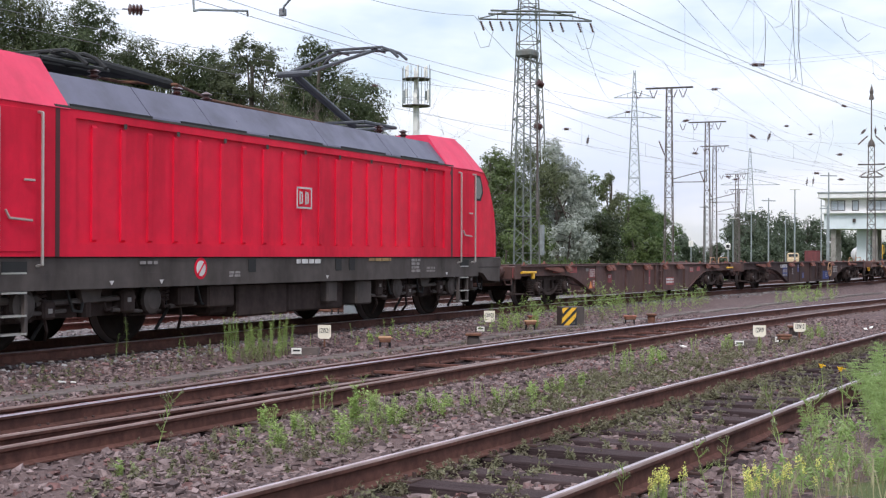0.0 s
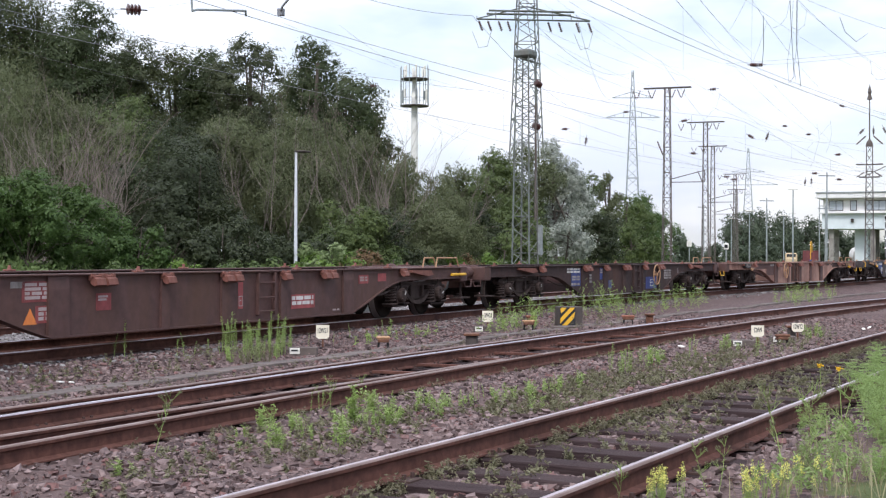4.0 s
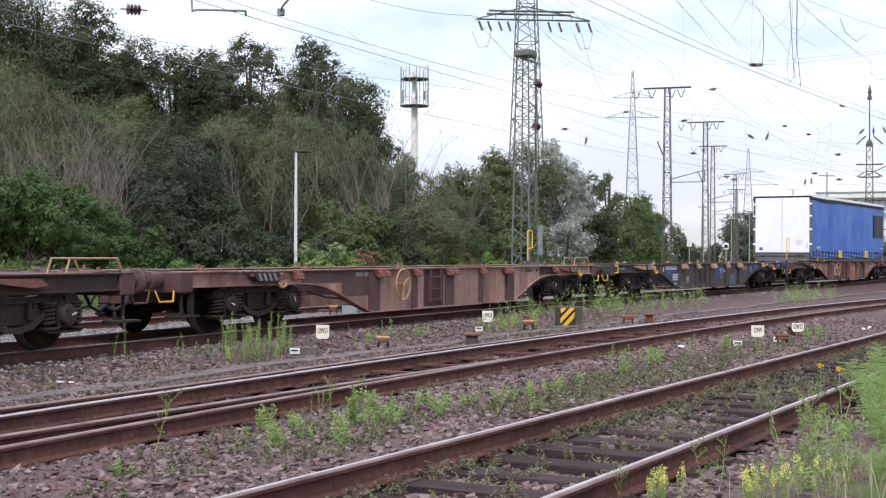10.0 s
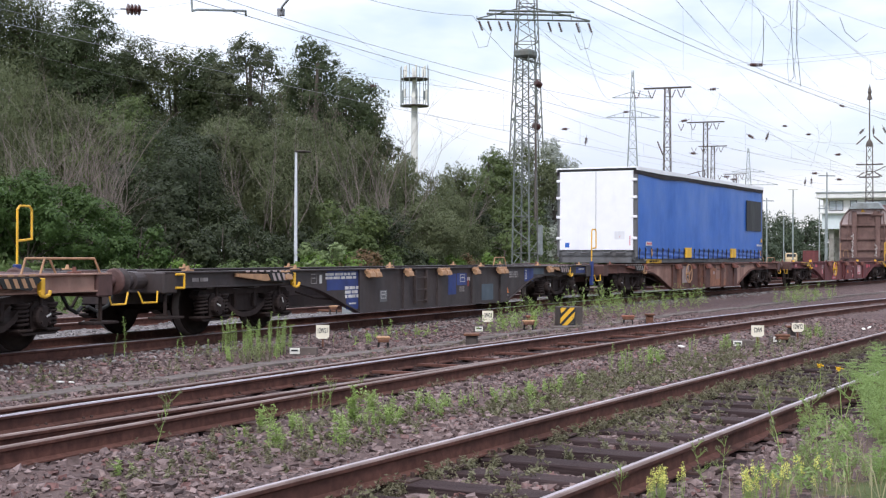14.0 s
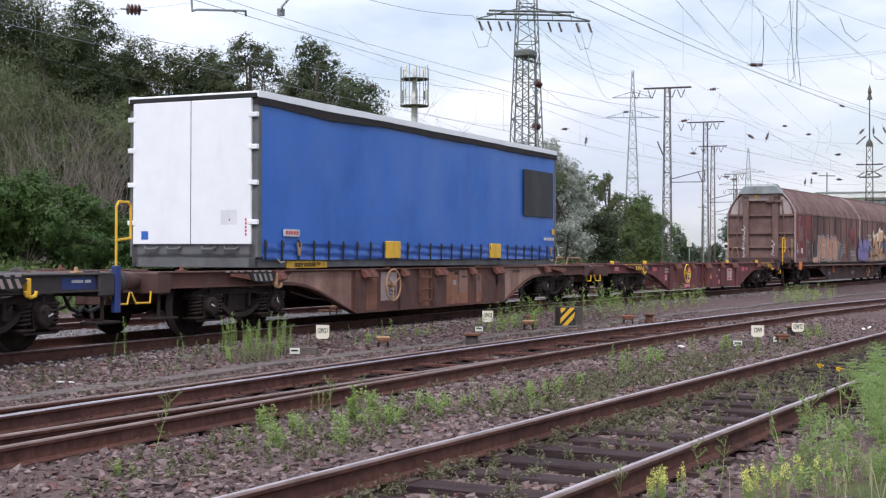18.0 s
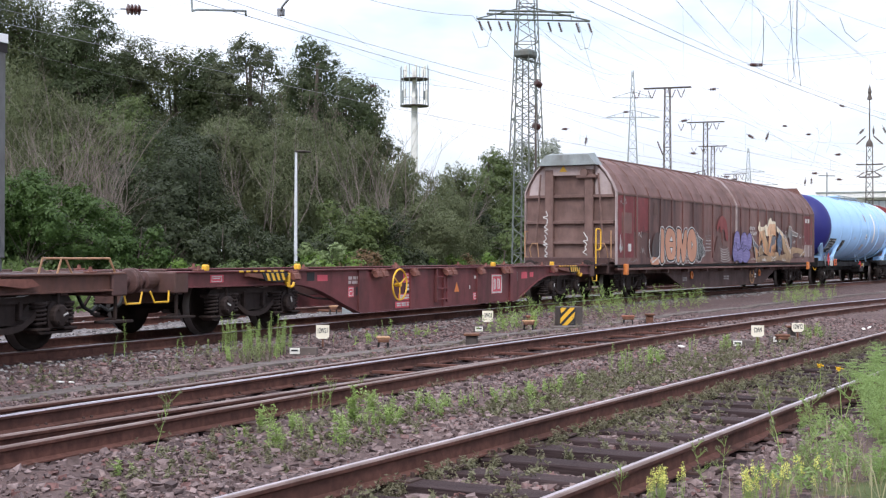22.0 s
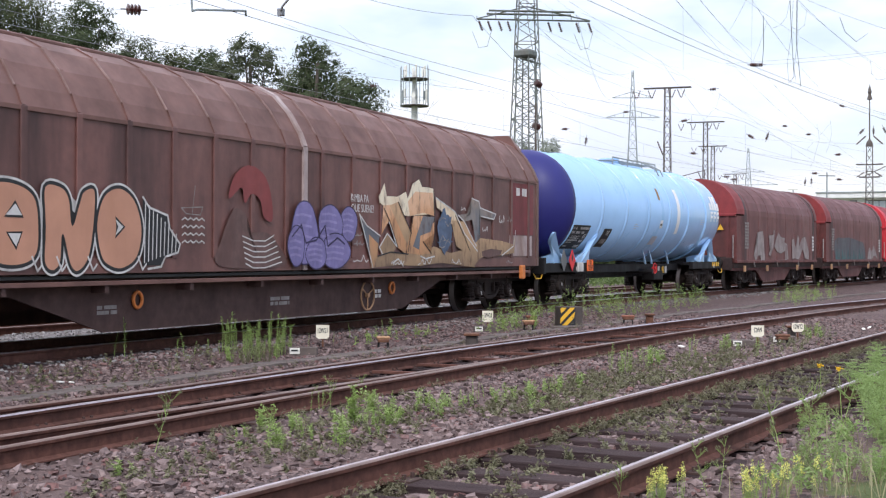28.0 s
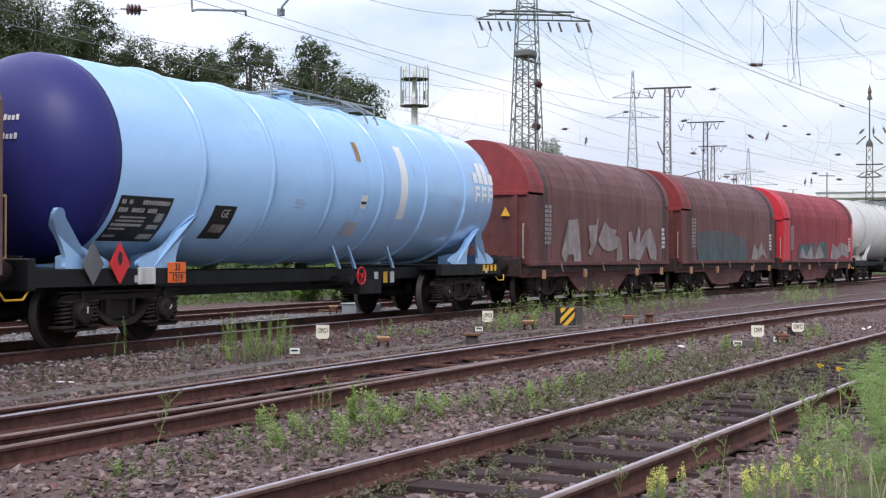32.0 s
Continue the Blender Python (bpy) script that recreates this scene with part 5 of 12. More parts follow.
def build_loco():
    v = thing("electric_locomotive", "traffic-red electric freight locomotive with ribbed sides and raised pantograph", "locomotive", "freight train")
    x0, L = 7.315, 18.9
    STEPS.append((v, x0 + L / 2, 5.2))
    for x in (-5.2, 5.2):
        bogie(v, x, 0.62, 2.6, "loco", "gear")
    buffers(v, L / 2, 1.03)
    # frame
    bm = B()
    box(bm, -8.95, 8.95, -1.46, 1.46, 0.98, 1.22, 0.02)
    for sgn in (-1, 1):
        prism(bm, [(-7.6, 1.0), (7.6, 1.0), (7.6, 0.8), (-7.6, 0.8)], sgn * 1.47, sgn * 1.40)
        for e in (-1, 1):
            prism(bm, [(e * 7.6, 1.0), (e * 8.9, 1.0), (e * 8.9, 0.66), (e * 8.2, 0.7), (e * 7.9, 0.86), (e * 7.6, 0.9)], sgn * 1.45, sgn * 1.35)
    part("underframe", bm, M["umbra"], v, "dark grey frame with stencilled data")
    for sgn in (-1, 1):
        bm = B()
        box(bm, sgn * 8.86 - 0.06, sgn * 8.86 + 0.06, -1.38, 1.38, 0.62, 1.22, 0.02)
        part("buffer_beam", bm, M["umbra"], v)
    # side walls: a recessed field with pressed ribs inside a flush border
    for sgn in (-1, 1):
        y = sgn * 1.49
        yi = sgn * 1.45
        bm = B()
        lo, hi = min(y, sgn * 1.40), max(y, sgn * 1.40)
        for a, b, c, d in ((-6.1, 6.1, 2.99, 3.1), (-6.1, 6.1, 1.22, 1.40), (-6.1, -5.75, 1.40, 2.99), (5.75, 6.1, 1.40, 2.99)):
            box(bm, a, b, lo, hi, c, d)
        part("side_wall", bm, M["traffic_red"], v)
        bm = B()
        box(bm, -5.75, 5.75, min(yi, sgn * 1.40), max(yi, sgn * 1.40), 1.40, 2.99)
        part("recessed_panel", bm, M["traffic_red"], v)
        for i in range(19):
            x = -5.36 + i * 0.5955
            bm = B()
            prism_x(bm, [(yi, 1.41), (sgn * 1.478, 1.44), (sgn * 1.478, 2.90), (yi, 2.94)], x - 0.05, x + 0.05)
            part("rib", bm, M["traffic_red"], v)
        for i in range(10):
            x = -4.75 + i * 1.2
            part("vent_clip", box(B(), x - 0.03, x + 0.03, min(y, y + sgn * 0.01), max(y, y + sgn * 0.01), 2.93, 3.0), M["umbra"], v)
        # sloping roof edge in long grey panels over a dark gutter
        for i, (a, b) in enumerate(((-6.15, -4.1), (-4.08, -2.6), (-2.58, 0.9), (0.92, 3.4), (3.42, 4.6), (4.62, 6.15))):
            bm = B()
            prism_x(bm, [(sgn * 1.44, 3.13), (sgn * 1.42, 3.17), (sgn * 1.06, 3.6), (sgn * 1.0, 3.6), (sgn * 1.0, 3.13)], a, b)
            part("roof_panel", bm, M["roofgrey"], v, "grey sloping roof hatch")
        for xs in (-6.1, 6.1):
            part("seam", box(B(), xs - 0.04, xs + 0.04, min(sgn * 1.47, sgn * 1.496), max(sgn * 1.47, sgn * 1.496), 1.22, 3.09), M["seam"], v)
        part("gutter", box(B(), -6.16, 6.16, min(sgn * 1.44, sgn * 1.5), max(sgn * 1.44, sgn * 1.5), 3.1, 3.13), M["umbra"], v)
        # black strips stand in for the shade inside the vent slots
        for i in range(5):
            a = -5.8 + i * 2.4
            part("vent_slot", box(B(), a, a + 1.7, min(sgn * 1.42, sgn * 1.455), max(sgn * 1.42, sgn * 1.455), 3.135, 3.17), M["rubber"], v)
    bm = B()
    box(bm, -6.15, 6.15, -1.02, 1.02, 3.1, 3.52)
    part("roof", bm, M["roofgrey"], v)
    for sgn in (-1, 1):
        cab = part("cab", cab_bm(sgn), M["traffic_red"], v, "red driver's cab with a roof coloured pinker for the light")
        # roof cap, its red made pinker for the light on it
        bm = loft(B(), [[(sgn * x, y, z) for y, z in ((-w, ze + 0.01), (-wr, zt + 0.015), (wr, zt + 0.015), (w, ze + 0.01), (w - 0.05, ze - 0.03), (-w + 0.05, ze - 0.03))] for x, w, ze, wr, zt in ((5.88, 1.505, 3.08, 1.01, 3.75), (7.3, 1.505, 3.08, 1.01, 3.77), (7.85, 1.495, 3.06, 0.99, 3.63), (8.17, 1.475, 2.84, 1.2, 3.12))])
        part("roof_cap", bm, M["cab_red_lit"], cab, "red roof fairing coloured pinker for the light on it")
        # windscreen
        bm = loft(B(), [[(sgn * x, y, z) for y, z in ((-w, a), (-w * 0.9, b), (w * 0.9, b), (w, a))] for x, w, a, b in ((8.05, 1.2, 2.34, 3.0), (8.43, 1.2, 2.34, 2.95))])
        part("windscreen", bm, M["glass"], cab)
        for y in (-0.95, 0.95):
            bm = B()
            lathe(bm, [(0.0, 0.0), (0.11, 0.0), (0.11, 0.05), (0.0, 0.06)], 14, "X", Matrix.Translation((sgn * 8.72, y, 1.45)) @ Matrix.Rotation(0 if sgn > 0 else math.pi, 4, "Z"))
            part("headlight", bm, M["paint_white"], cab)
        for side in (-1, 1):
            y = side * 1.49
            # door leaf between long handrails
            xa, xb = sorted((sgn * 6.5, sgn * 7.17))
            d = part("cab_door", box(B(), xa, xb, min(y, y + side * 0.012), max(y, y + side * 0.012), 1.28, 3.02, 0.004), M["traffic_red"], cab, "red cab door with steel handles")
            part("door_handle", loop_rail([(xa + 0.42, y + side * 0.05, 2.15), (xa + 0.6, y + side * 0.05, 2.15)], 0.016), M["steel"], d, "steel lever handle")
            part("door_handle", loop_rail([(xa + 0.1, y + side * 0.05, 1.78), (xa + 0.16, y + side * 0.06, 1.68), (xa + 0.55, y + side * 0.06, 1.66)], 0.016), M["steel"], d, "steel lever handle")
            for x in (6.45, 7.21):
                part("handrail", loop_rail([(sgn * x, y, 3.0), (sgn * x, y + side * 0.07, 2.98), (sgn * x, y + side * 0.07, 1.12), (sgn * x, y - side * 0.02, 1.1)], 0.02), M["steel"], cab, "long vertical steel handrail")
            # side window with a chamfered lower front corner
            win = [(7.31, 2.44), (7.65, 2.44), (7.79, 2.62), (7.75, 2.78), (7.63, 2.98), (7.31, 3.0)]
            bm = prism(B(), [(sgn * a, b) for a, b in win], y - side * 0.02, y + side * 0.006)
            part("side_window", bm, M["rubber"], cab)
            cx, cz = 7.53, 2.74
            bm = prism(B(), [(sgn * (cx + (a - cx) * 0.78 - 0.03), cz + (b - cz) * 0.84) for a, b in win], y, y + side * 0.012)
            part("pane", bm, M["glass"], cab, "dark side window pane")
            # steps
            for z in (1.02, 0.78, 0.5, 0.28):
                part("step", box(B(), xa + 0.12, xb - 0.12, min(side * 1.30, side * 1.47), max(side * 1.30, side * 1.47), z - 0.012, z + 0.012), M["steel"], v)
            for xx in (xa + 0.1, xb - 0.1):
                part("step_frame", box(B(), xx - 0.03, xx + 0.03, min(side * 1.38, side * 1.45), max(side * 1.38, side * 1.45), 0.25, 0.98, 0.01), M["umbra"], v)
            # black block in place of a hollow: shade of the step recess
            part("step_recess", box(B(), xa + 0.12, xb - 0.12, min(side * 1.3, side * 1.472), max(side * 1.3, side * 1.472), 1.03, 1.16), M["rubber"], v)
        part("grab_rail", loop_rail([(sgn * 8.6, -1.35, 2.05), (sgn * 8.8, -1.37, 2.05), (sgn * 8.85, -1.38, 1.3), (sgn * 8.7, -1.38, 1.2)], 0.015), M["umbra"], cab)
    # side markings
    for side in (-1,):
        y = -1.47
        emblem(v, 0.0, 2.2, 0.5, -1.5, M["paint_white"])
        bars(v, -0.2, 0.6, 1.08, 1.18, y - 0.004, 1, M["paint_white"], 3, "running_number")
        bars(v, -4.4, -4.0, 1.1, 1.16, y - 0.004, 1, M["paint_pale"], 4)
        bars(v, 2.4, 3.3, 1.12, 1.2, y - 0.004, 1, M["gold"], 5, "faded_lettering")
        bars(v, 4.2, 4.6, 0.9, 1.18, y - 0.004, 4, M["paint_pale"], 6)
        bars(v, 4.9, 5.3, 0.9, 1.02, y - 0.004, 2, M["paint_pale"], 7)
        bars(v, -2.2, -1.9, 0.9, 1.0, y - 0.004, 2, M["paint_pale"], 8)
        bm = lathe(B(), [(0.0, 0.0), (0.16, 0.0), (0.16, 0.004), (0.0, 0.005)], 20, "Y", Matrix.Translation((-2.95, y - 0.001, 1.05)) @ Matrix.Rotation(math.pi, 4, "Z"))
        sg = part("warning_sign", bm, M["traffic_red"], v, "round red and white prohibition sign")
        bm = lathe(B(), [(0.0, 0.0), (0.115, 0.0), (0.115, 0.004), (0.0, 0.005)], 20, "Y", Matrix.Translation((-2.95, y - 0.006, 1.05)) @ Matrix.Rotation(math.pi, 4, "Z"))
        part("sign_field", bm, M["paint_white"], sg)
        bm = B()
        box(bm, -0.012, 0.012, -0.003, 0.003, -0.12, 0.12, 0, Matrix.Translation((-2.95, y - 0.015, 1.05)) @ Matrix.Rotation(0.75, 4, "Y"))
        part("sign_bar", bm, M["traffic_red"], sg)
        # raised black blocks imitate the shade inside the jack pockets
        for x in (-1.55, 1.25, 1.75):
            part("jack_pocket", box(B(), x - 0.1, x + 0.1, y - 0.006, y + 0.02, 0.98, 1.19), M["rubber"], v)
        for x in (-5.0, -3.9, 0.85, 5.9):
            part("jack_mark", prism(B(), [(x - 0.05, 0.9), (x + 0.05, 0.9), (x, 0.84)], y - 0.004, y), M["paint_white"], v)
    # boxes and hoses under the floor
    for i, (a, b, z0, z1, y0) in enumerate(((-1.7, -0.2, 0.28, 0.8, -1.3), (-0.1, 1.8, 0.3, 0.78, -1.25), (1.0, 1.35, 0.42, 0.8, -1.4), (-2.6, -1.9, 0.45, 0.8, -1.38), (2.1, 2.7, 0.35, 0.8, -1.38), (-3.3, -2.9, 0.5, 0.8, -1.35))):
        part("equipment_box", box(B(), a, b, y0, y0 + 0.8, z0, z1, 0.03), M["umbra"] if i in (2, 4) else M["gear"], v)
    part("transformer_tank", box(B(), -2.2, 2.2, -1.1, 1.1, 0.32, 0.95, 0.04), M["gear"], v)
    for x in (-6.6, -5.2, -3.9, 3.9, 5.2, 6.5):
        bm = B()
        tube(bm, (x, -1.18, 0.42), (x, -1.18, 0.95), 0.09, seg=10)
        pipe(bm, [(x + 0.3, -1.2, 0.85), (x + 0.4, -1.22, 0.5), (x + 0.75, -1.2, 0.55), (x + 0.8, -1.15, 0.9)], 0.022)
        part("damper", bm, M["gear"], v)
    # clutter between and before the bogies
    for i, (x, w, z0, z1) in enumerate(((-7.7, 0.3, 0.3, 0.8), (-6.0, 0.24, 0.22, 0.6), (-4.4, 0.3, 0.25, 0.7), (-3.1, 0.22, 0.3, 0.75), (3.2, 0.26, 0.28, 0.75), (4.5, 0.24, 0.22, 0.62), (6.0, 0.28, 0.25, 0.66), (7.6, 0.26, 0.3, 0.8))):
        part("sand_box", box(B(), x - w / 2, x + w / 2, -1.3, -1.1, z0 + 0.2, z1 + 0.06, 0.03), M["gear"], v)
        part("sand_pipe", loop_rail([(x, -1.2, z0 + 0.25), (x + 0.05, -1.2, z0 + 0.05), (x + 0.25, -1.0, 0.14)], 0.022), M["gear"], v)
        part("link_rod", loop_rail([(x - 0.3, -1.24, 0.5), (x + 0.35, -1.24, 0.46 + 0.06 * (i % 2))], 0.03), M["umbra"], v)
        part("cable_hose", loop_rail([(x + 0.35, -1.26, 0.82), (x + 0.45, -1.28, 0.52), (x + 0.62, -1.28, 0.5), (x + 0.72, -1.26, 0.82)], 0.02), M["rubber"], v)
        part("small_plate", box(B(), x - 0.04, x + 0.04, -1.306, -1.3, z1 - 0.1, z1 - 0.04), M["paint_pale"], v)
    # guard irons, lifting lugs and primary springs seen over the bogie frames
    for x in (-5.2, 5.2):
        for d in (-1.72, -0.88, 0.88, 1.72):
            sp = part("primary_spring", spring_bm(), M["gear"], v)
            sp.matrix_basis = Matrix.Translation((x + d, -1.16, 0.55))
        part("lifting_lug", prism(B(), [(x - 0.3, 1.0), (x + 0.3, 1.0), (x + 0.16, 0.62), (x - 0.16, 0.62)], -1.3, -1.2), M["umbra"], v)
        part("traction_rod", loop_rail([(x - 1.0, -1.22, 0.62), (x + 1.0, -1.22, 0.66)], 0.04), M["umbra"], v)
        for d in (-1.3, 1.3):
            part("axle_cover", lathe(B(), [(0.2, 0.0), (0.2, -0.06), (0.14, -0.09), (0.0, -0.1)], 16, "Y", Matrix.Translation((x + d, -1.26, 0.62))), M["umbra"], v)
            part("sand_hose", loop_rail([(x + d + 0.5, -1.1, 0.8), (x + d + 0.62, -1.12, 0.45), (x + d + 0.5, -1.0, 0.16)], 0.025), M["rubber"], v)
    for x in (-6.6, 6.6):
        bm = B()
        tube(bm, (x - 0.5, -1.2, 0.68), (x + 0.5, -1.2, 0.68), 0.055, seg=8)
        part("yaw_damper", bm, M["umbra"], v)
    # roof gear: lowered front pantograph, bus bar, insulators
    def insulator(x, y, z, h=0.3):
        prof = [(0.0, 0)]
        for i in range(5):
            prof += [(0.05, i * h / 5), (0.1, i * h / 5 + h / 14), (0.05, i * h / 5 + h / 7)]
        part("roof_insulator", lathe(B(), prof + [(0.0, h)], 10, "Z", Matrix.Translation((x, y, z))), M["insulator"], v)
    for x, y in ((-5.6, -0.6), (-4.3, -0.6), (-5.6, 0.6), (-4.3, 0.6), (-2.2, -0.5), (-1.4, -0.5), (4.5, -0.6), (4.5, 0.6), (5.6, -0.6), (5.6, 0.6), (-0.2, 0.2)):
        insulator(x, y, 3.5, 0.36)
    pantograph(v, -4.7, -1, 3.9, M["rubber"], "lowered black pantograph")
    pantograph(v, 4.55, 1, 5.46, M["steel_dark"], "raised pantograph touching the contact wire")
    part("roof_busbar", loop_rail([(-4.3, 0.35, 3.95), (-2.6, 0.3, 3.92), (-2.2, -0.5, 3.88), (-0.2, 0.2, 3.88), (4.4, 0.3, 3.86)], 0.025), M["rust"], v, "rusty roof bus bar")
    bm = B()
    tube(bm, (-3.9, -0.35, 3.98), (-2.2, -0.35, 3.9), 0.085, seg=10)
    part("roof_breaker", bm, M["rubber"], v)
    part("roof_switch", box(B(), -5.9, -5.3, -0.4, 0.4, 3.5, 3.85, 0.05), M["umbra"], v)


def pantograph(v, x0, up, zhead, mat, label):
    """Single-arm pantograph: base frame, lower arm to the knee, twin upper arm and collector head."""
    bm = B()
    for y in (-0.6, 0.6):
        tube(bm, (-0.7, y, 3.86), (0.7, y, 3.86), 0.035, seg=6)
    for x in (-0.7, 0.0, 0.7):
        tube(bm, (x, -0.6, 3.86), (x, 0.6, 3.86), 0.03, seg=6)
    p = part("pantograph", bm, mat, v, label)
    p.matrix_basis = Matrix.Translation((x0, 0, 0))
    if up > 0:
        knee, top = Vector((-2.35, 0, 4.62)), Vector((0.25, 0, zhead - 0.06))
        part("guide_rod", tube(B(), (0.2, 0.15, 3.88), knee + Vector((0.1, 0.1, -0.06)), 0.025, seg=6), mat, p)
        part("knee_joint", tube(B(), knee + Vector((0, -0.35, 0)), knee + Vector((0, 0.35, 0)), 0.06, seg=8), mat, p)
    else:
        knee, top = Vector((2.2, 0, 4.0)), Vector((0.0, 0, zhead + 0.1))
        part("drive_cover", box(B(), -0.6, 0.5, -0.45, 0.45, 3.78, 3.95, 0.05), mat, p)
    part("lower_arm", tube(B(), (0.0, 0, 3.86), knee, 0.075, 0.06, 8), mat, p)
    for y in (-0.42, 0.42):
        part("upper_arm", tube(B(), knee + Vector((0, y * 0.5, 0)), top + Vector((-0.1 * (up > 0), y, 0)), 0.035, seg=6), mat, p)
        part("head_link", tube(B(), top + Vector((-0.3, y, 0)), top + Vector((0.3, y, 0)), 0.025, seg=6), mat, p)
    for x in (-0.2, 0.2):
        a = top + Vector((x, 0, 0.03))
        part("collector_bow", pipe(B(), [a + Vector(q) for q in ((0, -0.97, -0.22), (0, -0.8, -0.08), (0, -0.6, 0), (0, 0.6, 0), (0, 0.8, -0.08), (0, 0.97, -0.22))], 0.03, 6), mat, p)


M["seam"] = surf("sooty_red_seam", (0.09, 0.02, 0.025), 0.7, 0, 0.2, 5, (0.03, 0.015, 0.015), 0.5, 1.0, 0.2)
# pale base colour stands in for the sky reflected in the panes
M["pane_sky"] = surf("sky_reflection_glass", (0.42, 0.46, 0.5), 0.08, 0, 0.05, 2, amount=0.1)
M["steel_dark"] = surf("sooty_pantograph_steel", (0.085, 0.09, 0.1), 0.5, 0.4, 0.2, 6, amount=0.3)
build_loco()


# ---- swap body on the ochre wagon ----
def build_swap_body():
    v = thing("swap_body", "blue curtain-sided swap body with white rear doors on a flat wagon", "container", "freight train")
    h = 6.88
    STEPS.append((v, 109.98 + h, 4.0))
    W = 1.275
    bm = B()
    for sgn in (-1, 1):
        box(bm, -h, h, min(sgn * 1.1, sgn * 1.24), max(sgn * 1.1, sgn * 1.24), 1.035, 1.2, 0.01)
    for i in range(9):
        x = -6.3 + i * 1.55
        box(bm, x - 0.05, x + 0.05, -1.1, 1.1, 1.06, 1.17)
    box(bm, -h, -h + 0.1, -1.24, 1.24, 1.035, 1.42, 0.01)
    part("chassis", bm, M["frame_grey"], v, "grey steel underframe")
    part("floor", box(B(), -h, h, -1.23, 1.23, 1.2, 1.26), M["frame_grey"], v)
    # slightly slack curtains
    for sgn in (-1, 1):
        nx, nz = 64, 10
        rng = random.Random(5)
        verts = []
        for i in range(nx + 1):
            for j in range(nz + 1):
                x = -h + 0.135 + (2 * h - 0.26) * i / nx
                z = 1.24 + (3.77 - 1.24) * j / nz
                bow = 0.012 * math.sin(i * 0.9 + 0.6 * math.sin(j)) * math.sin(math.pi * j / nz) + 0.01 * math.sin(i * 0.31)
                verts.append((x, sgn * (W - 0.012 + bow), z))
        faces = [(i * (nz + 1) + j, (i + 1) * (nz + 1) + j, (i + 1) * (nz + 1) + j + 1, i * (nz + 1) + j + 1) for i in range(nx) for j in range(nz)]
        me = sheet("curtain", verts, faces, M["curtain"])
        me.shade_smooth()
        part("curtain", me, None, v, "blue tarpaulin side curtain")
        # gathered hem between strap buckles
        n = 26
        hem = B()
        xs = np.linspace(-h + 0.135, h - 0.12, n * 4 + 1)
        rows = []
        for k in range(7):
            z = 1.17 + 0.045 * k
            rows.append([hem.verts.new((float(x), sgn * (W + 0.004 + 0.016 * math.sin(k * 1.9 + 0.7 * (i // 4)) + 0.02 * abs(math.sin(math.pi * i / 4))), z)) for i, x in enumerate(xs)])
        for a, b in zip(rows, rows[1:]):
            for i in range(len(xs) - 1):
                hem.faces.new((a[i], a[i + 1], b[i + 1], b[i]))
        part("curtain_hem", hem, M["curtain_low"], v, "creased blue hem", True)
        for i in range(n + 1):
            x = -h + 0.2 + i * (2 * h - 0.36) / n
            part("strap", box(B(), x - 0.022, x + 0.022, min(sgn * (W + 0.02), sgn * (W + 0.034)), max(sgn * (W + 0.02), sgn * (W + 0.034)), 1.15, 1.5), M["rubber"], v)
            part("buckle", box(B(), x - 0.03, x + 0.03, min(sgn * (W + 0.03), sgn * (W + 0.055)), max(sgn * (W + 0.03), sgn * (W + 0.055)), 1.38, 1.47, 0.006), M["mesh_dark"], v)
        part("top_rail", box(B(), -h, h, min(sgn * 1.18, sgn * (W + 0.012)), max(sgn * 1.18, sgn * (W + 0.012)), 3.75, 3.87, 0.01), M["rubber"], v, "dark roof rail")
        # slack roof sheet turned down over the edge, and the dark track cover under it
        for name, mt, z_lo, z_hi, out, dip, note in (("roof_edge", "door_white", 3.8, 3.92, 0.034, 0.01, "white roof sheet folded over the edge"), ("track_cover", "cover_dark", 3.68, 3.82, 0.024, 0.03, "dark sagging cover of the curtain track")):
            ed = B()
            m = 90
            lines = []
            for i in range(m + 1):
                x = -h - 0.012 + (2 * h + 0.024) * i / m
                wave = 0.22 * dip * (math.sin(i * 0.23 + 1.0) + 0.6 * math.sin(i * 0.71)) - (1.5 * dip * math.exp(-((i - 15) / 8.0) ** 2) if sgn < 0 else 0)
                f = sgn * (W + out + 0.006 * math.sin(i * 0.9))
                lines.append([ed.verts.new(c) for c in ((x, sgn * 1.2, z_hi), (x, f, z_hi - 0.012), (x, f, z_lo + wave), (x, sgn * 1.2, z_lo + wave))])
            for p, q in zip(lines, lines[1:]):
                for k in range(4):
                    ed.faces.new((p[k], q[k], q[(k + 1) % 4], p[(k + 1) % 4]))
            ed.faces.new(lines[0])
            ed.faces.new(lines[-1][::-1])
            part(name, ed, M[mt], v, note)
    part("roof", box(B(), -h - 0.01, h + 0.01, -W, W, 3.86, 3.905, 0.015), M["door_white"], v, "white roof sheet")
    for x in (-h + 0.065, h - 0.06):
        for y in (-1.2, 1.2):
            part("corner_post", box(B(), x - 0.065, x + 0.06, y - 0.085, y + 0.085, 1.2, 3.77, 0.012), M["frame_grey"], v)
    for sgn, a, b in ((-1, -1.18, -0.005), (1, 0.005, 1.18)):
        d = part("door", box(B(), -h - 0.05, -h + 0.0, a, b, 1.42, 3.79, 0.008), M["door_white"], v, "plain white box door")
        for z in (1.78, 2.42, 3.0, 3.52):
            part("hinge", box(B(), -h - 0.06, -h + 0.01, min(sgn * 1.12, sgn * 1.3), max(sgn * 1.12, sgn * 1.292), z - 0.04, z + 0.04, 0.008), M["door_white"], d)
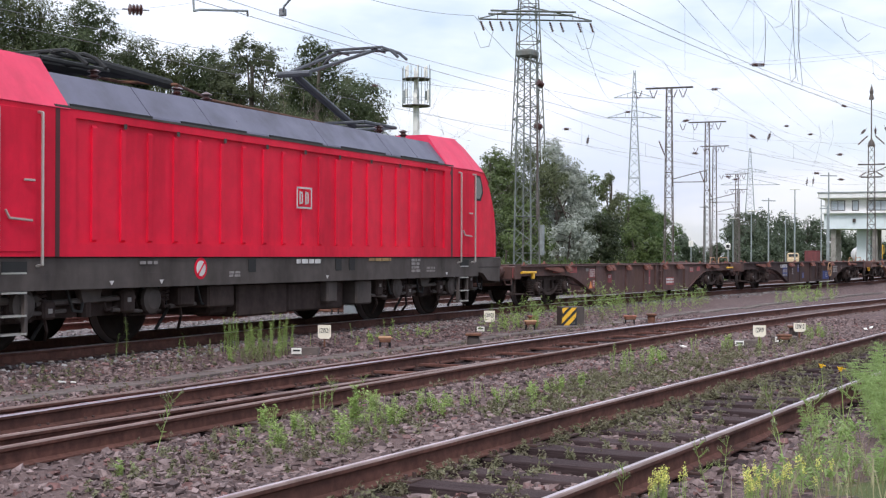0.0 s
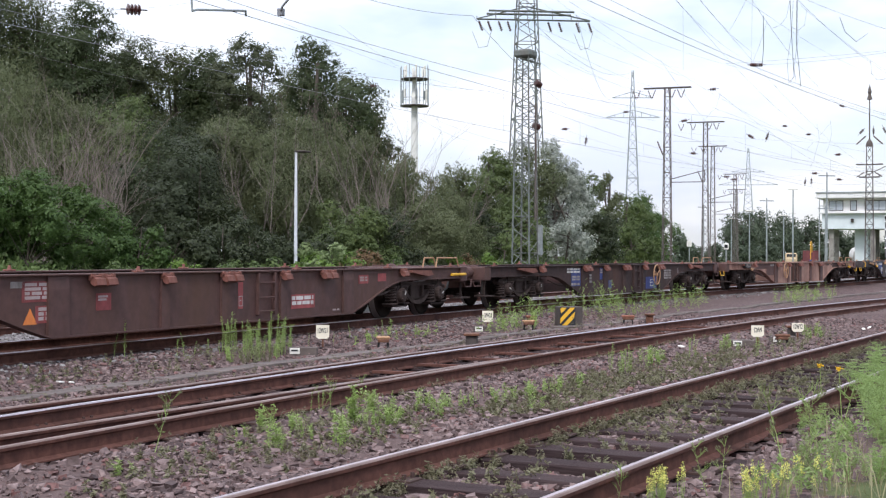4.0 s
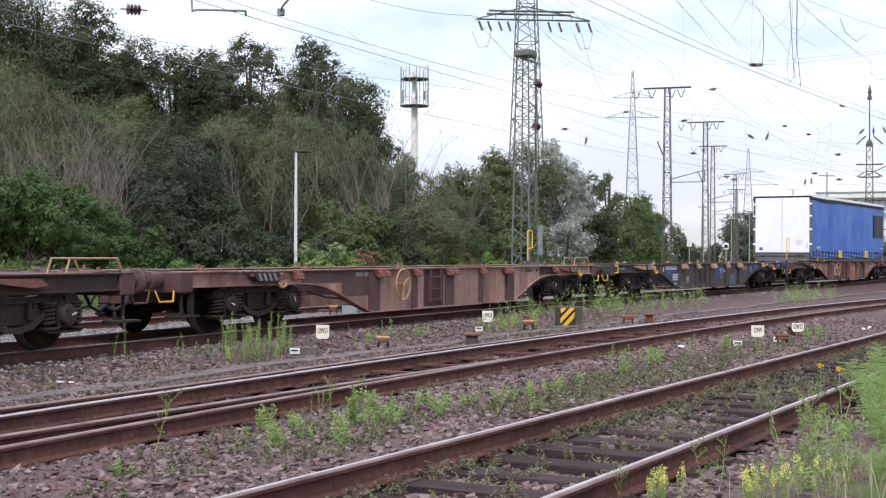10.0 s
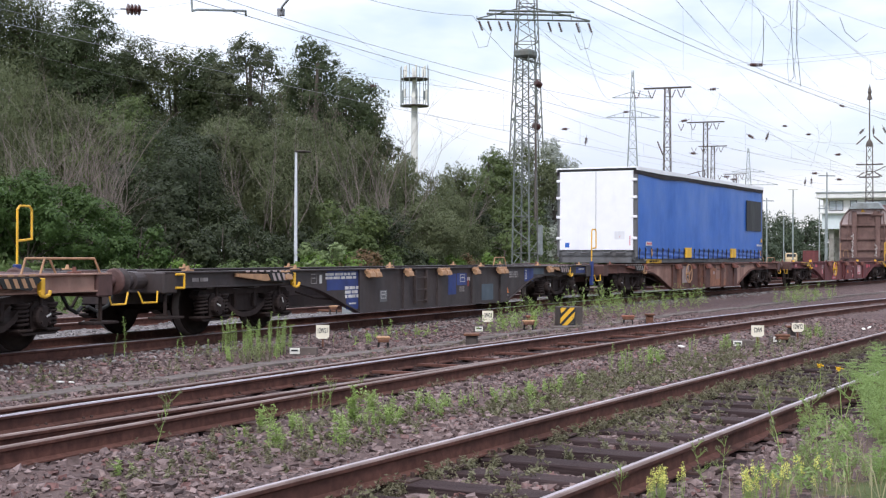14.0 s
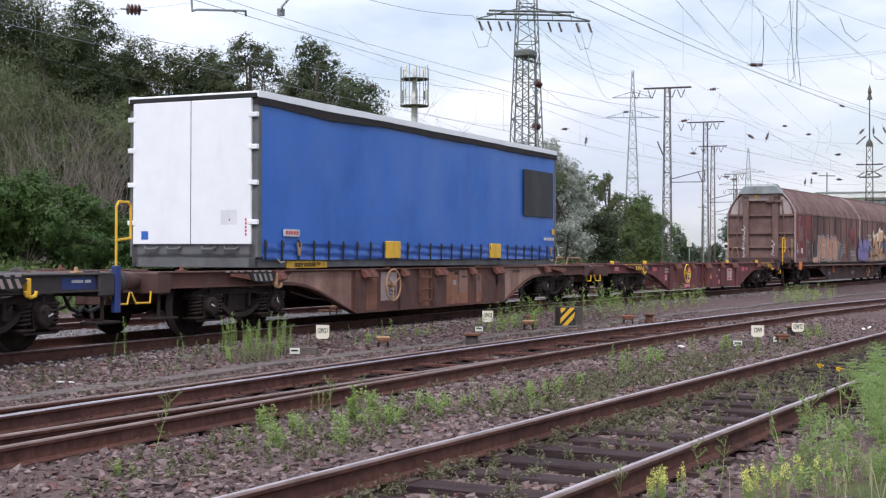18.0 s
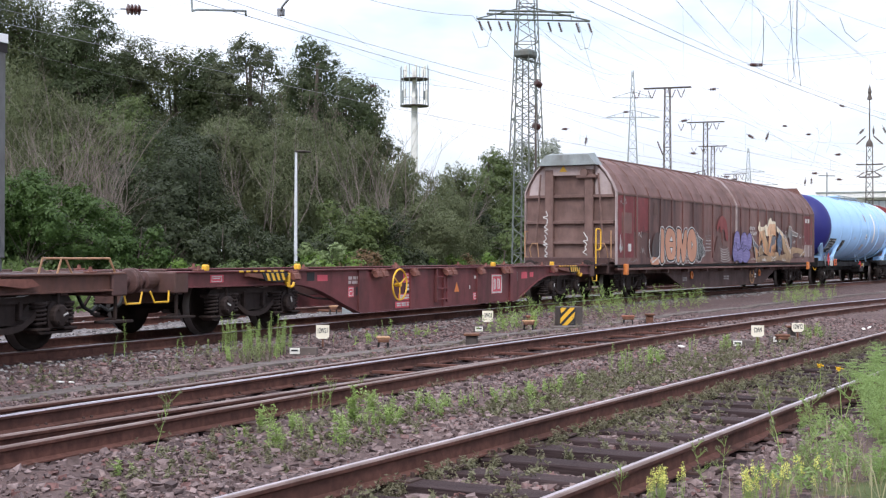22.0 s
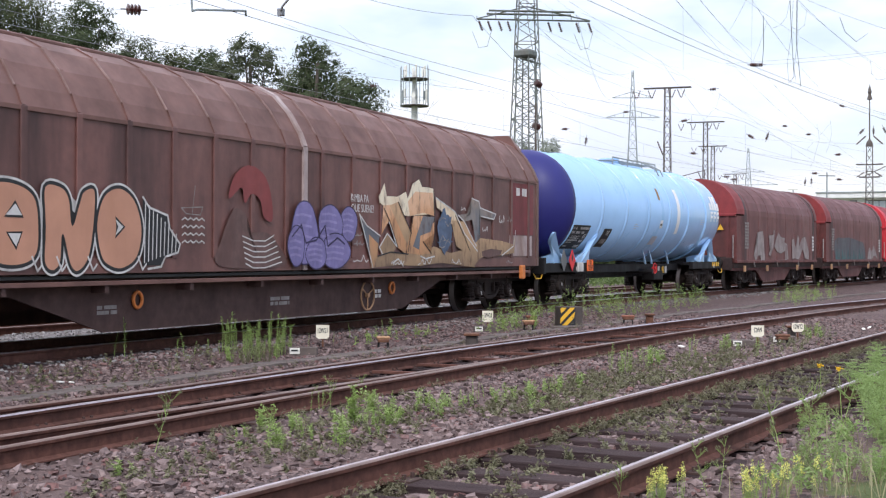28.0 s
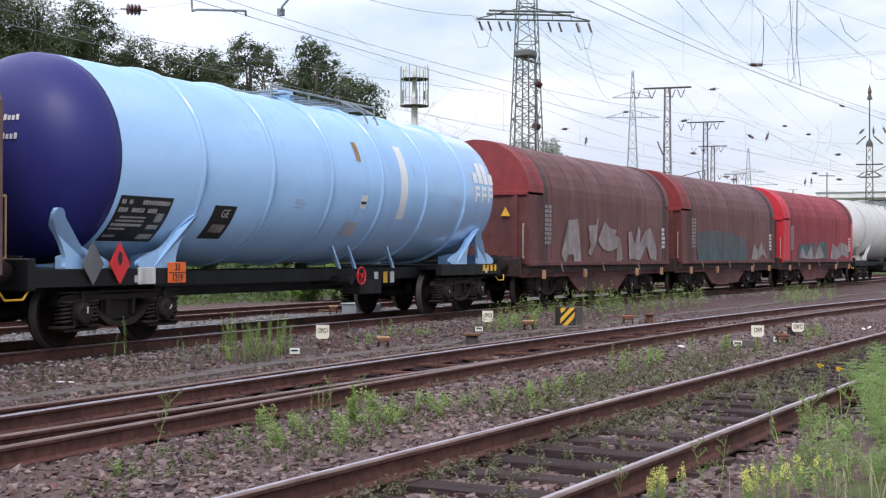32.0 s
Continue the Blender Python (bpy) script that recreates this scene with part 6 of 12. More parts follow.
        for k in (0.35, 0.8):
            bm = loop_rail([(-h - 0.03, sgn * k - 0.14, 1.38), (-h - 0.06, sgn * k - 0.1, 1.34), (-h - 0.06, sgn * k + 0.1, 1.34), (-h - 0.03, sgn * k + 0.14, 1.38)], 0.02)
            part("lock_lever", bm, M["frame_grey"], d)
    part("door_seal", box(B(), -h - 0.045, -h - 0.01, -0.006, 0.006, 1.42, 3.79), M["rubber"], v)
    part("rear_header", box(B(), -h - 0.04, -h + 0.02, -W, W, 3.79, 3.87, 0.01), M["rubber"], v)
    part("front_wall", box(B(), h - 0.03, h, -1.16, 1.16, 1.26, 3.79), M["door_white"], v)
    part("door_label", box(B(), -h - 0.053, -h - 0.05, -0.92, -0.6, 1.74, 1.98), M["door_patch"], v)
    part("door_mark", box(B(), -h - 0.054, -h - 0.05, -0.78, -0.76, 1.8, 1.84), M["pinkpatch"], v)
    part("door_mark", box(B(), -h - 0.054, -h - 0.05, 0.86, 1.0, 1.5, 1.64), M["curtain"], v)
    bm = B()
    for i in range(5):
        box(bm, -h - 0.054, -h - 0.05, -1.105, -1.075, 1.56 + i * 0.06, 1.6 + i * 0.06)
    part("maker_mark", bm, M["pinkpatch"], v, "small red maker's mark")
    y = -W - 0.014
    part("curtain_window", box(B(), 4.68, 6.64, -W - 0.02, -W, 2.2, 3.33, 0.004), M["mesh_dark"], v, "dark square patch in the curtain")
    for x in (-2.2, 2.85):
        part("strap_cover", box(B(), x - 0.28, x + 0.28, -W - 0.075, -W - 0.01, 1.19, 1.52, 0.012), M["yellow"], v, "yellow strap pocket")
    for x in (-5.65, 6.45):
        part("yellow_mark", prism(B(), [(x - 0.08, 1.46), (x + 0.08, 1.46), (x + 0.03, 1.24), (x - 0.03, 1.24)], -W - 0.05, -W - 0.035), M["buff"], v)
    pl = part("maker_plate", box(B(), -6.12, -5.62, y - 0.02, y, 1.56, 1.68, 0.002), M["paint_white"], v, "white maker's plate with red shapes")
    bm = B()
    for i in range(5):
        box(bm, -6.07 + i * 0.085, -6.01 + i * 0.085, y - 0.024, y - 0.02, 1.595, 1.65)
    part("plate_mark", bm, M["pinkpatch"], pl)
    yp = part("yellow_plate", box(B(), -5.95, -4.6, -1.252, -1.24, 1.03, 1.15), M["yellow"], v, "yellow notice plate")
    side_text("notice", "empty stackable 1+", 0.13, -5.27, 1.09, -1.256, M["black"], yp, 0.85)
    bars(v, 5.95, 6.65, 1.6, 1.7, y - 0.02, 1, M["paint_white"], 9)
    part("yellow_label", box(B(), 6.52, 6.7, y - 0.022, y - 0.018, 1.78, 1.92), M["yellow"], v)
    for x in (-6.3, 6.4):
        part("lashing_ring", loop_rail([(x, -1.27, 1.2), (x + 0.08, -1.3, 1.12), (x + 0.2, -1.3, 1.14)], 0.018), M["steel"], v)


build_swap_body()


# ---- sliding-wall van ----
HAB = [(-1.4, 1.0), (-1.4, 3.06), (-1.3, 3.3), (-1.1, 3.62), (-0.82, 3.92), (-0.5, 4.08), (0.5, 4.08), (0.82, 3.92), (1.1, 3.62), (1.3, 3.3), (1.4, 3.06), (1.4, 1.0)]


def arch(poly, x, w, grow=0.0, lo=None, hi=None):
    """A rib that follows the cross-section between heights lo and hi on the near side or all round."""
    bm = B()
    pts = [(y, z) for y, z in poly]
    for (y0, z0), (y1, z1) in zip(pts, pts[1:]):
        d = Vector((y1 - y0, z1 - z0)).normalized()
        nrm = Vector((-d.y, d.x)) * grow
        if nrm.dot(Vector((y0 + y1, (z0 + z1) / 2 - 2.4))) < 0:
            nrm = -nrm
        q = [(y0, z0), (y1, z1), (y1 + nrm.x, z1 + nrm.y), (y0 + nrm.x, z0 + nrm.y)]
        prism_x(bm, q, x - w / 2, x + w / 2)
    return bm


def build_van():
    v = thing("sliding_wall_van", "long brown sliding-wall van with graffiti along its side", "freight wagon", "freight train")
    L = 24.1
    h = L / 2
    STEPS.append((v, 146.95 + h, 8.6))
    buffers(v, h, 0.95, M["gear_dark"])
    for x in (-h + 2.75, h - 2.75):
        bogie(v, x, mat="gear_dark")
    a, b = -h + 0.95, h - 0.5
    xm = 12.36 - h
    for i, (p, q) in enumerate(((a, xm - 0.06), (xm + 0.06, b))):
        bm = B()
        prism_x(bm, HAB[1:-1] + [(1.4, 3.0), (-1.4, 3.0)], p, q)
        part("roof_section", bm, M["hab_roof"], v, "dusty brown curved roof")
        for sgn in (-1, 1):
            part("sliding_wall", box(B(), p, q, min(sgn * 1.4, sgn * 1.34), max(sgn * 1.4, sgn * 1.34), 1.08, 3.02), M["hab"], v, "brown corrugated sliding wall")
            part("wall_foot", box(B(), p, q, min(sgn * 1.42, sgn * 1.34), max(sgn * 1.42, sgn * 1.34), 1.0, 1.2), M["hab"], v)
        n = 11 if i == 0 else 10
        for k in range(n):
            x = p + (q - p) * (k + 0.5) / n
            part("wall_post", box(B(), x - 0.06, x + 0.06, -1.432, -1.4, 1.2, 3.06, 0.008), M["hab"], v)
            part("roof_rib", arch(HAB[1:6], x, 0.07, 0.022), M["hab_roof"], v)
            part("rib_scrape", arch(HAB[2:5], x - 0.05, 0.011, 0.026), M["hab_highlight"], v, "pale strip painted as the roof rib's highlight")
    # pale centre frame
    part("centre_frame", arch(HAB, xm, 0.13, 0.04), M["hab_pale"], v, "pale rubber seal between the wall halves")
    part("eave", box(B(), a, b, -1.425, -1.40, 3.0, 3.05), M["hab_roof"], v)
    # ridge rail
    part("ridge_rail", box(B(), a, b - 0.3, -0.45, 0.45, 4.08, 4.15, 0.02), M["hab_roof"], v)
    # end walls with their framing
    for sgn, x in ((-1, a), (1, b)):
        bm = B()
        prism_x(bm, [(y * 0.985, z if z > 1.2 else 1.05) for y, z in HAB], min(x, x + sgn * 0.06), max(x, x + sgn * 0.06))
        end = part("end_wall", bm, M["hab_end"], v, "bleached brown end wall")
        x1 = x + sgn * 0.06
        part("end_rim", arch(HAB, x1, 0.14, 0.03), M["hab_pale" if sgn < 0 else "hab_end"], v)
        for z in (1.12, 1.62, 2.2, 2.95):
            part("end_beam", box(B(), min(x1, x1 + sgn * 0.1), max(x1, x1 + sgn * 0.1), -1.36, 1.36, z - 0.04, z + 0.05, 0.01), M["hab_end"], v)
        for y in (-0.62, 0.62):
            part("end_post", box(B(), min(x1, x1 + sgn * 0.14), max(x1, x1 + sgn * 0.14), y - 0.13, y + 0.13, 1.05, 3.72, 0.012), M["hab_end"], v)
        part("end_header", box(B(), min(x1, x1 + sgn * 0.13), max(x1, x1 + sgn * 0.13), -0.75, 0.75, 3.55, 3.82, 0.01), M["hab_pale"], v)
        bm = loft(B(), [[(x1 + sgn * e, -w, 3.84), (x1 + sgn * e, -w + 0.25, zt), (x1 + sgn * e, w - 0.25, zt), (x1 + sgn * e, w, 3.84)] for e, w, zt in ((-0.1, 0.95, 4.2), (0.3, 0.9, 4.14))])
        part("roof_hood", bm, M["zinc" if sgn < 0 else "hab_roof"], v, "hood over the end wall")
        for s2 in (-1, 1):
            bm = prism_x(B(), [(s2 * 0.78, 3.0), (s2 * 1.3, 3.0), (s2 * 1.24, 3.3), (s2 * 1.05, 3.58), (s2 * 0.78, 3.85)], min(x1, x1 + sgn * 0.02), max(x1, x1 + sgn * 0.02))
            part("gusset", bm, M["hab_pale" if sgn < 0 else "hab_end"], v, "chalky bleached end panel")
            part("brace", loop_rail([(x1 + sgn * 0.1, s2 * 0.9, 3.6), (x1 + sgn * 0.1, s2 * 1.05, 1.5)], 0.03), M["hab_end"], v)
            part("end_grab", loop_rail([(x1 + sgn * 0.1, s2 * 1.3, 1.2), (x1 + sgn * 0.22, s2 * 1.34, 1.2), (x1 + sgn * 0.22, s2 * 1.34, 1.95), (x1 + sgn * 0.1, s2 * 1.3, 1.95)], 0.018), M["buff"], v)
            part("end_grab", loop_rail([(x1 + sgn * 0.1, s2 * 0.95, 1.15), (x1 + sgn * 0.2, s2 * 0.95, 1.6), (x1 + sgn * 0.2, s2 * 1.12, 1.6), (x1 + sgn * 0.2, s2 * 1.2, 1.45), (x1 + sgn * 0.1, s2 * 1.2, 1.2)], 0.016), M["buff"], v)
        bm = B()
        tube(bm, (x1 + sgn * 0.1, -0.5, 3.62), (x1 + sgn * 0.22, -0.5, 3.62), 0.12, seg=12)
        box(bm, min(x1, x1 + sgn * 0.2), max(x1, x1 + sgn * 0.2), -0.85, -0.25, 3.46, 3.56, 0.02)
        part("lock_gear", bm, M["hab_end"], v)
        part("warning_triangle", prism_x(B(), [(0.05, 3.66), (0.29, 3.66), (0.17, 3.84)], min(x1 + sgn * 0.13, x1 + sgn * 0.136), max(x1 + sgn * 0.13, x1 + sgn * 0.136)), M["yellow"], v)
    # underframe
    e = h - 0.62
    for sgn in (-1, 1):
        bm = B()
        prism(bm, [(-e, 0.98), (e, 0.98), (e, 0.72), (6.4, 0.72), (4.6, 0.2), (-4.6, 0.2), (-6.4, 0.72), (-e, 0.72)], sgn * 1.16, sgn * 1.12)
        part("side_sill", bm, M["hab_under"], v)
        part("running_rail", box(B(), -e + 0.4, e - 0.3, min(sgn * 1.42, sgn * 1.3), max(sgn * 1.42, sgn * 1.3), 0.84, 0.9, 0.005), M["hab_roof"], v)
        part("running_rail", box(B(), -e + 0.4, e - 0.3, min(sgn * 1.4, sgn * 1.3), max(sgn * 1.4, sgn * 1.3), 0.93, 0.975, 0.005), M["rubber"], v)
        for k in range(12):
            x = -e + 0.8 + k * (2 * e - 1.6) / 11
            part("bracket", box(B(), x - 0.04, x + 0.04, min(sgn * 1.4, sgn * 1.16), max(sgn * 1.4, sgn * 1.16), 0.74, 0.84), M["hab_under"], v)
    part("floor", box(B(), -e, e, -1.3, 1.3, 0.95, 1.03), M["hab_under"], v)
    part("centre_sill", box(B(), -e, e, -0.3, 0.3, 0.5, 0.95), M["hab_under"], v)
    for sgn in (-1, 1):
        part("buffer_beam", box(B(), sgn * e - 0.06, sgn * e + 0.06, -1.3, 1.3, 0.74, 1.2, 0.02), M["hab_under"], v)
        part("rope_hook", box(B(), sgn * (h - 1.55) - 0.1, sgn * (h - 1.55) + 0.1, -1.5, -1.4, 0.7, 1.02, 0.02), M["orange"], v, "orange rope hook")
    hw = part("hand_wheel", hand_wheel_bm(0.27), M["buff"], v, "brown brake hand wheel")
    hw.matrix_basis = Matrix.Translation((3.04, -1.2, 0.5))
    for x in (-3.9, 4.08):
        part("lashing_eye", loop_rail([(x + 0.1 * math.cos(t), -1.19, 0.62 + 0.11 * math.sin(t)) for t in np.linspace(0, 6.283, 13)], 0.025), M["orange"], v, "orange lashing eye")
    bars(v, -4.75, -4.3, 0.42, 0.56, -1.164, 2, M["paint_pale"], 1)
    bars(v, -0.35, 0.25, 0.4, 0.56, -1.164, 2, M["paint_pale"], 2)
    bars(v, 3.35, 3.65, 0.42, 0.6, -1.164, 2, M["paint_white"], 3)
    # patched panels near the front, data plates
    y = -1.404
    for x0, x1, z0, z1, mt in ((-11.0, -9.8, 1.06, 2.98, "hab_red"), (-9.72, -8.6, 1.95, 2.98, "hab_red"), (-10.75, -9.95, 1.9, 2.5, "hab"), (9.88, 11.35, 1.74, 2.95, "hab_red"), (9.76, 11.25, 1.24, 1.72, "hab_pale"), (10.2, 10.42, 2.66, 2.84, "paint_white"), (10.58, 10.88, 2.66, 2.84, "paint_white"), (-10.24, -10.0, 1.38, 1.6, "paint_white"), (-10.95, -10.6, 1.42, 1.53, "paint_pale"), (-8.1, -7.75, 2.5, 2.86, "hab_end")):
        panel_part("painted_patch", v, x0, x1, z0, z1, y, M[mt])
        y -= 0.0008
    graffiti(v, a)
    part("tall_handrail", loop_rail([(-11.9, -1.1, 0.9), (-11.9, -1.1, 1.95), (-11.85, -1.1, 2.0), (-11.6, -1.1, 2.0), (-11.55, -1.1, 1.95), (-11.55, -1.1, 1.5), (-11.6, -1.1, 1.42), (-11.9, -1.1, 1.42)], 0.022), M["yellow"], v, "yellow tubular hand hold on the end platform")
    part("end_platform", box(B(), -11.95, -11.1, -1.3, 1.3, 0.98, 1.03), M["hab_under"], v)


def blob(bm, cx, cz, rx, rz, y, n=18, rag=0.08, seed=0):
    rng = random.Random(seed)
    prism(bm, [(cx + rx * (1 + rng.uniform(-rag, rag)) * math.cos(2 * math.pi * i / n), cz + rz * (1 + rng.uniform(-rag, rag)) * math.sin(2 * math.pi * i / n)) for i in range(n)], y - 0.003, y)
    return bm


def scrawl(parent, x, z, w, hgt, y, material, seed, n=9, r=0.012, name="tag"):
    """A quick sprayed squiggle."""
    rng = random.Random(seed)
    pts = [(x + w * (i / n) + rng.uniform(-0.04, 0.04), y - 0.004, z + hgt * rng.uniform(0, 1) * (0.3 + 0.7 * (i % 2))) for i in range(n + 1)]
    bm = B()
    for p, q in zip(pts, pts[1:]):
        d = Vector((q[0] - p[0], 0, q[2] - p[2]))
        t = Vector((-d.z, 0, d.x)).normalized() * r
        vs = [bm.verts.new(Vector(p) - t), bm.verts.new(Vector(q) - t), bm.verts.new(Vector(q) + t), bm.verts.new(Vector(p) + t)]
        bm.faces.new(vs)
    return part(name, bm, material, parent, "thin sprayed tag")


def soft_poly(pts, n=5):
    """Rounds a closed outline off."""
    out = []
    m = len(pts)
    for i in range(m):
        p0, p1, p2, p3 = (Vector(pts[(i + k - 1) % m]) for k in range(4))
        for k in range(n):
            t = k / n
            out.append(tuple(0.5 * ((2 * p1) + (p2 - p0) * t + (2 * p0 - 5 * p1 + 4 * p2 - p3) * t * t + (3 * p1 - p0 - 3 * p2 + p3) * t ** 3)))
    return out


def grown(poly, d):
    """The outline moved outwards by d."""
    m = len(poly)
    area = sum(poly[i][0] * poly[(i + 1) % m][1] - poly[(i + 1) % m][0] * poly[i][1] for i in range(m))
    sg = 1 if area > 0 else -1
    out = []
    for i in range(m):
        t = (Vector(poly[(i + 1) % m]) - Vector(poly[i - 1])).normalized()
        out.append((poly[i][0] + sg * t.y * d, poly[i][1] - sg * t.x * d))
    return out


def flat_poly(poly, y):
    """A thin painted patch of any outline, in the plane y."""
    bm = B()
    f = bm.faces.new([bm.verts.new((x, y, z)) for x, z in poly])
    if f.normal.y > 0 or sum(poly[i][0] * poly[(i + 1) % len(poly)][1] - poly[(i + 1) % len(poly)][0] * poly[i][1] for i in range(len(poly))) < 0:
        f.normal_flip()
    bmesh.ops.triangulate(bm, faces=[f])
    return bm


def ribbon(v, pts, y, r, mt, name="sprayed_line"):
    """A sprayed line through the points."""
    bm = B()
    for p, q in zip(pts, pts[1:]):
        d = Vector((q[0] - p[0], 0, q[1] - p[1]))
        e = d.normalized() * r * 0.6
        t = Vector((-d.z, 0, d.x)).normalized() * r
        P, Q = Vector((p[0], y, p[1])) - e, Vector((q[0], y, q[1])) + e
        bm.faces.new([bm.verts.new(c) for c in (P - t, Q - t, Q + t, P + t)])
    return part(name, bm, M[mt], v)


def graffiti(v, a):
    """Sprayed pieces on the near wall, layer on layer, each a millimetre proud of the last."""
    y = -1.434
    # fat bubble letters: pale outline, dark body line, peach fill
    letters = [
        [(-7.56, 2.06), (-7.3, 2.04), (-7.27, 1.6), (-7.26, 1.15), (-7.45, 1.02), (-7.6, 1.15), (-7.55, 1.6)],
        [(-7.1, 1.35), (-7.18, 1.75), (-7.0, 2.08), (-6.6, 2.1), (-6.28, 1.95), (-6.2, 1.6), (-6.24, 1.25), (-6.5, 1.12), (-6.9, 1.14)],
        [(-6.1, 2.08), (-5.8, 2.1), (-5.64, 1.95), (-5.58, 1.62), (-5.45, 1.9), (-5.36, 2.06), (-5.14, 2.08), (-5.16, 1.6), (-5.26, 1.2), (-5.46, 1.03), (-5.62, 1.12), (-5.76, 1.5), (-5.8, 1.15), (-5.95, 1.04), (-6.1, 1.16), (-6.08, 1.6)],
        [(-5.02, 1.25), (-5.1, 1.65), (-4.95, 2.02), (-4.62, 2.14), (-4.3, 1.98), (-4.14, 1.6), (-4.24, 1.22), (-4.55, 1.06), (-4.85, 1.1)],
    ]
    for n, poly in enumerate(letters):
        sp = soft_poly(poly)
        for d, mt, dy in ((0.065, "paint_white", 0.0), (0.035, "black", 0.001), (-0.012, "peach", 0.002)):
            part("sprayed_letter", flat_poly(grown(sp, d), y - dy - 0.0004 * n), M[mt], v)
    for poly in ([(-6.78, 1.72), (-6.62, 1.86), (-6.5, 1.72)], [(-6.74, 1.5), (-6.52, 1.5), (-6.6, 1.34)], [(-4.72, 1.72), (-4.55, 1.62), (-4.72, 1.5), (-4.66, 1.62)]):
        part("sprayed_counter", flat_poly(grown(poly, 0.04), y - 0.006), M["black"], v)
        part("sprayed_counter", flat_poly(poly, y - 0.0065), M["paint_white"], v)
    # drips and tails under the letters
    for x in (-8.2, -7.7, -7.2, -6.2, -5.75, -5.15, -4.1):
        ribbon(v, [(x - 0.12, 1.22), (x - 0.02, 1.04), (x + 0.06, 1.12)], y - 0.003, 0.014, "paint_white")
    ribbon(v, [(-7.6, 2.1), (-7.7, 1.7), (-7.68, 1.25), (-7.95, 1.15), (-8.3, 1.05), (-8.45, 1.25), (-8.6, 1.5), (-8.55, 1.75)], y - 0.003, 0.02, "paint_white")
    part("sprayed_shadow", flat_poly(soft_poly([(-8.35, 1.3), (-8.2, 1.8), (-7.75, 1.95), (-7.72, 1.2), (-8.0, 1.12)]), y - 0.0005), M["spray_smear"], v)
    part("sprayed_shadow", flat_poly(soft_poly([(-8.5, 1.12), (-8.2, 1.22), (-7.7, 1.15), (-7.75, 1.0), (-8.3, 0.99)]), y - 0.001), M["peach"], v)
    # ribbed horn that ends the word
    part("sprayed_horn", flat_poly([(-4.12, 1.1), (-4.12, 2.02), (-3.98, 1.9), (-3.55, 1.8), (-3.5, 1.62), (-3.25, 1.4), (-3.3, 1.28), (-3.6, 1.22), (-3.7, 1.1)], y - 0.0003), M["black"], v)
    for i in range(9):
        x = -4.08 + i * 0.09
        ribbon(v, [(x, 1.14 + 0.02 * i), (x + 0.02, 1.98 - 0.055 * i)], y - 0.002, 0.011, "paint_white")
    ribbon(v, [(-4.12, 2.04), (-3.98, 1.9), (-3.55, 1.8), (-3.5, 1.62), (-3.25, 1.4), (-3.3, 1.28), (-3.6, 1.22), (-3.7, 1.08), (-4.0, 1.05)], y - 0.002, 0.016, "paint_white")
    # little boat over wave lines
    for k in range(4):
        ribbon(v, [(-3.2 + 0.07 * i, 1.42 + 0.11 * k + 0.035 * (i % 2)) for i in range(9)], y, 0.01, "paint_white")
    ribbon(v, [(-3.22, 1.92), (-3.1, 1.84), (-2.75, 1.83), (-2.68, 1.95), (-3.22, 1.92)], y, 0.008, "paint_pale")
    ribbon(v, [(-2.95, 1.85), (-2.88, 2.25)], y, 0.006, "paint_pale")
    # faded red round shape above a dull body with hoops
    part("sprayed_shape", flat_poly(soft_poly([(-2.0, 2.1), (-1.85, 2.45), (-1.45, 2.64), (-1.0, 2.52), (-0.78, 2.2), (-0.74, 1.8), (-1.0, 1.85), (-1.1, 2.1), (-1.35, 2.2), (-1.55, 2.05), (-1.65, 2.28)]), y), M["spray_red"], v, "faded red curved shape")
    part("sprayed_shape", flat_poly(soft_poly([(-2.24, 1.08), (-2.18, 1.5), (-1.85, 1.95), (-1.5, 1.85), (-1.45, 1.6), (-0.9, 1.6), (-0.55, 1.4), (-0.38, 1.08)]), y - 0.0006), M["spray_dull"], v)
    for k in range(6):
        z = 1.52 - 0.085 * k
        ribbon(v, [(-1.62 + 0.02 * k, z + 0.02), (-1.3, z - 0.05), (-0.95, z - 0.05), (-0.7 + 0.05 * k, z + 0.04)], y - 0.0012, 0.01, "paint_white")
    # lilac bubbles over the centre seal
    for i, (cx, cz, rx, rz) in enumerate(((1.78, 1.8, 0.3, 0.3), (1.1, 1.74, 0.42, 0.37), (1.3, 1.32, 0.5, 0.3), (0.22, 1.62, 0.44, 0.52), (0.62, 1.28, 0.34, 0.26), (-0.05, 1.4, 0.26, 0.33))):
        ell = [(cx + rx * math.cos(t) * (1 + 0.08 * math.sin(3 * t + i)), cz + rz * math.sin(t)) for t in np.linspace(0, 2 * math.pi, 26, endpoint=False)]
        part("sprayed_bubble", flat_poly(grown(ell, 0.022), y - 0.04 - 0.001 * i), M["sprayindigo"], v)
        part("sprayed_bubble", flat_poly(ell, y - 0.0405 - 0.001 * i), M["lilac"], v)
        for k in range(4):
            z = cz + rz * (0.55 - 0.34 * k)
            w = rx * math.sqrt(max(0.05, 1 - ((z - cz) / rz) ** 2)) * 0.8
            ribbon(v, [(cx - w, z), (cx - w * 0.2, z + 0.02), (cx + w * 0.7, z - 0.01)], y - 0.041 - 0.001 * i, 0.02, "lilac_pale")
    ribbon(v, [(-0.2, 1.55), (0.1, 1.75), (0.25, 1.45), (0.6, 1.5), (0.9, 1.75), (1.0, 1.4), (1.35, 1.55), (1.6, 1.45)], y - 0.048, 0.016, "sprayindigo")
    # sharp ochre and blue piece with a flaming crest
    laid = []

    def shard(mt, poly):
        i = len(laid)
        laid.append(mt)
        part("sprayed_shard", flat_poly(poly, y - 0.002 - 0.0006 * i), M[mt], v)

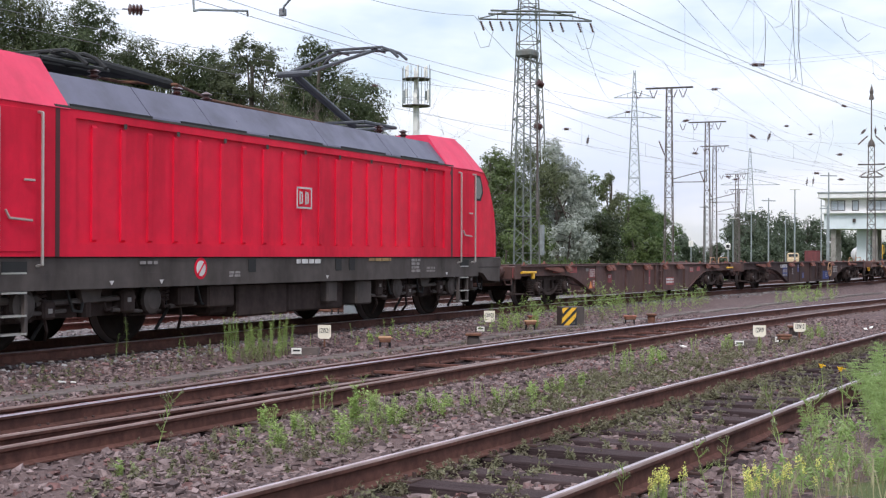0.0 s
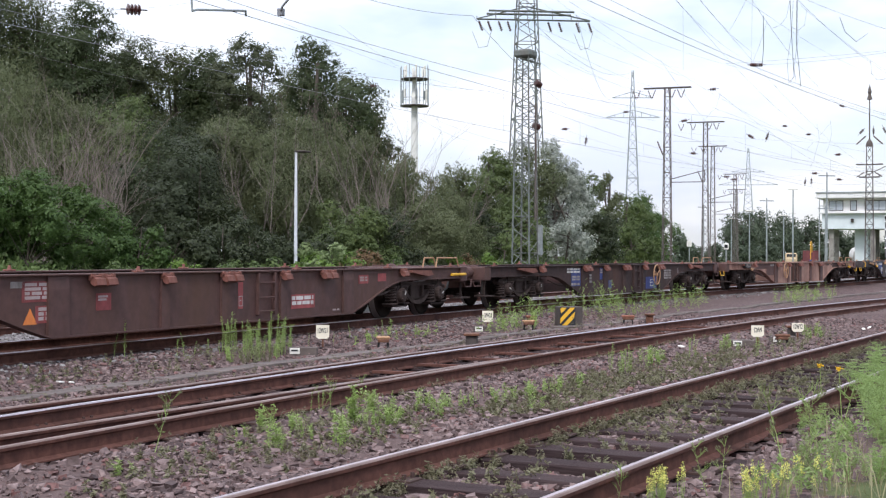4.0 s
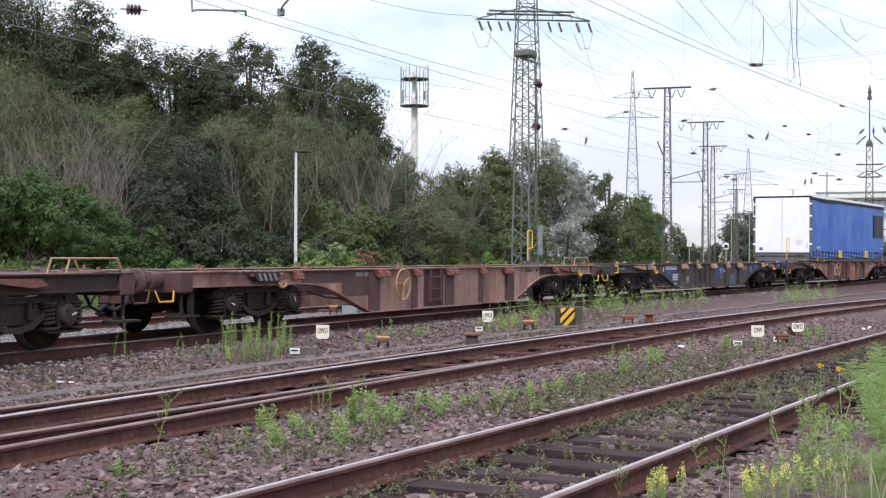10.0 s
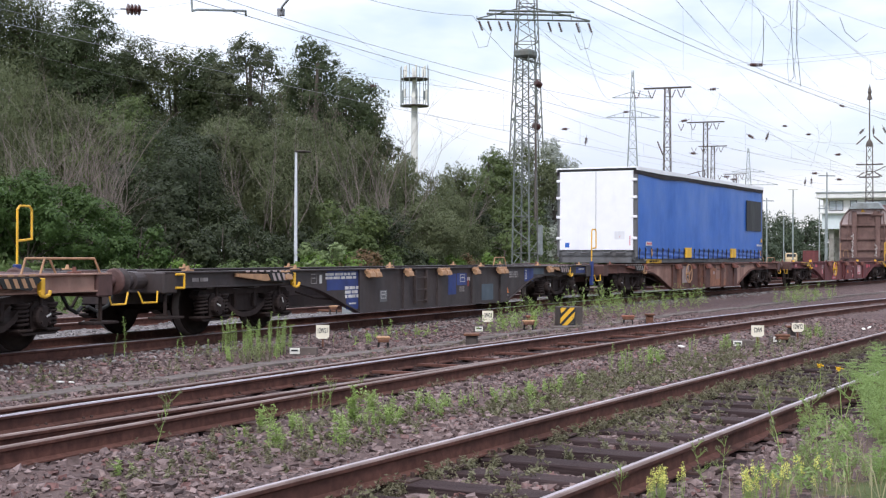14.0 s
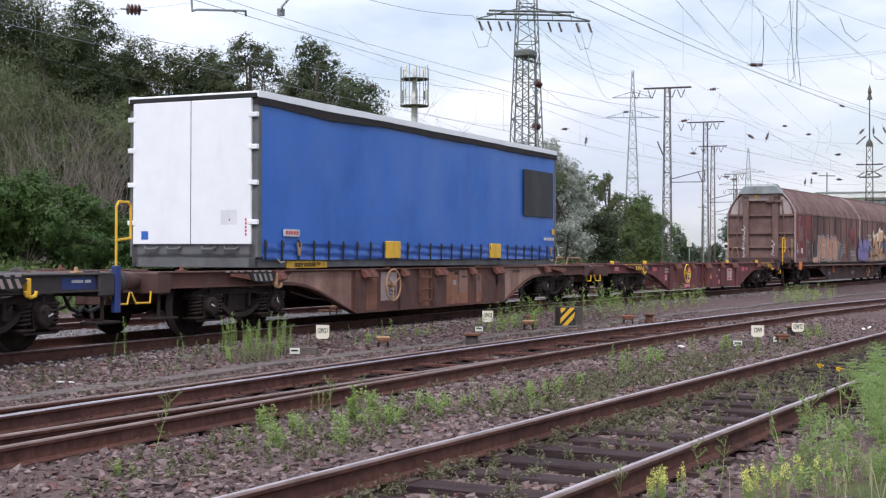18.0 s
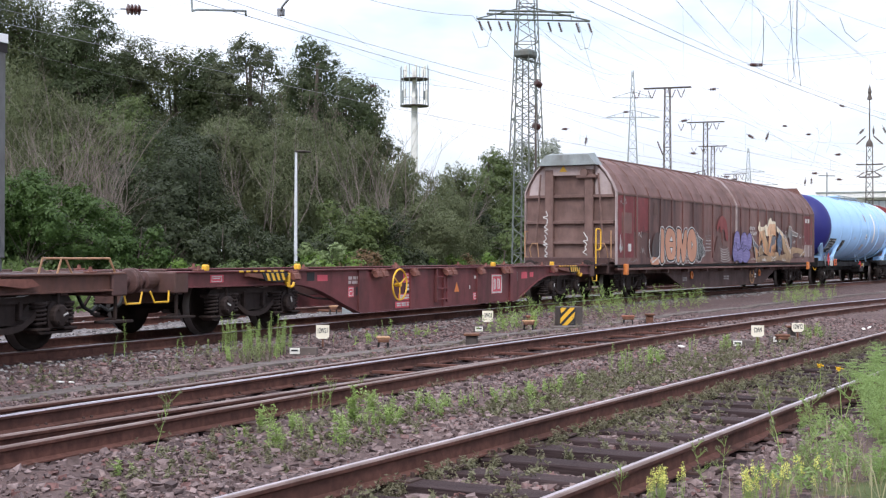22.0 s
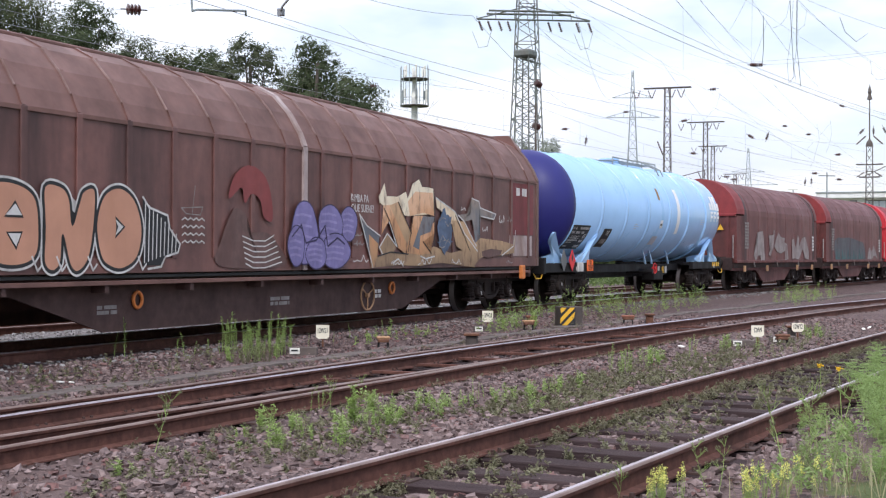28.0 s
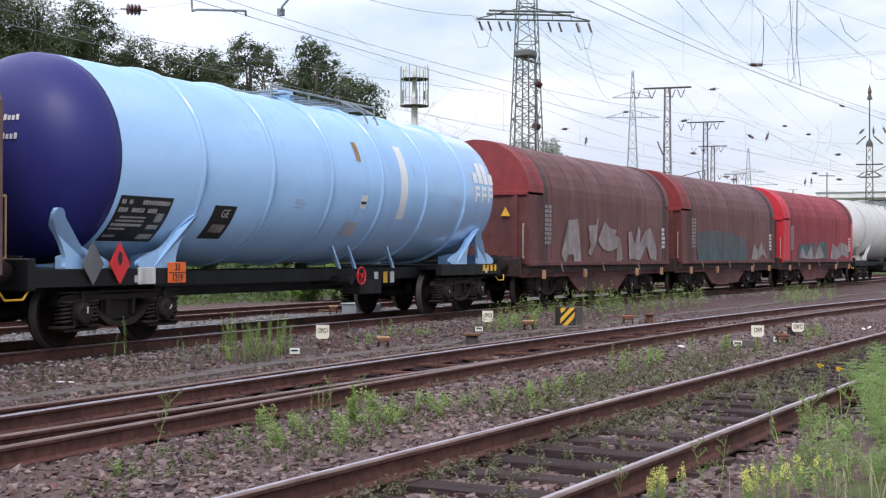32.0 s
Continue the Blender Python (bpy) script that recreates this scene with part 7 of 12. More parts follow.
    shard("piece_cream", [(3.05, 2.23), (3.02, 2.34), (3.25, 2.60), (3.35, 2.36), (3.82, 2.37), (4.17, 2.48), (4.26, 2.35), (4.35, 2.47), (4.48, 2.65), (4.77, 2.75), (4.92, 2.61), (5.18, 2.61), (5.45, 2.60), (5.50, 2.09), (4.26, 2.01), (3.51, 2.07)])
    shard("piece_warm", [(4.26, 2.29), (4.60, 2.50), (5.43, 2.51), (5.50, 2.05), (4.95, 2.10), (4.37, 2.01)])
    shard("piece_cool", [(2.23, 1.99), (2.52, 1.79), (3.06, 1.61), (3.01, 1.40), (2.76, 1.52), (2.72, 1.05), (2.53, 1.46)])
    shard("piece_warm", [(2.62, 1.63), (3.01, 1.46), (2.96, 1.23), (2.82, 1.02), (2.70, 1.02)])
    shard("piece_tan", [(2.82, 1.02), (2.96, 1.23), (3.51, 1.32), (4.27, 1.28), (4.84, 1.32), (5.50, 1.43), (6.34, 1.30), (7.03, 1.37), (7.76, 1.16), (7.62, 0.99), (5.82, 1.10), (4.84, 1.04), (3.73, 1.06)])
    shard("piece_warm", [(3.20, 2.18), (3.59, 2.21), (4.27, 1.42), (4.16, 1.28), (3.78, 1.41), (3.43, 1.89), (3.13, 1.64)])
    shard("piece_tan", [(3.46, 2.19), (3.82, 2.27), (4.42, 1.67), (4.27, 1.42)])
    shard("piece_tan", [(3.01, 1.40), (3.36, 1.68), (3.78, 1.41), (3.51, 1.23), (3.11, 1.27)])
    shard("piece_warm", [(4.21, 1.29), (4.49, 2.02), (5.07, 2.04), (4.83, 1.68), (5.50, 1.92), (5.50, 1.69), (4.95, 1.52), (5.32, 1.29), (4.84, 1.26)])
    shard("piece_cool", [(4.49, 1.42), (4.95, 2.03), (5.50, 2.02), (5.31, 1.72), (4.83, 1.64), (4.78, 1.36)])
    shard("piece_cream", [(5.56, 2.42), (6.54, 2.16), (7.03, 1.72), (7.76, 1.34), (7.39, 1.30), (6.75, 1.72), (5.81, 2.17), (5.62, 2.22)])
    shard("piece_tan", [(6.34, 1.98), (7.03, 1.97), (7.69, 1.45), (7.47, 1.23), (6.61, 1.44)])
    shard("piece_cool", [(6.68, 2.10), (7.39, 2.17), (7.43, 2.48), (7.83, 2.43), (7.91, 2.29), (8.83, 2.18), (8.70, 2.06), (7.94, 2.11), (7.88, 1.45), (7.69, 1.45), (7.46, 2.02), (7.03, 1.97)])
    shard("piece_tan", [(7.17, 1.34), (7.91, 1.63), (9.20, 1.58), (9.93, 1.51), (10.07, 1.83), (9.98, 1.31), (9.20, 1.26), (8.07, 1.22), (7.47, 1.01)])
    shard("spray_dull", [(7.99, 1.34), (8.54, 1.40), (9.23, 1.37), (9.12, 1.27), (8.38, 1.19), (8.04, 1.24)])
    for pts in ([(2.23, 1.99), (2.52, 1.79), (3.06, 1.61)], [(2.23, 1.99), (2.53, 1.46), (2.77, 1.02)], [(5.56, 2.42), (6.54, 2.16), (7.03, 1.72), (7.76, 1.34)], [(7.43, 2.48), (7.83, 2.43), (7.91, 2.29), (8.83, 2.18), (8.70, 2.06), (7.94, 2.11)], [(6.68, 2.10), (7.03, 1.97), (7.69, 1.45)], [(3.43, 1.88), (3.78, 1.41), (3.36, 1.66), (3.03, 1.40), (3.16, 1.27)], [(10.07, 1.83), (9.93, 1.47), (9.20, 1.25)], [(3.62, 1.11), (3.83, 1.18), (4.05, 1.04)], [(4.84, 1.23), (5.08, 1.18), (5.50, 1.23)]):
        ribbon(v, pts, y - 0.013, 0.014, "paint_white")
    for pts in ([(3.22, 2.13), (3.46, 1.89), (3.81, 1.41)], [(4.49, 2.02), (4.27, 1.32)], [(6.54, 2.09), (7.03, 1.65), (7.35, 1.34)], [(7.88, 2.25), (7.84, 1.45)], [(5.49, 2.42), (5.50, 1.43)], [(3.82, 2.27), (4.42, 1.67)], [(4.95, 1.52), (5.34, 1.29)], [(2.96, 1.23), (3.51, 1.31), (4.27, 1.27)]):
        ribbon(v, pts, y - 0.0135, 0.012, "black")
    part("sprayed_splash", blob(B(), 6.03, 1.74, 0.36, 0.42, y - 0.016, 26, 0.22, 4), M["sprayblue"], v, "dark scribbled-over patch")
    rng = random.Random(5)
    for i in range(12):
        x, z = 5.63 + rng.uniform(0, 0.5), 1.39 + rng.uniform(0, 0.6)
        ribbon(v, [(x, z), (x + 0.15, z + rng.uniform(-0.1, 0.14)), (x + 0.3, z + rng.uniform(-0.05, 0.05))], y - 0.021, 0.012, ("sprayblue", "paint_pale")[i % 2])
    side_text("sprayed_words", "KIMBA PA", 0.2, 2.26, 2.27, y - 0.003, M["paint_white"], v, 0.8, 0.0, 0.001)
    side_text("sprayed_words", "QUE SUENE!", 0.2, 2.38, 2.09, y - 0.003, M["paint_white"], v, 0.8, 0.0, 0.001)
    for i, (tx, tz, tw, th, mt) in enumerate(((1.95, 1.58, 0.35, 0.1, "paint_pale"), (2.0, 1.42, 0.35, 0.12, "paint_pale"), (1.95, 1.12, 0.6, 0.13, "paint_white"), (3.5, 1.06, 0.5, 0.12, "paint_white"), (4.7, 1.06, 0.6, 0.14, "paint_white"), (6.3, 1.06, 0.5, 0.12, "paint_white"), (9.4, 1.06, 0.4, 0.1, "paint_pale"), (6.8, 2.2, 0.22, 0.16, "paint_white"), (8.0, 1.78, 0.3, 0.12, "paint_white"), (9.0, 1.98, 0.3, 0.2, "paint_white"), (9.45, 2.02, 0.35, 0.14, "paint_pale"), (-9.55, 1.8, 0.25, 0.3, "paint_white"), (-9.4, 1.3, 0.4, 0.25, "paint_pale"), (-10.3, 1.06, 0.7, 0.14, "paint_pale"), (-11.0, 1.3, 0.15, 0.6, "paint_white"), (-9.3, 1.9, 0.5, 0.35, "black"), (-11.0, 2.7, 0.5, 0.3, "paint_pale"))):
        scrawl(v, tx, tz, tw, th, y - 0.03, M[mt], i, 11, 0.01)
    for i, (yy, z) in enumerate(((0.62, 1.2), (0.62, 1.9), (-0.62, 1.3))):
        t = scrawl(v, 0, 0, 0.6, 0.16, 0, M["paint_white"], 30 + i, 9, 0.012)
        t.matrix_basis = Matrix.Translation((a - 0.206, yy + 0.02, z)) @ Matrix.Rotation(-math.pi / 2, 4, "Z") @ Matrix.Rotation(-math.pi / 2, 4, "Y")


M["spray_dull"] = surf("thin_brown_spray_paint", (0.135, 0.075, 0.066), 0.65, 0, 0.3, 5, (0.1, 0.05, 0.045), 0.5, 2)
def piece_paint(name, lo, mid, hi):
    """Spray paint blown from one tone into another up the wall, cloudy and thin in places."""
    k = Nodes(name)
    sp = k.add("ShaderNodeSeparateXYZ")
    k.link(k.co.outputs["Object"], sp.inputs[0])
    up_wall = k.math("ADD", k.span(sp.outputs[2], 1.05, 2.5), k.span(k.noise(1.6, 4, 0.6), 0.25, 0.75, -0.35, 0.35))
    c = k.mix(k.span(up_wall, 0.0, 0.5), lo, mid)
    c = k.mix(k.span(up_wall, 0.45, 0.95), c, hi)
    streaks = k.noise(5.0, 4, 0.6, (1.6, 1, 0.5), shift=4)
    c = k.mix(k.span(streaks, 0.52, 0.72, 0, 0.75), c, (0.1, 0.052, 0.045))
    return k.finish(c, 0.62, 0, k.bump(k.noise(60, 3), 0.08, 0.004), spec=0.3)


M["piece_warm"] = piece_paint("orange_to_peach_spray_paint", (0.38, 0.22, 0.12), (0.58, 0.29, 0.14), (0.74, 0.46, 0.29))
M["piece_cream"] = piece_paint("peach_to_cream_spray_paint", (0.5, 0.31, 0.18), (0.66, 0.46, 0.28), (0.8, 0.7, 0.53))
M["piece_tan"] = piece_paint("tan_spray_paint", (0.27, 0.18, 0.11), (0.46, 0.3, 0.17), (0.62, 0.39, 0.23))
M["piece_cool"] = piece_paint("slate_blue_spray_paint", (0.13, 0.11, 0.11), (0.13, 0.15, 0.18), (0.3, 0.24, 0.2))
M["spray_smear"] = surf("black_smeared_spray_paint", (0.05, 0.043, 0.045), 0.65, 0, 0.4, 5, (0.12, 0.065, 0.055), 0.6, 2.5)
M["sprayindigo"] = surf("indigo_spray_paint", (0.04, 0.03, 0.09), 0.65, 0, 0.2, 5, (0.06, 0.04, 0.06), 0.4, 2)
M["lilac_pale"] = surf("pale_lilac_spray_paint", (0.27, 0.23, 0.44), 0.7, 0, 0.25, 5, (0.16, 0.14, 0.26), 0.4, 3)
build_van()


# ---- tank wagons ----
def tank_wagon(x0, L, label, body, cap, marks):
    v = thing("tank_wagon", label, "tank wagon", "freight train")
    h = L / 2
    STEPS.append((v, x0 + h, h - 2.5))
    buffers(v, h)
    for x in (-h + 2.55, h - 2.55):
        bogie(v, x)
    R, zc = 1.47, 2.58
    a, b = -h + 2.1, h - 1.65
    prof = [(R, a)] + [(R, b)] + [(R * math.cos(t), b + 0.85 * math.sin(t)) for t in np.linspace(0.15, 1.5, 9)] + [(0.0, b + 0.85)]
    m = Matrix.Translation((0, 0, zc))
    bm = lathe(B(), prof, 56, "X", m)
    part("barrel", bm, body, v, "", True)
    prof = [(R, a)] + [(R * math.cos(t), a - 0.05 - 0.95 * math.sin(t)) for t in np.linspace(0.1, 1.5, 10)] + [(0.0, a - 1.0)]
    part("end_cap", lathe(B(), prof, 56, "X", m), cap, v, "", True)
    for i in range(6):
        x = a + 1.9 + i * (b - a - 3.4) / 5
        part("hoop", lathe(B(), [(R, x - 0.035), (R + 0.05, x - 0.03), (R + 0.055, x + 0.02), (R, x + 0.04)], 56, "X", m), body, v, "", True)
    # saddles: flared arms that reach up the flank from a broad foot
    for x, way in ((-h + 1.7, -1), (-h + 3.3, 1), (h - 2.8, 1), (h - 1.35, -1)):
        for sgn in (-1, 1):
            poly = soft_poly([(-0.12, 1.05), (0.1, 1.05), (0.42, 1.06), (0.72, 1.07), (0.74, 1.16), (0.45, 1.27), (0.2, 1.35), (-0.05, 1.52), (-0.3, 1.8), (-0.46, 1.84), (-0.44, 1.7), (-0.22, 1.42), (-0.12, 1.2)], 3)
            bm = B()
            prism(bm, [(x + (px - 0.28), pz) for px, pz in poly] if way < 0 else [(x - (px - 0.28), pz) for px, pz in poly], -0.035, 0.035)
            for vv in bm.verts:
                zz = vv.co.z
                flank = math.sqrt(max(0.0, R * R - (zz - zc) ** 2)) + 0.05
                vv.co.y = sgn * (max(1.16, flank) + vv.co.y)
            part("saddle", bm, body, v, "flared tank support")
            part("saddle_web", prism_x(B(), [(sgn * 0.7, 1.05), (sgn * 1.14, 1.05), (sgn * 1.14, 1.3), (sgn * 0.95, 1.28), (sgn * 0.7, 1.22)], x - 0.03, x + 0.03), body, v)
    # underframe
    e = h - 0.62
    for sgn in (-1, 1):
        part("side_sill", box(B(), -e, e, min(sgn * 0.62, sgn * 0.7), max(sgn * 0.62, sgn * 0.7), 0.78, 1.0), M["blackpaint"], v)
        for sx in (-1, 1):
            part("end_sill", box(B(), min(sx * (e - 3.2), sx * e), max(sx * (e - 3.2), sx * e), min(sgn * 1.1, sgn * 1.24), max(sgn * 1.1, sgn * 1.24), 0.82, 1.06, 0.01), M["blackpaint"], v)
    for sx in (-1, 1):
        part("buffer_beam", box(B(), sx * e - 0.07, sx * e + 0.07, -1.25, 1.25, 0.78, 1.2, 0.02), M["blackpaint"], v)
        part("end_frame", box(B(), min(sx * (e - 3.2), sx * e), max(sx * (e - 3.2), sx * e), -1.1, 1.1, 0.95, 1.04), M["blackpaint"], v)
        part("grab_handle", loop_rail([(sx * (e - 0.05), -1.15, 0.8), (sx * (e + 0.1), -1.18, 0.68), (sx * (e + 0.42), -1.18, 0.68), (sx * (e + 0.5), -1.15, 0.8)], 0.014), M["yellow"], v, "yellow grab handle")
    part("centre_sill", box(B(), -e, e, -0.25, 0.25, 0.6, 0.95), M["blackpaint"], v)
    # roof walkway and ladder
    bm = B()
    for yy in (-0.45, 0.45):
        pipe(bm, [(-0.9, yy, 4.2), (3.0, yy, 4.2)], 0.022)
        for x in (-0.9, 0.4, 1.7, 3.0):
            tube(bm, (x, yy, 3.95), (x, yy, 4.2), 0.02, seg=6)
    for i in range(10):
        box(bm, -0.8 + i * 0.38, -0.62 + i * 0.38, -0.42, 0.42, 4.12, 4.14)
    part("walkway", bm, M["zinc"], v, "grey roof walkway")
    bm = B()
    for x in (1.6, 2.02):
        pipe(bm, [(x, -0.45, 4.2), (x, -0.95, 3.95), (x, -1.05, 3.75)], 0.02)
    for t in (0.2, 0.6, 1.0):
        tube(bm, (1.6, -0.45 - 0.5 * t, 4.2 - 0.25 * t), (2.02, -0.45 - 0.5 * t, 4.2 - 0.25 * t), 0.014, seg=6)
    part("ladder", bm, M["zinc"], v)
    part("manhole", lathe(B(), [(0.0, 4.22), (0.3, 4.22), (0.32, 4.1), (0.3, 3.95), (0.0, 3.95)], 18, "Z"), body, v)
    # discharge gear
    bm = B()
    tube(bm, (0.9, -1.1, 0.78), (0.9, 1.1, 0.78), 0.08, seg=10)
    pipe(bm, [(0.9, 0, 1.1), (0.9, 0, 0.78)], 0.12, 10)
    box(bm, 1.6, 2.5, -0.9, -0.5, 0.5, 0.78, 0.02)
    part("valve_gear", bm, M["blackpaint"], v)
    for x in (0.7, 1.3, 2.9):
        part("pipe_bracket", prism(B(), [(x, 1.0), (x + 0.06, 1.0), (x - 0.25, 1.42), (x - 0.31, 1.42)], -0.95, -0.9), body, v)
    if marks:
        tank_marks(v, h, R, zc)
    return v


def on_barrel(bm, x0, x1, z0, z1, R, zc, grow, n=8):
    """A thin curved plate on the near flank of the barrel."""
    a0, a1 = math.asin((z0 - zc) / R), math.asin((z1 - zc) / R)
    rows = []
    for i in range(n + 1):
        t = a0 + (a1 - a0) * i / n
        rows.append([bm.verts.new((x, -(R + grow) * math.cos(t), zc + (R + grow) * math.sin(t))) for x in (x0, x1)])
    for p, q in zip(rows, rows[1:]):
        bm.faces.new((p[0], p[1], q[1], q[0]))
    return bm


def barrel_text(v, body, size, x, z, R, zc, material, squeeze=0.85):
    t = math.asin((z - zc) / R)
    m = Matrix.Translation((x, -(R + 0.014) * math.cos(t), zc + (R + 0.014) * math.sin(t))) @ Matrix.Rotation(math.pi / 2 - t, 4, "X")
    return lettering("lettering", body, size, material, v, m, squeeze, 0.001)


def tank_marks(v, h, R, zc):
    dp = part("data_panel", on_barrel(B(), -h + 2.2, -h + 3.4, 1.44, 2.06, R, zc, 0.006), M["black"], v, "black data panel with white lines")
    for i, (z0, z1, x0, x1, w0) in enumerate(((1.95, 2.01, 0.06, 0.14, 0.03), (1.95, 2.01, 0.22, 0.3, 0.03), (1.95, 2.01, 0.52, 1.14, 0.035), (1.84, 1.9, 0.05, 0.24, 0.04), (1.84, 1.9, 0.34, 0.62, 0.04), (1.84, 1.9, 0.7, 0.9, 0.035), (1.76, 1.785, 0.15, 0.74, 0.03), (1.71, 1.735, 0.1, 0.72, 0.05), (1.65, 1.685, 0.05, 0.72, 0.06), (1.6, 1.625, 0.05, 0.4, 0.04), (1.5, 1.53, 0.05, 0.3, 0.03), (1.72, 1.84, 0.94, 1.1, 0.02), (1.62, 1.68, 0.86, 1.12, 0.03), (1.48, 1.55, 0.8, 1.12, 0.03))):
        bm = B()
        x = x0
        rng = random.Random(i)
        while x < x1 - 0.01:
            w = min(w0 * rng.uniform(0.7, 1.3), x1 - x)
            on_barrel(bm, -h + 2.2 + x, -h + 2.2 + x + w, z0, z1, R, zc, 0.012, 2)
            x += w + 0.014
        part("data_line", bm, M["paint_white"], dp)
    gp = part("gauge_panel", on_barrel(B(), -h + 4.48, -h + 5.08, 1.5, 2.0, R, zc, 0.006), M["black"], v, "black loading-gauge panel")
    barrel_text(gp, "GE", 0.2, -h + 4.82, 1.88, R, zc, M["paint_white"])
    part("gauge_field", on_barrel(B(), -h + 4.62, -h + 4.98, 1.6, 1.72, R, zc, 0.012, 3), M["paint_pale"], gp)
    part("white_arc", on_barrel(B(), -h + 10.58, -h + 10.88, 1.95, 3.35, R, zc, 0.008, 12), M["fresh_white"], v, "long white level mark")
    part("yellow_label", on_barrel(B(), -h + 8.85, -h + 9.02, 2.95, 3.3, R, zc, 0.008), M["gold"], v)
    part("white_label", on_barrel(B(), -h + 9.0, -h + 9.25, 2.1, 2.34, R, zc, 0.008), M["fresh_white"], v)
    bm = B()
    for s in (-1, 1):
        x = -h + 9.125
        on_barrel(bm, x + min(0, s * 0.1), x + max(0, s * 0.1), 2.18, 2.23, R, zc, 0.012, 2)
    part("label_mark", bm, M["black"], v)
    part("grey_label", on_barrel(B(), -h + 8.7, -h + 9.2, 1.6, 1.85, R, zc, 0.008), M["tank_print"], v)
    bm = B()
    for k in range(3):
        part("small_print", on_barrel(B(), -h + 6.75, -h + 7.0 + 0.1 * (k % 2), 2.04 + 0.06 * k, 2.06 + 0.06 * k, R, zc, 0.006, 2), M["tank_print"], v)
        part("small_print", on_barrel(B(), -h + 13.1, -h + 13.4 + 0.1 * (k % 2), 2.3 + 0.06 * k, 2.32 + 0.06 * k, R, zc, 0.006, 2), M["tank_print"], v)
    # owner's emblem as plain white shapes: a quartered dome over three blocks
    bm = B()
    x = -h + 14.72
    for i, (dx, top) in enumerate(((-0.42, 3.05), (-0.14, 3.28), (0.14, 3.28), (0.42, 3.05))):
        on_barrel(bm, x + dx - 0.12, x + dx + 0.12, 2.82, top, R, zc, 0.008, 4)
    for i in range(3):
        on_barrel(bm, x - 0.5 + i * 0.36, x - 0.42 + i * 0.36, 2.42, 2.76, R, zc, 0.008, 4)
        on_barrel(bm, x - 0.42 + i * 0.36, x - 0.24 + i * 0.36, 2.68, 2.76, R, zc, 0.008, 2)
        on_barrel(bm, x - 0.42 + i * 0.36, x - 0.24 + i * 0.36, 2.54, 2.61, R, zc, 0.008, 2)
    part("emblem", bm, M["fresh_white"], v, "white emblem on the tank's flank")
    # hazard diamonds, plates
    for x, mt in ((-h + 1.72, "frame_grey"), (-h + 2.28, "hazard_red")):
        part("hazard_diamond", prism(B(), [(x - 0.22, 1.12), (x, 0.84), (x + 0.22, 1.12), (x, 1.42)], -1.3, -1.285), M[mt], v, "diamond-shaped hazard placard")
    part("flame_mark", blob(B(), -h + 2.28, 1.2, 0.05, 0.09, -1.302, 10, 0.1, 1), M["black"], v)
    part("document_holder", box(B(), -h + 2.72, -h + 3.1, -1.29, -1.25, 0.83, 1.07, 0.01), M["paint_white"], v, "white document holder")
    pl = part("hazard_plate", box(B(), -h + 3.42, -h + 3.85, -1.27, -1.25, 0.84, 1.14, 0.006), M["hazard_orange"], v, "orange hazard number plate")
    side_text("plate_text", "33", 0.15, -h + 3.635, 1.065, -1.274, M["black"], pl, 0.9)
    side_text("plate_text", "1219", 0.15, -h + 3.635, 0.91, -1.274, M["black"], pl, 0.9)
    part("plate_line", box(B(), -h + 3.42, -h + 3.85, -1.275, -1.27, 0.985, 0.995), M["black"], pl)
    for x in (-h + 2.72, -h + 3.55, h - 1.4):
        part("small_plate", box(B(), x - 0.05, x + 0.05, -1.25, -1.243, 0.86, 0.96), M["paint_white"], v)
    hw = part("hand_wheel", hand_wheel_bm(0.16), M["hazard_red"], v, "small red hand wheel")
    hw.matrix_basis = Matrix.Translation((1.55, -0.95, 0.86))
    for x, mt in ((2.6, "paint_white"), (3.0, "yellow"), (3.3, "paint_white")):
        part("tag_plate", box(B(), x - 0.08, x + 0.08, -0.73, -0.71, 0.7, 0.92), M[mt], v)
    bm = B()
    for i in range(4):
        box(bm, h - 1.6 + i * 0.22, h - 1.5 + i * 0.22, -1.26, -1.245, 0.9, 1.04, 0, None)
    part("hazard_stripe", bm, M["yellow"], v, "yellow and black hazard stripe")
    # navy end lettering
    for i, (z, w) in enumerate(((3.0, 0.9), (2.75, 0.7))):
        for k in range(8 if i == 0 else 5):
            yy = -0.5 + 0.06 * k
            rr = math.hypot(yy + 0.025, z + 0.05 - zc)
            xx = -h + 2.1 - 0.05 - 0.95 * math.sin(math.acos(min(1.0, rr / R))) - 0.012
            tilt = Matrix.Translation((xx, yy + 0.025, z + 0.05)) @ Vector((-math.sqrt(max(0.05, 1 - (rr / R) ** 2)), (yy + 0.025) / R, (z + 0.05 - zc) / R)).to_track_quat("X", "Z").to_matrix().to_4x4()
            part("end_lettering", box(B(), -0.004, 0.004, -0.019, 0.019, -0.035, 0.03 if k % 3 else 0.045, 0, tilt), M["paint_white"], v)


M["blackpaint"] = surf("black_chassis_paint", (0.016, 0.015, 0.016), 0.6, 0, 0.2, 6, (0.03, 0.024, 0.02), 0.3, 2, spec=0.2)
M["fresh_white"] = surf("fresh_white_decal", (0.8, 0.8, 0.8), 0.4, 0, 0.05, 6, (0.6, 0.62, 0.66), 0.2, 3)
M["tank_print"] = surf("pale_stencil_on_blue", (0.5, 0.5, 0.56), 0.5, 0, 0.15, 8, (0.3, 0.36, 0.5), 0.4, 3)
M["hazard_red"] = surf("hazard_red", (0.62, 0.02, 0.025), 0.45, 0, 0.1, 6, amount=0.15)
M["hazard_orange"] = surf("hazard_orange", (0.8, 0.14, 0.02), 0.45, 0, 0.1, 6, amount=0.15)
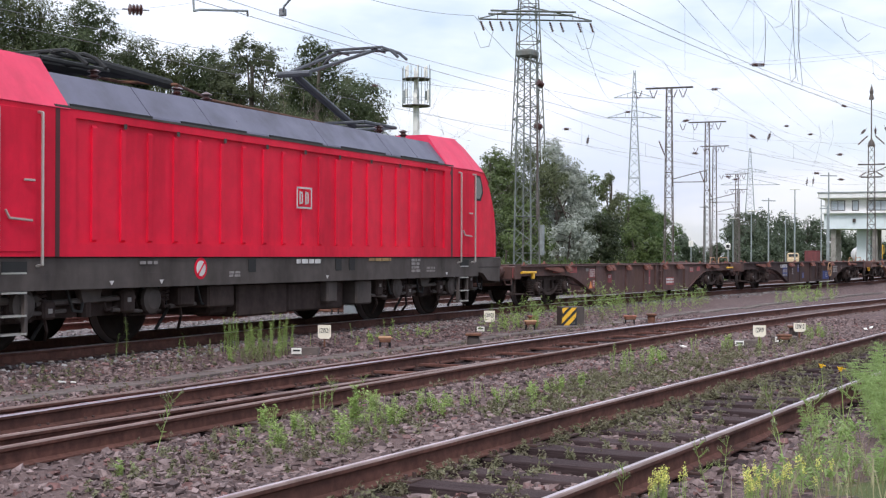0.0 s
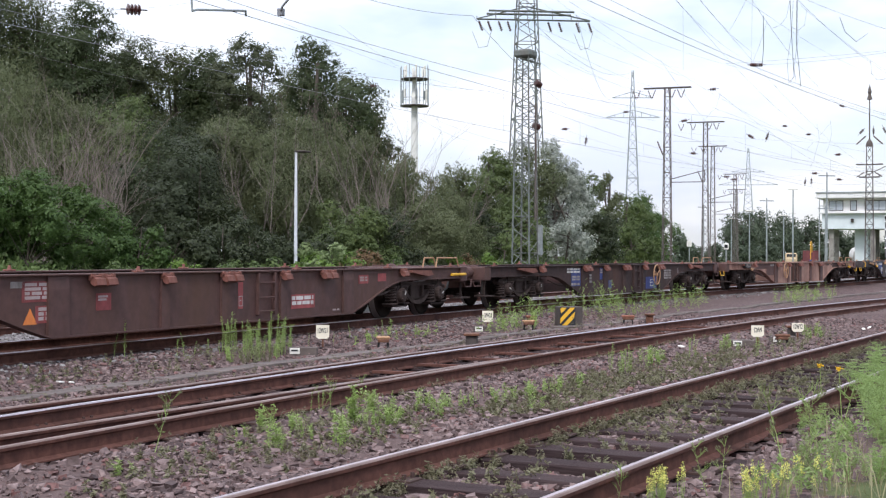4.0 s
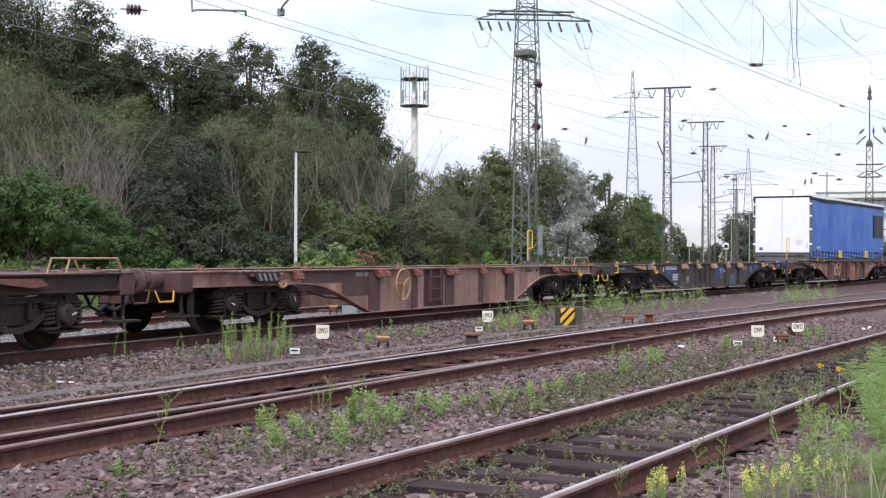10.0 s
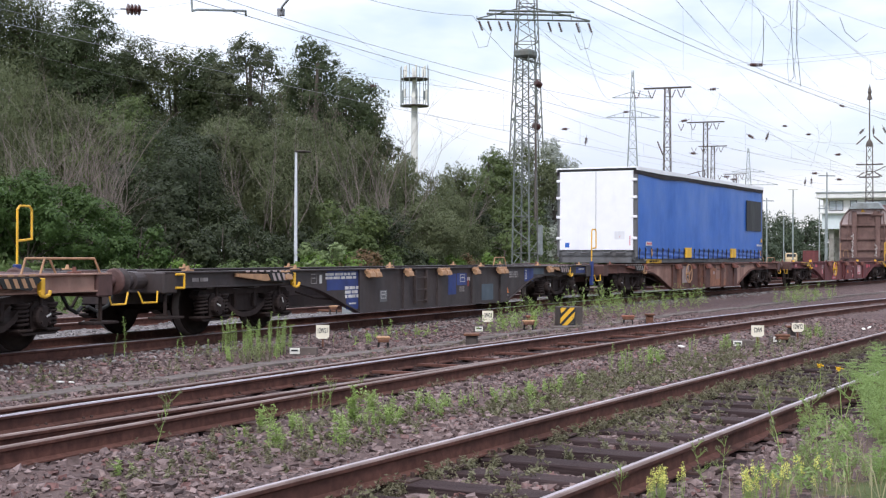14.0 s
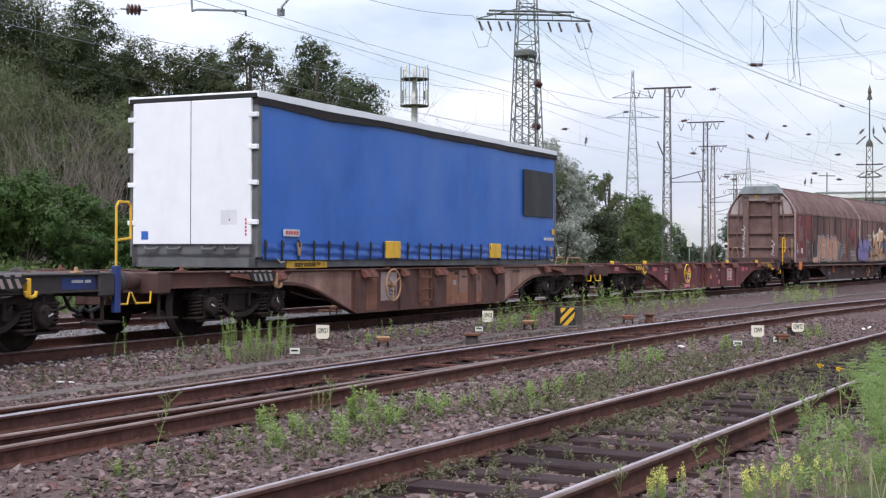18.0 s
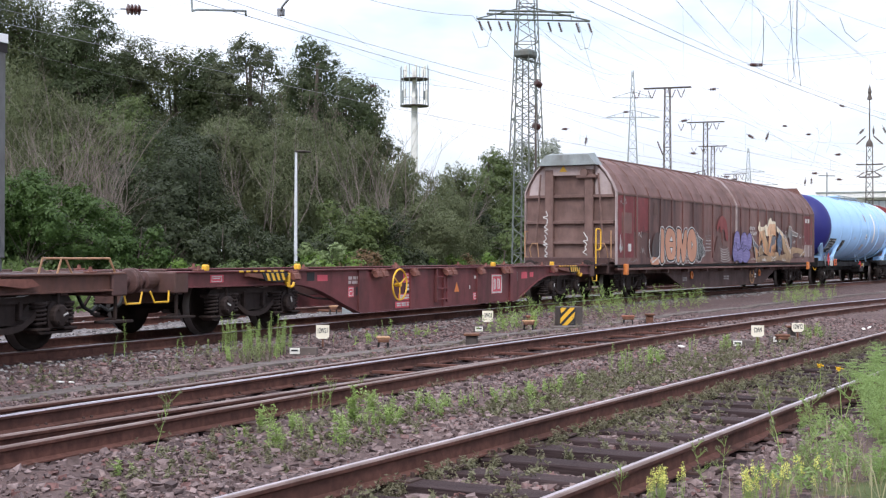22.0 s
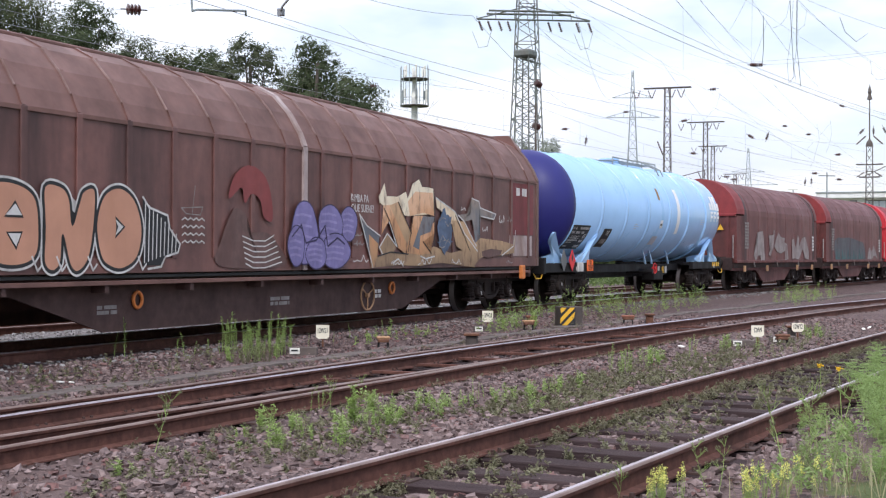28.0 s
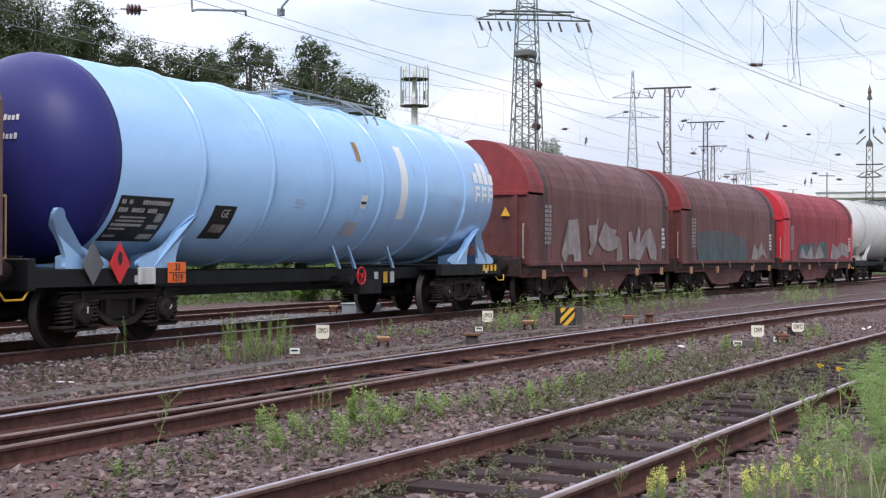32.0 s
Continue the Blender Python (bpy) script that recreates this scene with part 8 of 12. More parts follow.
tank_wagon(170.9, 16.8, "light blue tank wagon with navy end and black data panels", M["tank_blue"], M["tank_navy"], True)
tank_wagon(224.5, 16.4, "pale grey tank wagon at the end of the string", M["tank_grey"], M["tank_grey"], False)


# ---- hooded coil wagons ----
COIL = [(-1.42, 1.0), (-1.42, 2.75)] + [(-1.42 * math.cos(t), 2.75 + 1.3 * math.sin(t)) for t in np.linspace(0.15, math.pi - 0.15, 13)] + [(1.42, 2.75), (1.42, 1.0)]


def coil_wagon(x0, L, label, tarp, hood, spray, seed):
    v = thing("hooded_coil_wagon", label, "freight wagon", "freight train")
    h = L / 2
    STEPS.append((v, x0 + h, 3.5))
    buffers(v, h)
    for x in (-3.5, 3.5):
        bogie(v, x, mat="gear_dark")
    a, b = -h + 0.72, h - 0.62
    bm = B()
    prism_x(bm, COIL, a + 0.9, b - 0.35)
    part("tarpaulin_hood", bm, M[tarp], v, "weathered tarpaulin hood")
    for i in range(8):
        x = a + 1.5 + i * (b - a - 2.5) / 7
        part("hood_bow", arch(COIL, x, 0.05, 0.006), M[tarp], v)
    for sgn, x0_, x1_ in ((-1, a, a + 0.92), (1, b - 0.36, b)):
        bm = B()
        prism_x(bm, [(y * 1.015, z if z < 1.1 else z + 0.03) for y, z in COIL], x0_, x1_)
        bmesh.ops.bisect_plane(bm, geom=bm.verts[:] + bm.edges[:] + bm.faces[:], plane_co=(0, 0, 2.72), plane_no=(0, 0, 1), clear_outer=True)
        part("end_wall", bm, M["coil_end" if seed < 3 else hood], v, "dark grimy steel end wall")
        bm = B()
        prism_x(bm, [(y * 1.02, max(2.72, z + 0.03)) for y, z in COIL if z > 2.7], x0_, x1_)
        part("end_hood", bm, M[hood if sgn < 0 else tarp], v, "red domed top of the end wall")
        xf = x0_ if sgn < 0 else x1_
        for z in (1.1, 2.75):
            part("end_beam", box(B(), xf - 0.06, xf + 0.06, -1.4, 1.4, z - 0.05, z + 0.05, 0.01), M["coil_end" if z < 2 else hood], v)
        for yy in (-1.1, 0.0, 1.1):
            part("end_post", box(B(), xf - 0.05, xf + 0.05, yy - 0.06, yy + 0.06, 1.0, 2.75), M["coil_end"], v)
        part("end_grab", loop_rail([(xf - 0.06, -1.34, 1.2), (xf - 0.16, -1.36, 1.2), (xf - 0.16, -1.36, 2.0), (xf - 0.06, -1.34, 2.0)], 0.018), M["steel"], v)
    part("side_gutter", box(B(), a, b, -1.47, -1.42, 1.0, 1.1, 0.01), M["coil_end"], v)
    part("floor", box(B(), a, b, -1.35, 1.35, 0.82, 1.02), M["brown2"], v)
    e = h - 0.62
    for sgn in (-1, 1):
        part("side_sill", box(B(), -e, e, min(sgn * 1.2, sgn * 1.26), max(sgn * 1.2, sgn * 1.26), 0.72, 0.98), M["redbrown"], v)
        part("buffer_beam", box(B(), sgn * e - 0.06, sgn * e + 0.06, -1.3, 1.3, 0.74, 1.2, 0.02), M["brown2"], v)
    part("centre_well", box(B(), -1.6, 1.6, -1.0, 1.0, 0.35, 0.82, 0.03), M["brown2"], v)
    y = -1.436
    for i, (mt, poly) in enumerate(spray):
        part("sprayed_letter", flat_poly(poly, y - 0.004 - 0.0006 * i), M[mt], v, "sprayed graffiti shape")
        if mt == "coil_silver":
            ribbon(v, poly + poly[:1], y - 0.0043 - 0.0006 * i, 0.012, "spray_dull" if i % 2 else "paint_pale")
    # dark rubber selvage of the hood at both ends
    for xe, w in ((a + 1.05, 0.34), (b - 0.45, 0.26)):
        part("selvage", arch(COIL, xe, w, 0.008), M["coil_dark"], v, "dark worn selvage of the hood")
    # stencilled data, yellow hooks and the sloping ends of the centre well
    bars(v, a + 0.98, a + 1.4, 1.5, 2.5, y - 0.01, 9, M["paint_pale"], seed)
    bars(v, b - 0.75, b - 0.45, 1.45, 2.1, y - 0.01, 5, M["paint_white"], seed + 5)
    for x in (-4.6, -1.8, 2.4, 4.7):
        part("rope_hook", box(B(), x - 0.05, x + 0.05, -1.52, -1.44, 0.68, 0.9, 0.01), M["buff"], v, "yellow rope hook")
    for sgn in (-1, 1):
        part("well_side", prism(B(), [(-2.4, 0.74), (2.4, 0.74), (1.5, 0.3), (-1.5, 0.3)], sgn * 1.2, sgn * 1.14), M["redbrown"] if seed == 3 else M["coil_end"], v)
    for i in range(3):
        part("lashing", loop_rail([(a + 2 + i * 3, -1.46, 1.05), (a + 2.1 + i * 3, -1.48, 0.85)], 0.02), M["paint_pale"], v)
    part("warning_triangle", prism_x(B(), [(-0.98, 2.2), (-0.74, 2.2), (-0.86, 2.42)], a - 0.08, a - 0.072), M["yellow"], v)


M["coil_end"] = surf("dark_red_brown_end_paint", (0.13, 0.036, 0.032), 0.6, 0, 0.3, 5, (0.05, 0.026, 0.024), 0.5, 1.6, 0.3)
M["coil_dark"] = surf("sooty_hood_selvage", (0.055, 0.035, 0.034), 0.6, 0, 0.3, 4, (0.12, 0.045, 0.042), 0.4, 1.6, 0.4)
M["coil_silver"] = surf("chalky_silver_spray_paint", (0.3, 0.255, 0.245), 0.6, 0, 0.3, 4, (0.13, 0.06, 0.055), 0.5, 1.8)
M["slate_spray"] = surf("slate_grey_spray_paint", (0.085, 0.085, 0.095), 0.65, 0, 0.3, 5, (0.1, 0.05, 0.05), 0.4, 2.5)
coil_wagon(187.7, 12.35, "brown hooded coil wagon with red end and grey graffiti", "tarp", "hood_red", [("coil_silver", [(-3.40, 1.29), (-2.83, 1.90), (-2.95, 2.15), (-2.24, 2.19), (-2.17, 1.91), (-1.99, 1.10), (-2.47, 1.08), (-2.54, 1.30), (-2.94, 1.28), (-3.10, 1.08)]), ("coil_silver", [(-1.51, 2.06), (-0.88, 2.09), (-0.83, 2.28), (-0.67, 2.28), (-0.87, 1.57), (-1.25, 1.25), (-1.50, 1.30), (-1.18, 1.66)]), ("coil_silver", [(-0.74, 1.66), (-0.22, 2.17), (0.18, 2.00), (0.73, 1.96), (0.59, 1.82), (1.01, 1.73), (1.24, 1.16), (0.74, 1.10), (0.79, 1.49), (0.19, 1.38), (-0.35, 1.44)]), ("coil_silver", [(1.72, 1.93), (2.01, 1.98), (2.31, 1.60), (2.61, 2.14), (2.82, 2.00), (2.77, 1.65), (3.23, 2.01), (3.70, 2.10), (4.02, 1.82), (4.35, 1.41), (4.29, 1.11), (3.71, 1.16), (3.39, 1.56), (2.77, 1.11), (2.17, 1.16), (1.82, 1.13)])], 1)
coil_wagon(200.05, 12.3, "brown hooded coil wagon with red end and teal graffiti", "tarp", "hood_red", [("slate_spray", [(-3.90, 1.96), (-3.38, 2.11), (-2.48, 2.09), (-1.37, 2.14), (0.20, 2.03), (1.53, 1.92), (1.87, 1.58), (2.05, 1.11), (-3.72, 1.10), (-3.97, 1.54)]), ("spray_teal", [(-3.72, 1.12), (-3.53, 1.71), (-3.23, 1.17), (-3.14, 1.64), (-2.98, 1.14)]), ("spray_teal", [(-2.77, 1.12), (-2.54, 1.59), (-2.18, 1.16), (-2.07, 1.51), (-1.89, 1.14)]), ("spray_teal", [(-1.74, 1.12), (-1.50, 1.69), (-1.13, 1.16), (-1.01, 1.61), (-0.82, 1.14)]), ("spray_teal", [(-0.66, 1.12), (-0.43, 1.58), (-0.07, 1.16), (0.05, 1.50), (0.23, 1.14)]), ("spray_teal", [(0.46, 1.11), (0.71, 1.68), (1.12, 1.16), (1.25, 1.60), (1.45, 1.14)]), ("coil_silver", [(2.40, 1.15), (2.74, 1.71), (3.28, 1.46), (3.73, 1.79), (4.57, 1.15), (3.87, 1.34), (3.10, 1.11)])], 2)
coil_wagon(212.35, 12.15, "bright red hooded coil wagon with grey graffiti", "tarp_red", "hood_bright", [("spray_teal", [(-3.39, 1.14), (-3.21, 1.70), (-2.53, 1.80), (-2.14, 1.64), (-1.44, 1.86), (-0.67, 1.72), (0.11, 1.91), (1.08, 1.81), (1.19, 1.14)]), ("coil_silver", [(-3.11, 1.21), (-2.73, 1.66), (-2.13, 1.24), (-1.44, 1.71), (-0.82, 1.21), (-0.10, 1.77), (0.65, 1.24), (0.12, 1.15), (-1.93, 1.13)]), ("coil_silver", [(1.63, 1.15), (1.96, 1.81), (2.75, 1.64), (3.44, 1.89), (4.50, 1.76), (4.75, 1.15), (3.68, 1.34), (2.64, 1.12)])], 3)


# ---- trees and shrubs beyond the yard ----
M["bark"] = surf("grey_brown_bark", (0.09, 0.072, 0.058), 0.9, 0, 0.3, 10, (0.04, 0.035, 0.028), 0.4, 2, 0.2, 0.5, 30)
M["twig"] = surf("dry_bare_twigs", (0.22, 0.175, 0.155), 0.9, 0, 0.3, 6, (0.08, 0.065, 0.055), 0.4, 1.5)
LEAF = {
    "a": leaf("oak_leaves", (0.045, 0.064, 0.025), (0.098, 0.124, 0.048)),
    "b": leaf("ash_leaves", (0.062, 0.076, 0.029), (0.132, 0.146, 0.058)),
    "c": leaf("alder_leaves", (0.058, 0.073, 0.034), (0.13, 0.143, 0.067)),
    "o": leaf("olive_willow_leaves", (0.098, 0.118, 0.056), (0.2, 0.216, 0.105)),
    "g": leaf("green_shrub_leaves", (0.080, 0.112, 0.039), (0.170, 0.218, 0.068)),
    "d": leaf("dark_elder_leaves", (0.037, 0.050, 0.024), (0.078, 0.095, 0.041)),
    "v": leaf("vivid_creeper_leaves", (0.058, 0.108, 0.027), (0.126, 0.196, 0.057)),
    "s": leaf("silver_poplar_leaves", (0.24, 0.27, 0.215), (0.64, 0.66, 0.59)),
    "pale": leaf("pale_knotweed_leaves", (0.138, 0.198, 0.077), (0.391, 0.462, 0.220)),
    "red": leaf("reddening_leaves", (0.132, 0.088, 0.044), (0.286, 0.176, 0.088)),
    "bright": leaf("fresh_green_leaves", (0.112, 0.192, 0.036), (0.225, 0.336, 0.072)),
    # for far trees: haze of distance is mixed into the leaf colour
    "far": leaf("haze_tinted_leaves", (0.072, 0.098, 0.06), (0.135, 0.165, 0.1)),
    "green": leaf("bank_weed_leaves", (0.081, 0.126, 0.040), (0.180, 0.237, 0.080)),
}


def leaf_mesh(name, pts, nrm, length, width, rng, material, wisp=0.0):
    """Thousands of small pointed leaves as one mesh; wisp turns them upright along their shoots."""
    n = len(pts)
    up = rng.normal(0, 1, (n, 3))
    nn = nrm / (np.linalg.norm(nrm, axis=1, keepdims=True) + 1e-9)
    t = np.cross(nn, up)
    t /= np.linalg.norm(t, axis=1, keepdims=True) + 1e-9
    if wisp:
        t = t * (1 - wisp) + np.array((0, 0, wisp)) + nn * 0.25 * wisp
        t /= np.linalg.norm(t, axis=1, keepdims=True) + 1e-9
    b = np.cross(nn, t)
    b /= np.linalg.norm(b, axis=1, keepdims=True) + 1e-9
    l = (length * rng.uniform(0.55, 1.4, n))[:, None]
    w = (width * rng.uniform(0.6, 1.3, n))[:, None]
    v = np.stack([pts - t * l / 2 - b * w / 2, pts - t * l / 2 + b * w / 2 + nn * w * 0.2, pts + t * l / 2], 1)
    me = bpy.data.meshes.new(name)
    me.vertices.add(n * 3)
    me.vertices.foreach_set("co", v.reshape(-1).astype(np.float32))
    i = np.arange(n * 3, dtype=np.int32)
    me.loops.add(n * 3)
    me.loops.foreach_set("vertex_index", i)
    me.polygons.add(n)
    me.polygons.foreach_set("loop_start", i[::3])
    me.update(calc_edges=True)
    me.materials.append(material)
    return me


def crown_points(rng, r, z0, z1, n, lobes, upright=0.0):
    """Points and outward directions on a bunch of lobes that fill a crown between z0 and z1."""
    h = z1 - z0
    cs, rs = [], []
    for k in range(lobes):
        f = (k + 0.5) / lobes
        a = rng.uniform(0, 6.283)
        q = math.sin(math.pi * min(1, 0.16 + 0.8 * f)) ** 0.6
        d = r * q * rng.uniform(0.25, 0.95)
        lr = rng.uniform(0.34, 0.54) * min(r * 1.15, h * 0.5) * (0.6 + 0.5 * q)
        cs.append((d * math.cos(a), d * math.sin(a), z0 + lr * 0.6 + (h - 1.6 * lr) * f))
        rs.append(lr)
    cs, rs = np.array(cs), np.array(rs)
    w = rs ** 2
    k = rng.choice(lobes, n, p=w / w.sum())
    # each lobe is a bunch of leafy sprays with narrow gaps between them
    ns = 64
    sd = rng.normal(0, 1, (lobes, ns, 3))
    sd[..., 2] += 0.25
    sd /= np.linalg.norm(sd, axis=2, keepdims=True)
    sr = rng.uniform(0.5, 1.04, (lobes, ns))
    j = rng.integers(0, ns, n)
    off = rng.normal(0, 1, (n, 3)) * (1 - 0.45 * upright, 1 - 0.45 * upright, 0.7 + 1.5 * upright)
    d = sd[k, j]
    p = cs[k] + (d * sr[k, j][:, None] + off * 0.125) * rs[k][:, None]
    d = d + 0.22 * off + np.array((0, 0, 0.45))
    p[:, 2] = np.maximum(p[:, 2], 0.05)
    return p, d + rng.normal(0, 0.33, (n, 3)), cs


def tree(name, label, cat, x, y, top, r, kind, seed, leafsize=(0.2, 0.11), trunk=True, low=0.25, cover=4.0, lobes=14, group="", most=36000):
    rng = np.random.default_rng(seed)
    z = float(land(np.array([x]), np.array([y]))[0]) - 0.05
    h = top - z
    v = thing(name, label, cat, group, "", Matrix.Translation((x, y, z)))
    z0 = h * low
    wisp = 0.42 if kind == "o" else 0.0
    if wisp:
        leafsize = (leafsize[0] * 1.0, leafsize[1] * 0.65)
    n = int(2.2 * r * (h - z0) * cover / (leafsize[0] * leafsize[1] * 0.5))
    p, d, cs = crown_points(rng, r, z0, h, min(n, most), lobes, wisp * 0.6)
    part("crown", leaf_mesh("crown", p, d, leafsize[0], leafsize[1], rng, LEAF[kind], wisp), None, v)
    bm = B()
    tr = 0.035 * h ** 0.8 if trunk else 0.05
    bend = rng.uniform(-0.2, 0.2, 2)
    knots = [(0, 0, 0), (bend[0] * 0.5, bend[1] * 0.5, h * 0.3), (bend[0] * 1.5, bend[1], h * 0.6), (bend[0], bend[1] * 2, h * 0.85)]
    for (a, b, f) in zip(knots, knots[1:], (1.0, 0.75, 0.45)):
        tube(bm, a, b, tr * f, tr * f * 0.75, 7, False)
    for c in cs[:: max(1, len(cs) // 9)]:
        s = Vector(knots[1]).lerp(Vector(knots[2]), float(rng.uniform(0, 1))) if trunk else Vector((0, 0, 0.1))
        m = s.lerp(Vector(c), 0.5) + Vector((0, 0, 0.3))
        tube(bm, s, m, tr * 0.4, tr * 0.28, 5, False)
        tube(bm, m, c, tr * 0.28, tr * 0.12, 5, False)
    part("trunk", bm, M["bark"], v)
    return v


# filler trees behind the edge; dark leaves stand in for deep-wood shade
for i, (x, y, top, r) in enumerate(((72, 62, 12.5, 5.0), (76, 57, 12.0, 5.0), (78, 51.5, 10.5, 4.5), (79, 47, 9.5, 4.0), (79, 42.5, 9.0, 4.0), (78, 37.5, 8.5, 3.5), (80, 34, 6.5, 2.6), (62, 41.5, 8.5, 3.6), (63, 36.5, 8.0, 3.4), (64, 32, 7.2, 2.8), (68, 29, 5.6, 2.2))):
    tree("tree", "dark green filler tree deep in the wood, shade in its colour", "tree", x, y, top, r, "d", 300 + i, (0.3, 0.2), True, 0.03, 3.4, 12, "trees of the wood", 9000)
# tall trees at the back
tree("tree", "tall leafy dark green oak at the edge of the wood", "tree", 63.6, 52.7, 19.4, 5.4, "a", 100, (0.18, 0.105), True, 0.26, 3.6, 14, "trees of the wood")
tree("tree", "tall leafy green ash tree at the edge of the wood", "tree", 66.4, 50.9, 18.3, 4.8, "b", 101, (0.18, 0.105), True, 0.26, 3.6, 14, "trees of the wood")
tree("tree", "tall leafy dark green oak at the edge of the wood", "tree", 65.8, 46.9, 16.6, 3.3, "a", 102, (0.18, 0.105), True, 0.26, 3.6, 14, "trees of the wood")
tree("tree", "tall leafy grey-green alder at the edge of the wood", "tree", 70.0, 46.8, 14.9, 3.0, "c", 103, (0.18, 0.105), True, 0.26, 3.6, 14, "trees of the wood")
tree("tree", "tall leafy green ash tree at the edge of the wood", "tree", 72.8, 45.2, 14.7, 3.4, "b", 104, (0.18, 0.105), True, 0.26, 3.6, 14, "trees of the wood")
tree("tree", "tall leafy dark green oak at the edge of the wood", "tree", 73.7, 42.7, 14.7, 2.8, "a", 105, (0.18, 0.105), True, 0.26, 3.1, 14, "trees of the wood")
tree("tree", "tall leafy grey-green alder at the edge of the wood", "tree", 71.0, 38.6, 14.7, 2.6, "c", 106, (0.18, 0.105), True, 0.26, 3.4, 14, "trees of the wood")
tree("tree", "tall leafy dark green oak at the edge of the wood", "tree", 68.7, 33.5, 14.1, 3.1, "a", 107, (0.18, 0.105), True, 0.26, 3.6, 14, "trees of the wood")
tree("tree", "tall leafy green ash tree at the edge of the wood", "tree", 71.1, 32.6, 12.2, 2.4, "b", 108, (0.18, 0.105), True, 0.26, 3.1, 14, "trees of the wood")
tree("tree", "tall leafy grey-green alder at the edge of the wood", "tree", 73.5, 31.8, 10.2, 1.5, "c", 109, (0.18, 0.105), True, 0.26, 3.6, 14, "trees of the wood")
tree("tree", "tall leafy green ash tree at the edge of the wood", "tree", 79.4, 59.0, 18.1, 5.5, "b", 110, (0.18, 0.105), True, 0.26, 3.6, 14, "trees of the wood")
tree("tree", "tall leafy dark green oak at the edge of the wood", "tree", 85.5, 51.1, 15.9, 5.8, "a", 111, (0.18, 0.105), True, 0.26, 3.6, 14, "trees of the wood")
tree("tree", "tall leafy green ash tree at the edge of the wood", "tree", 85.0, 43.9, 14.9, 5.0, "b", 112, (0.18, 0.105), True, 0.26, 3.6, 14, "trees of the wood")
# thicket
tree("shrub", "olive-green willow bush in the thicket behind the tracks", "shrub", 51.0, 40.7, 10.8, 3.4, "o", 113, (0.15, 0.07), False, 0.02, 3.3, 12, "thicket shrubs")
tree("shrub", "olive-green willow bush in the thicket behind the tracks", "shrub", 52.0, 38.0, 9.1, 2.9, "o", 114, (0.15, 0.07), False, 0.02, 3.3, 12, "thicket shrubs")
tree("shrub", "green deciduous bush in the thicket behind the tracks", "shrub", 52.9, 35.5, 8.9, 2.9, "g", 115, (0.15, 0.07), False, 0.02, 3.3, 12, "thicket shrubs")
tree("shrub", "dark green elder bush in the thicket behind the tracks", "shrub", 52.0, 32.3, 7.7, 3.0, "d", 116, (0.15, 0.07), False, 0.02, 3.3, 12, "thicket shrubs")
tree("shrub", "olive-green willow bush in the thicket behind the tracks", "shrub", 54.5, 31.2, 8.1, 2.5, "o", 117, (0.15, 0.07), False, 0.02, 3.3, 12, "thicket shrubs")
tree("shrub", "olive-green willow bush in the thicket behind the tracks", "shrub", 55.3, 29.2, 8.3, 2.9, "o", 118, (0.15, 0.07), False, 0.02, 3.3, 12, "thicket shrubs")
tree("shrub", "olive-green willow bush in the thicket behind the tracks", "shrub", 57.9, 27.8, 8.0, 3.0, "o", 119, (0.15, 0.07), False, 0.02, 3.3, 12, "thicket shrubs")
tree("shrub", "olive-green willow bush in the thicket behind the tracks", "shrub", 60.5, 26.6, 7.6, 2.3, "o", 120, (0.15, 0.07), False, 0.02, 3.3, 12, "thicket shrubs")
tree("shrub", "olive-green willow bush in the thicket behind the tracks", "shrub", 64.8, 26.5, 6.9, 1.8, "o", 121, (0.15, 0.07), False, 0.02, 3.3, 12, "thicket shrubs")
tree("shrub", "olive-green willow bush in the thicket behind the tracks", "shrub", 72.8, 28.0, 6.4, 2.1, "o", 122, (0.15, 0.07), False, 0.02, 3.3, 12, "thicket shrubs")
tree("shrub", "dark green elder bush in the thicket behind the tracks", "shrub", 48.2, 31.0, 6.6, 3.0, "d", 123, (0.15, 0.07), False, 0.02, 3.3, 12, "thicket shrubs")
tree("shrub", "dark green elder bush in the thicket behind the tracks", "shrub", 47.1, 28.2, 5.6, 2.5, "d", 124, (0.15, 0.07), False, 0.02, 3.3, 12, "thicket shrubs")
# front shrubs
tree("shrub", "vivid green creeper-covered bush at the foot of the wood", "shrub", 38.1, 29.5, 4.3, 2.7, "v", 125, (0.12, 0.075), False, 0.0, 4.0, 13, "thicket shrubs")
tree("shrub", "vivid green creeper-covered bush at the foot of the wood", "shrub", 39.5, 28.6, 3.6, 1.8, "v", 126, (0.12, 0.075), False, 0.0, 4.0, 13, "thicket shrubs")
tree("shrub", "vivid green creeper-covered bush at the foot of the wood", "shrub", 37.7, 30.6, 4.1, 1.8, "v", 127, (0.12, 0.075), False, 0.0, 4.0, 13, "thicket shrubs")
tree("shrub", "vivid green creeper-covered bush at the foot of the wood", "shrub", 41.1, 27.1, 2.5, 1.3, "v", 128, (0.12, 0.075), False, 0.0, 4.0, 13, "thicket shrubs")
tree("shrub", "dark green elder bush at the foot of the wood", "shrub", 43.3, 27.1, 2.7, 1.8, "d", 129, (0.12, 0.075), False, 0.0, 4.0, 13, "thicket shrubs")
tree("shrub", "dark green elder bush at the foot of the wood", "shrub", 44.0, 25.1, 2.6, 2.0, "d", 130, (0.12, 0.075), False, 0.0, 4.0, 13, "thicket shrubs")
tree("shrub", "dark green elder bush at the foot of the wood", "shrub", 44.5, 23.7, 2.3, 1.8, "d", 131, (0.12, 0.075), False, 0.0, 4.0, 13, "thicket shrubs")
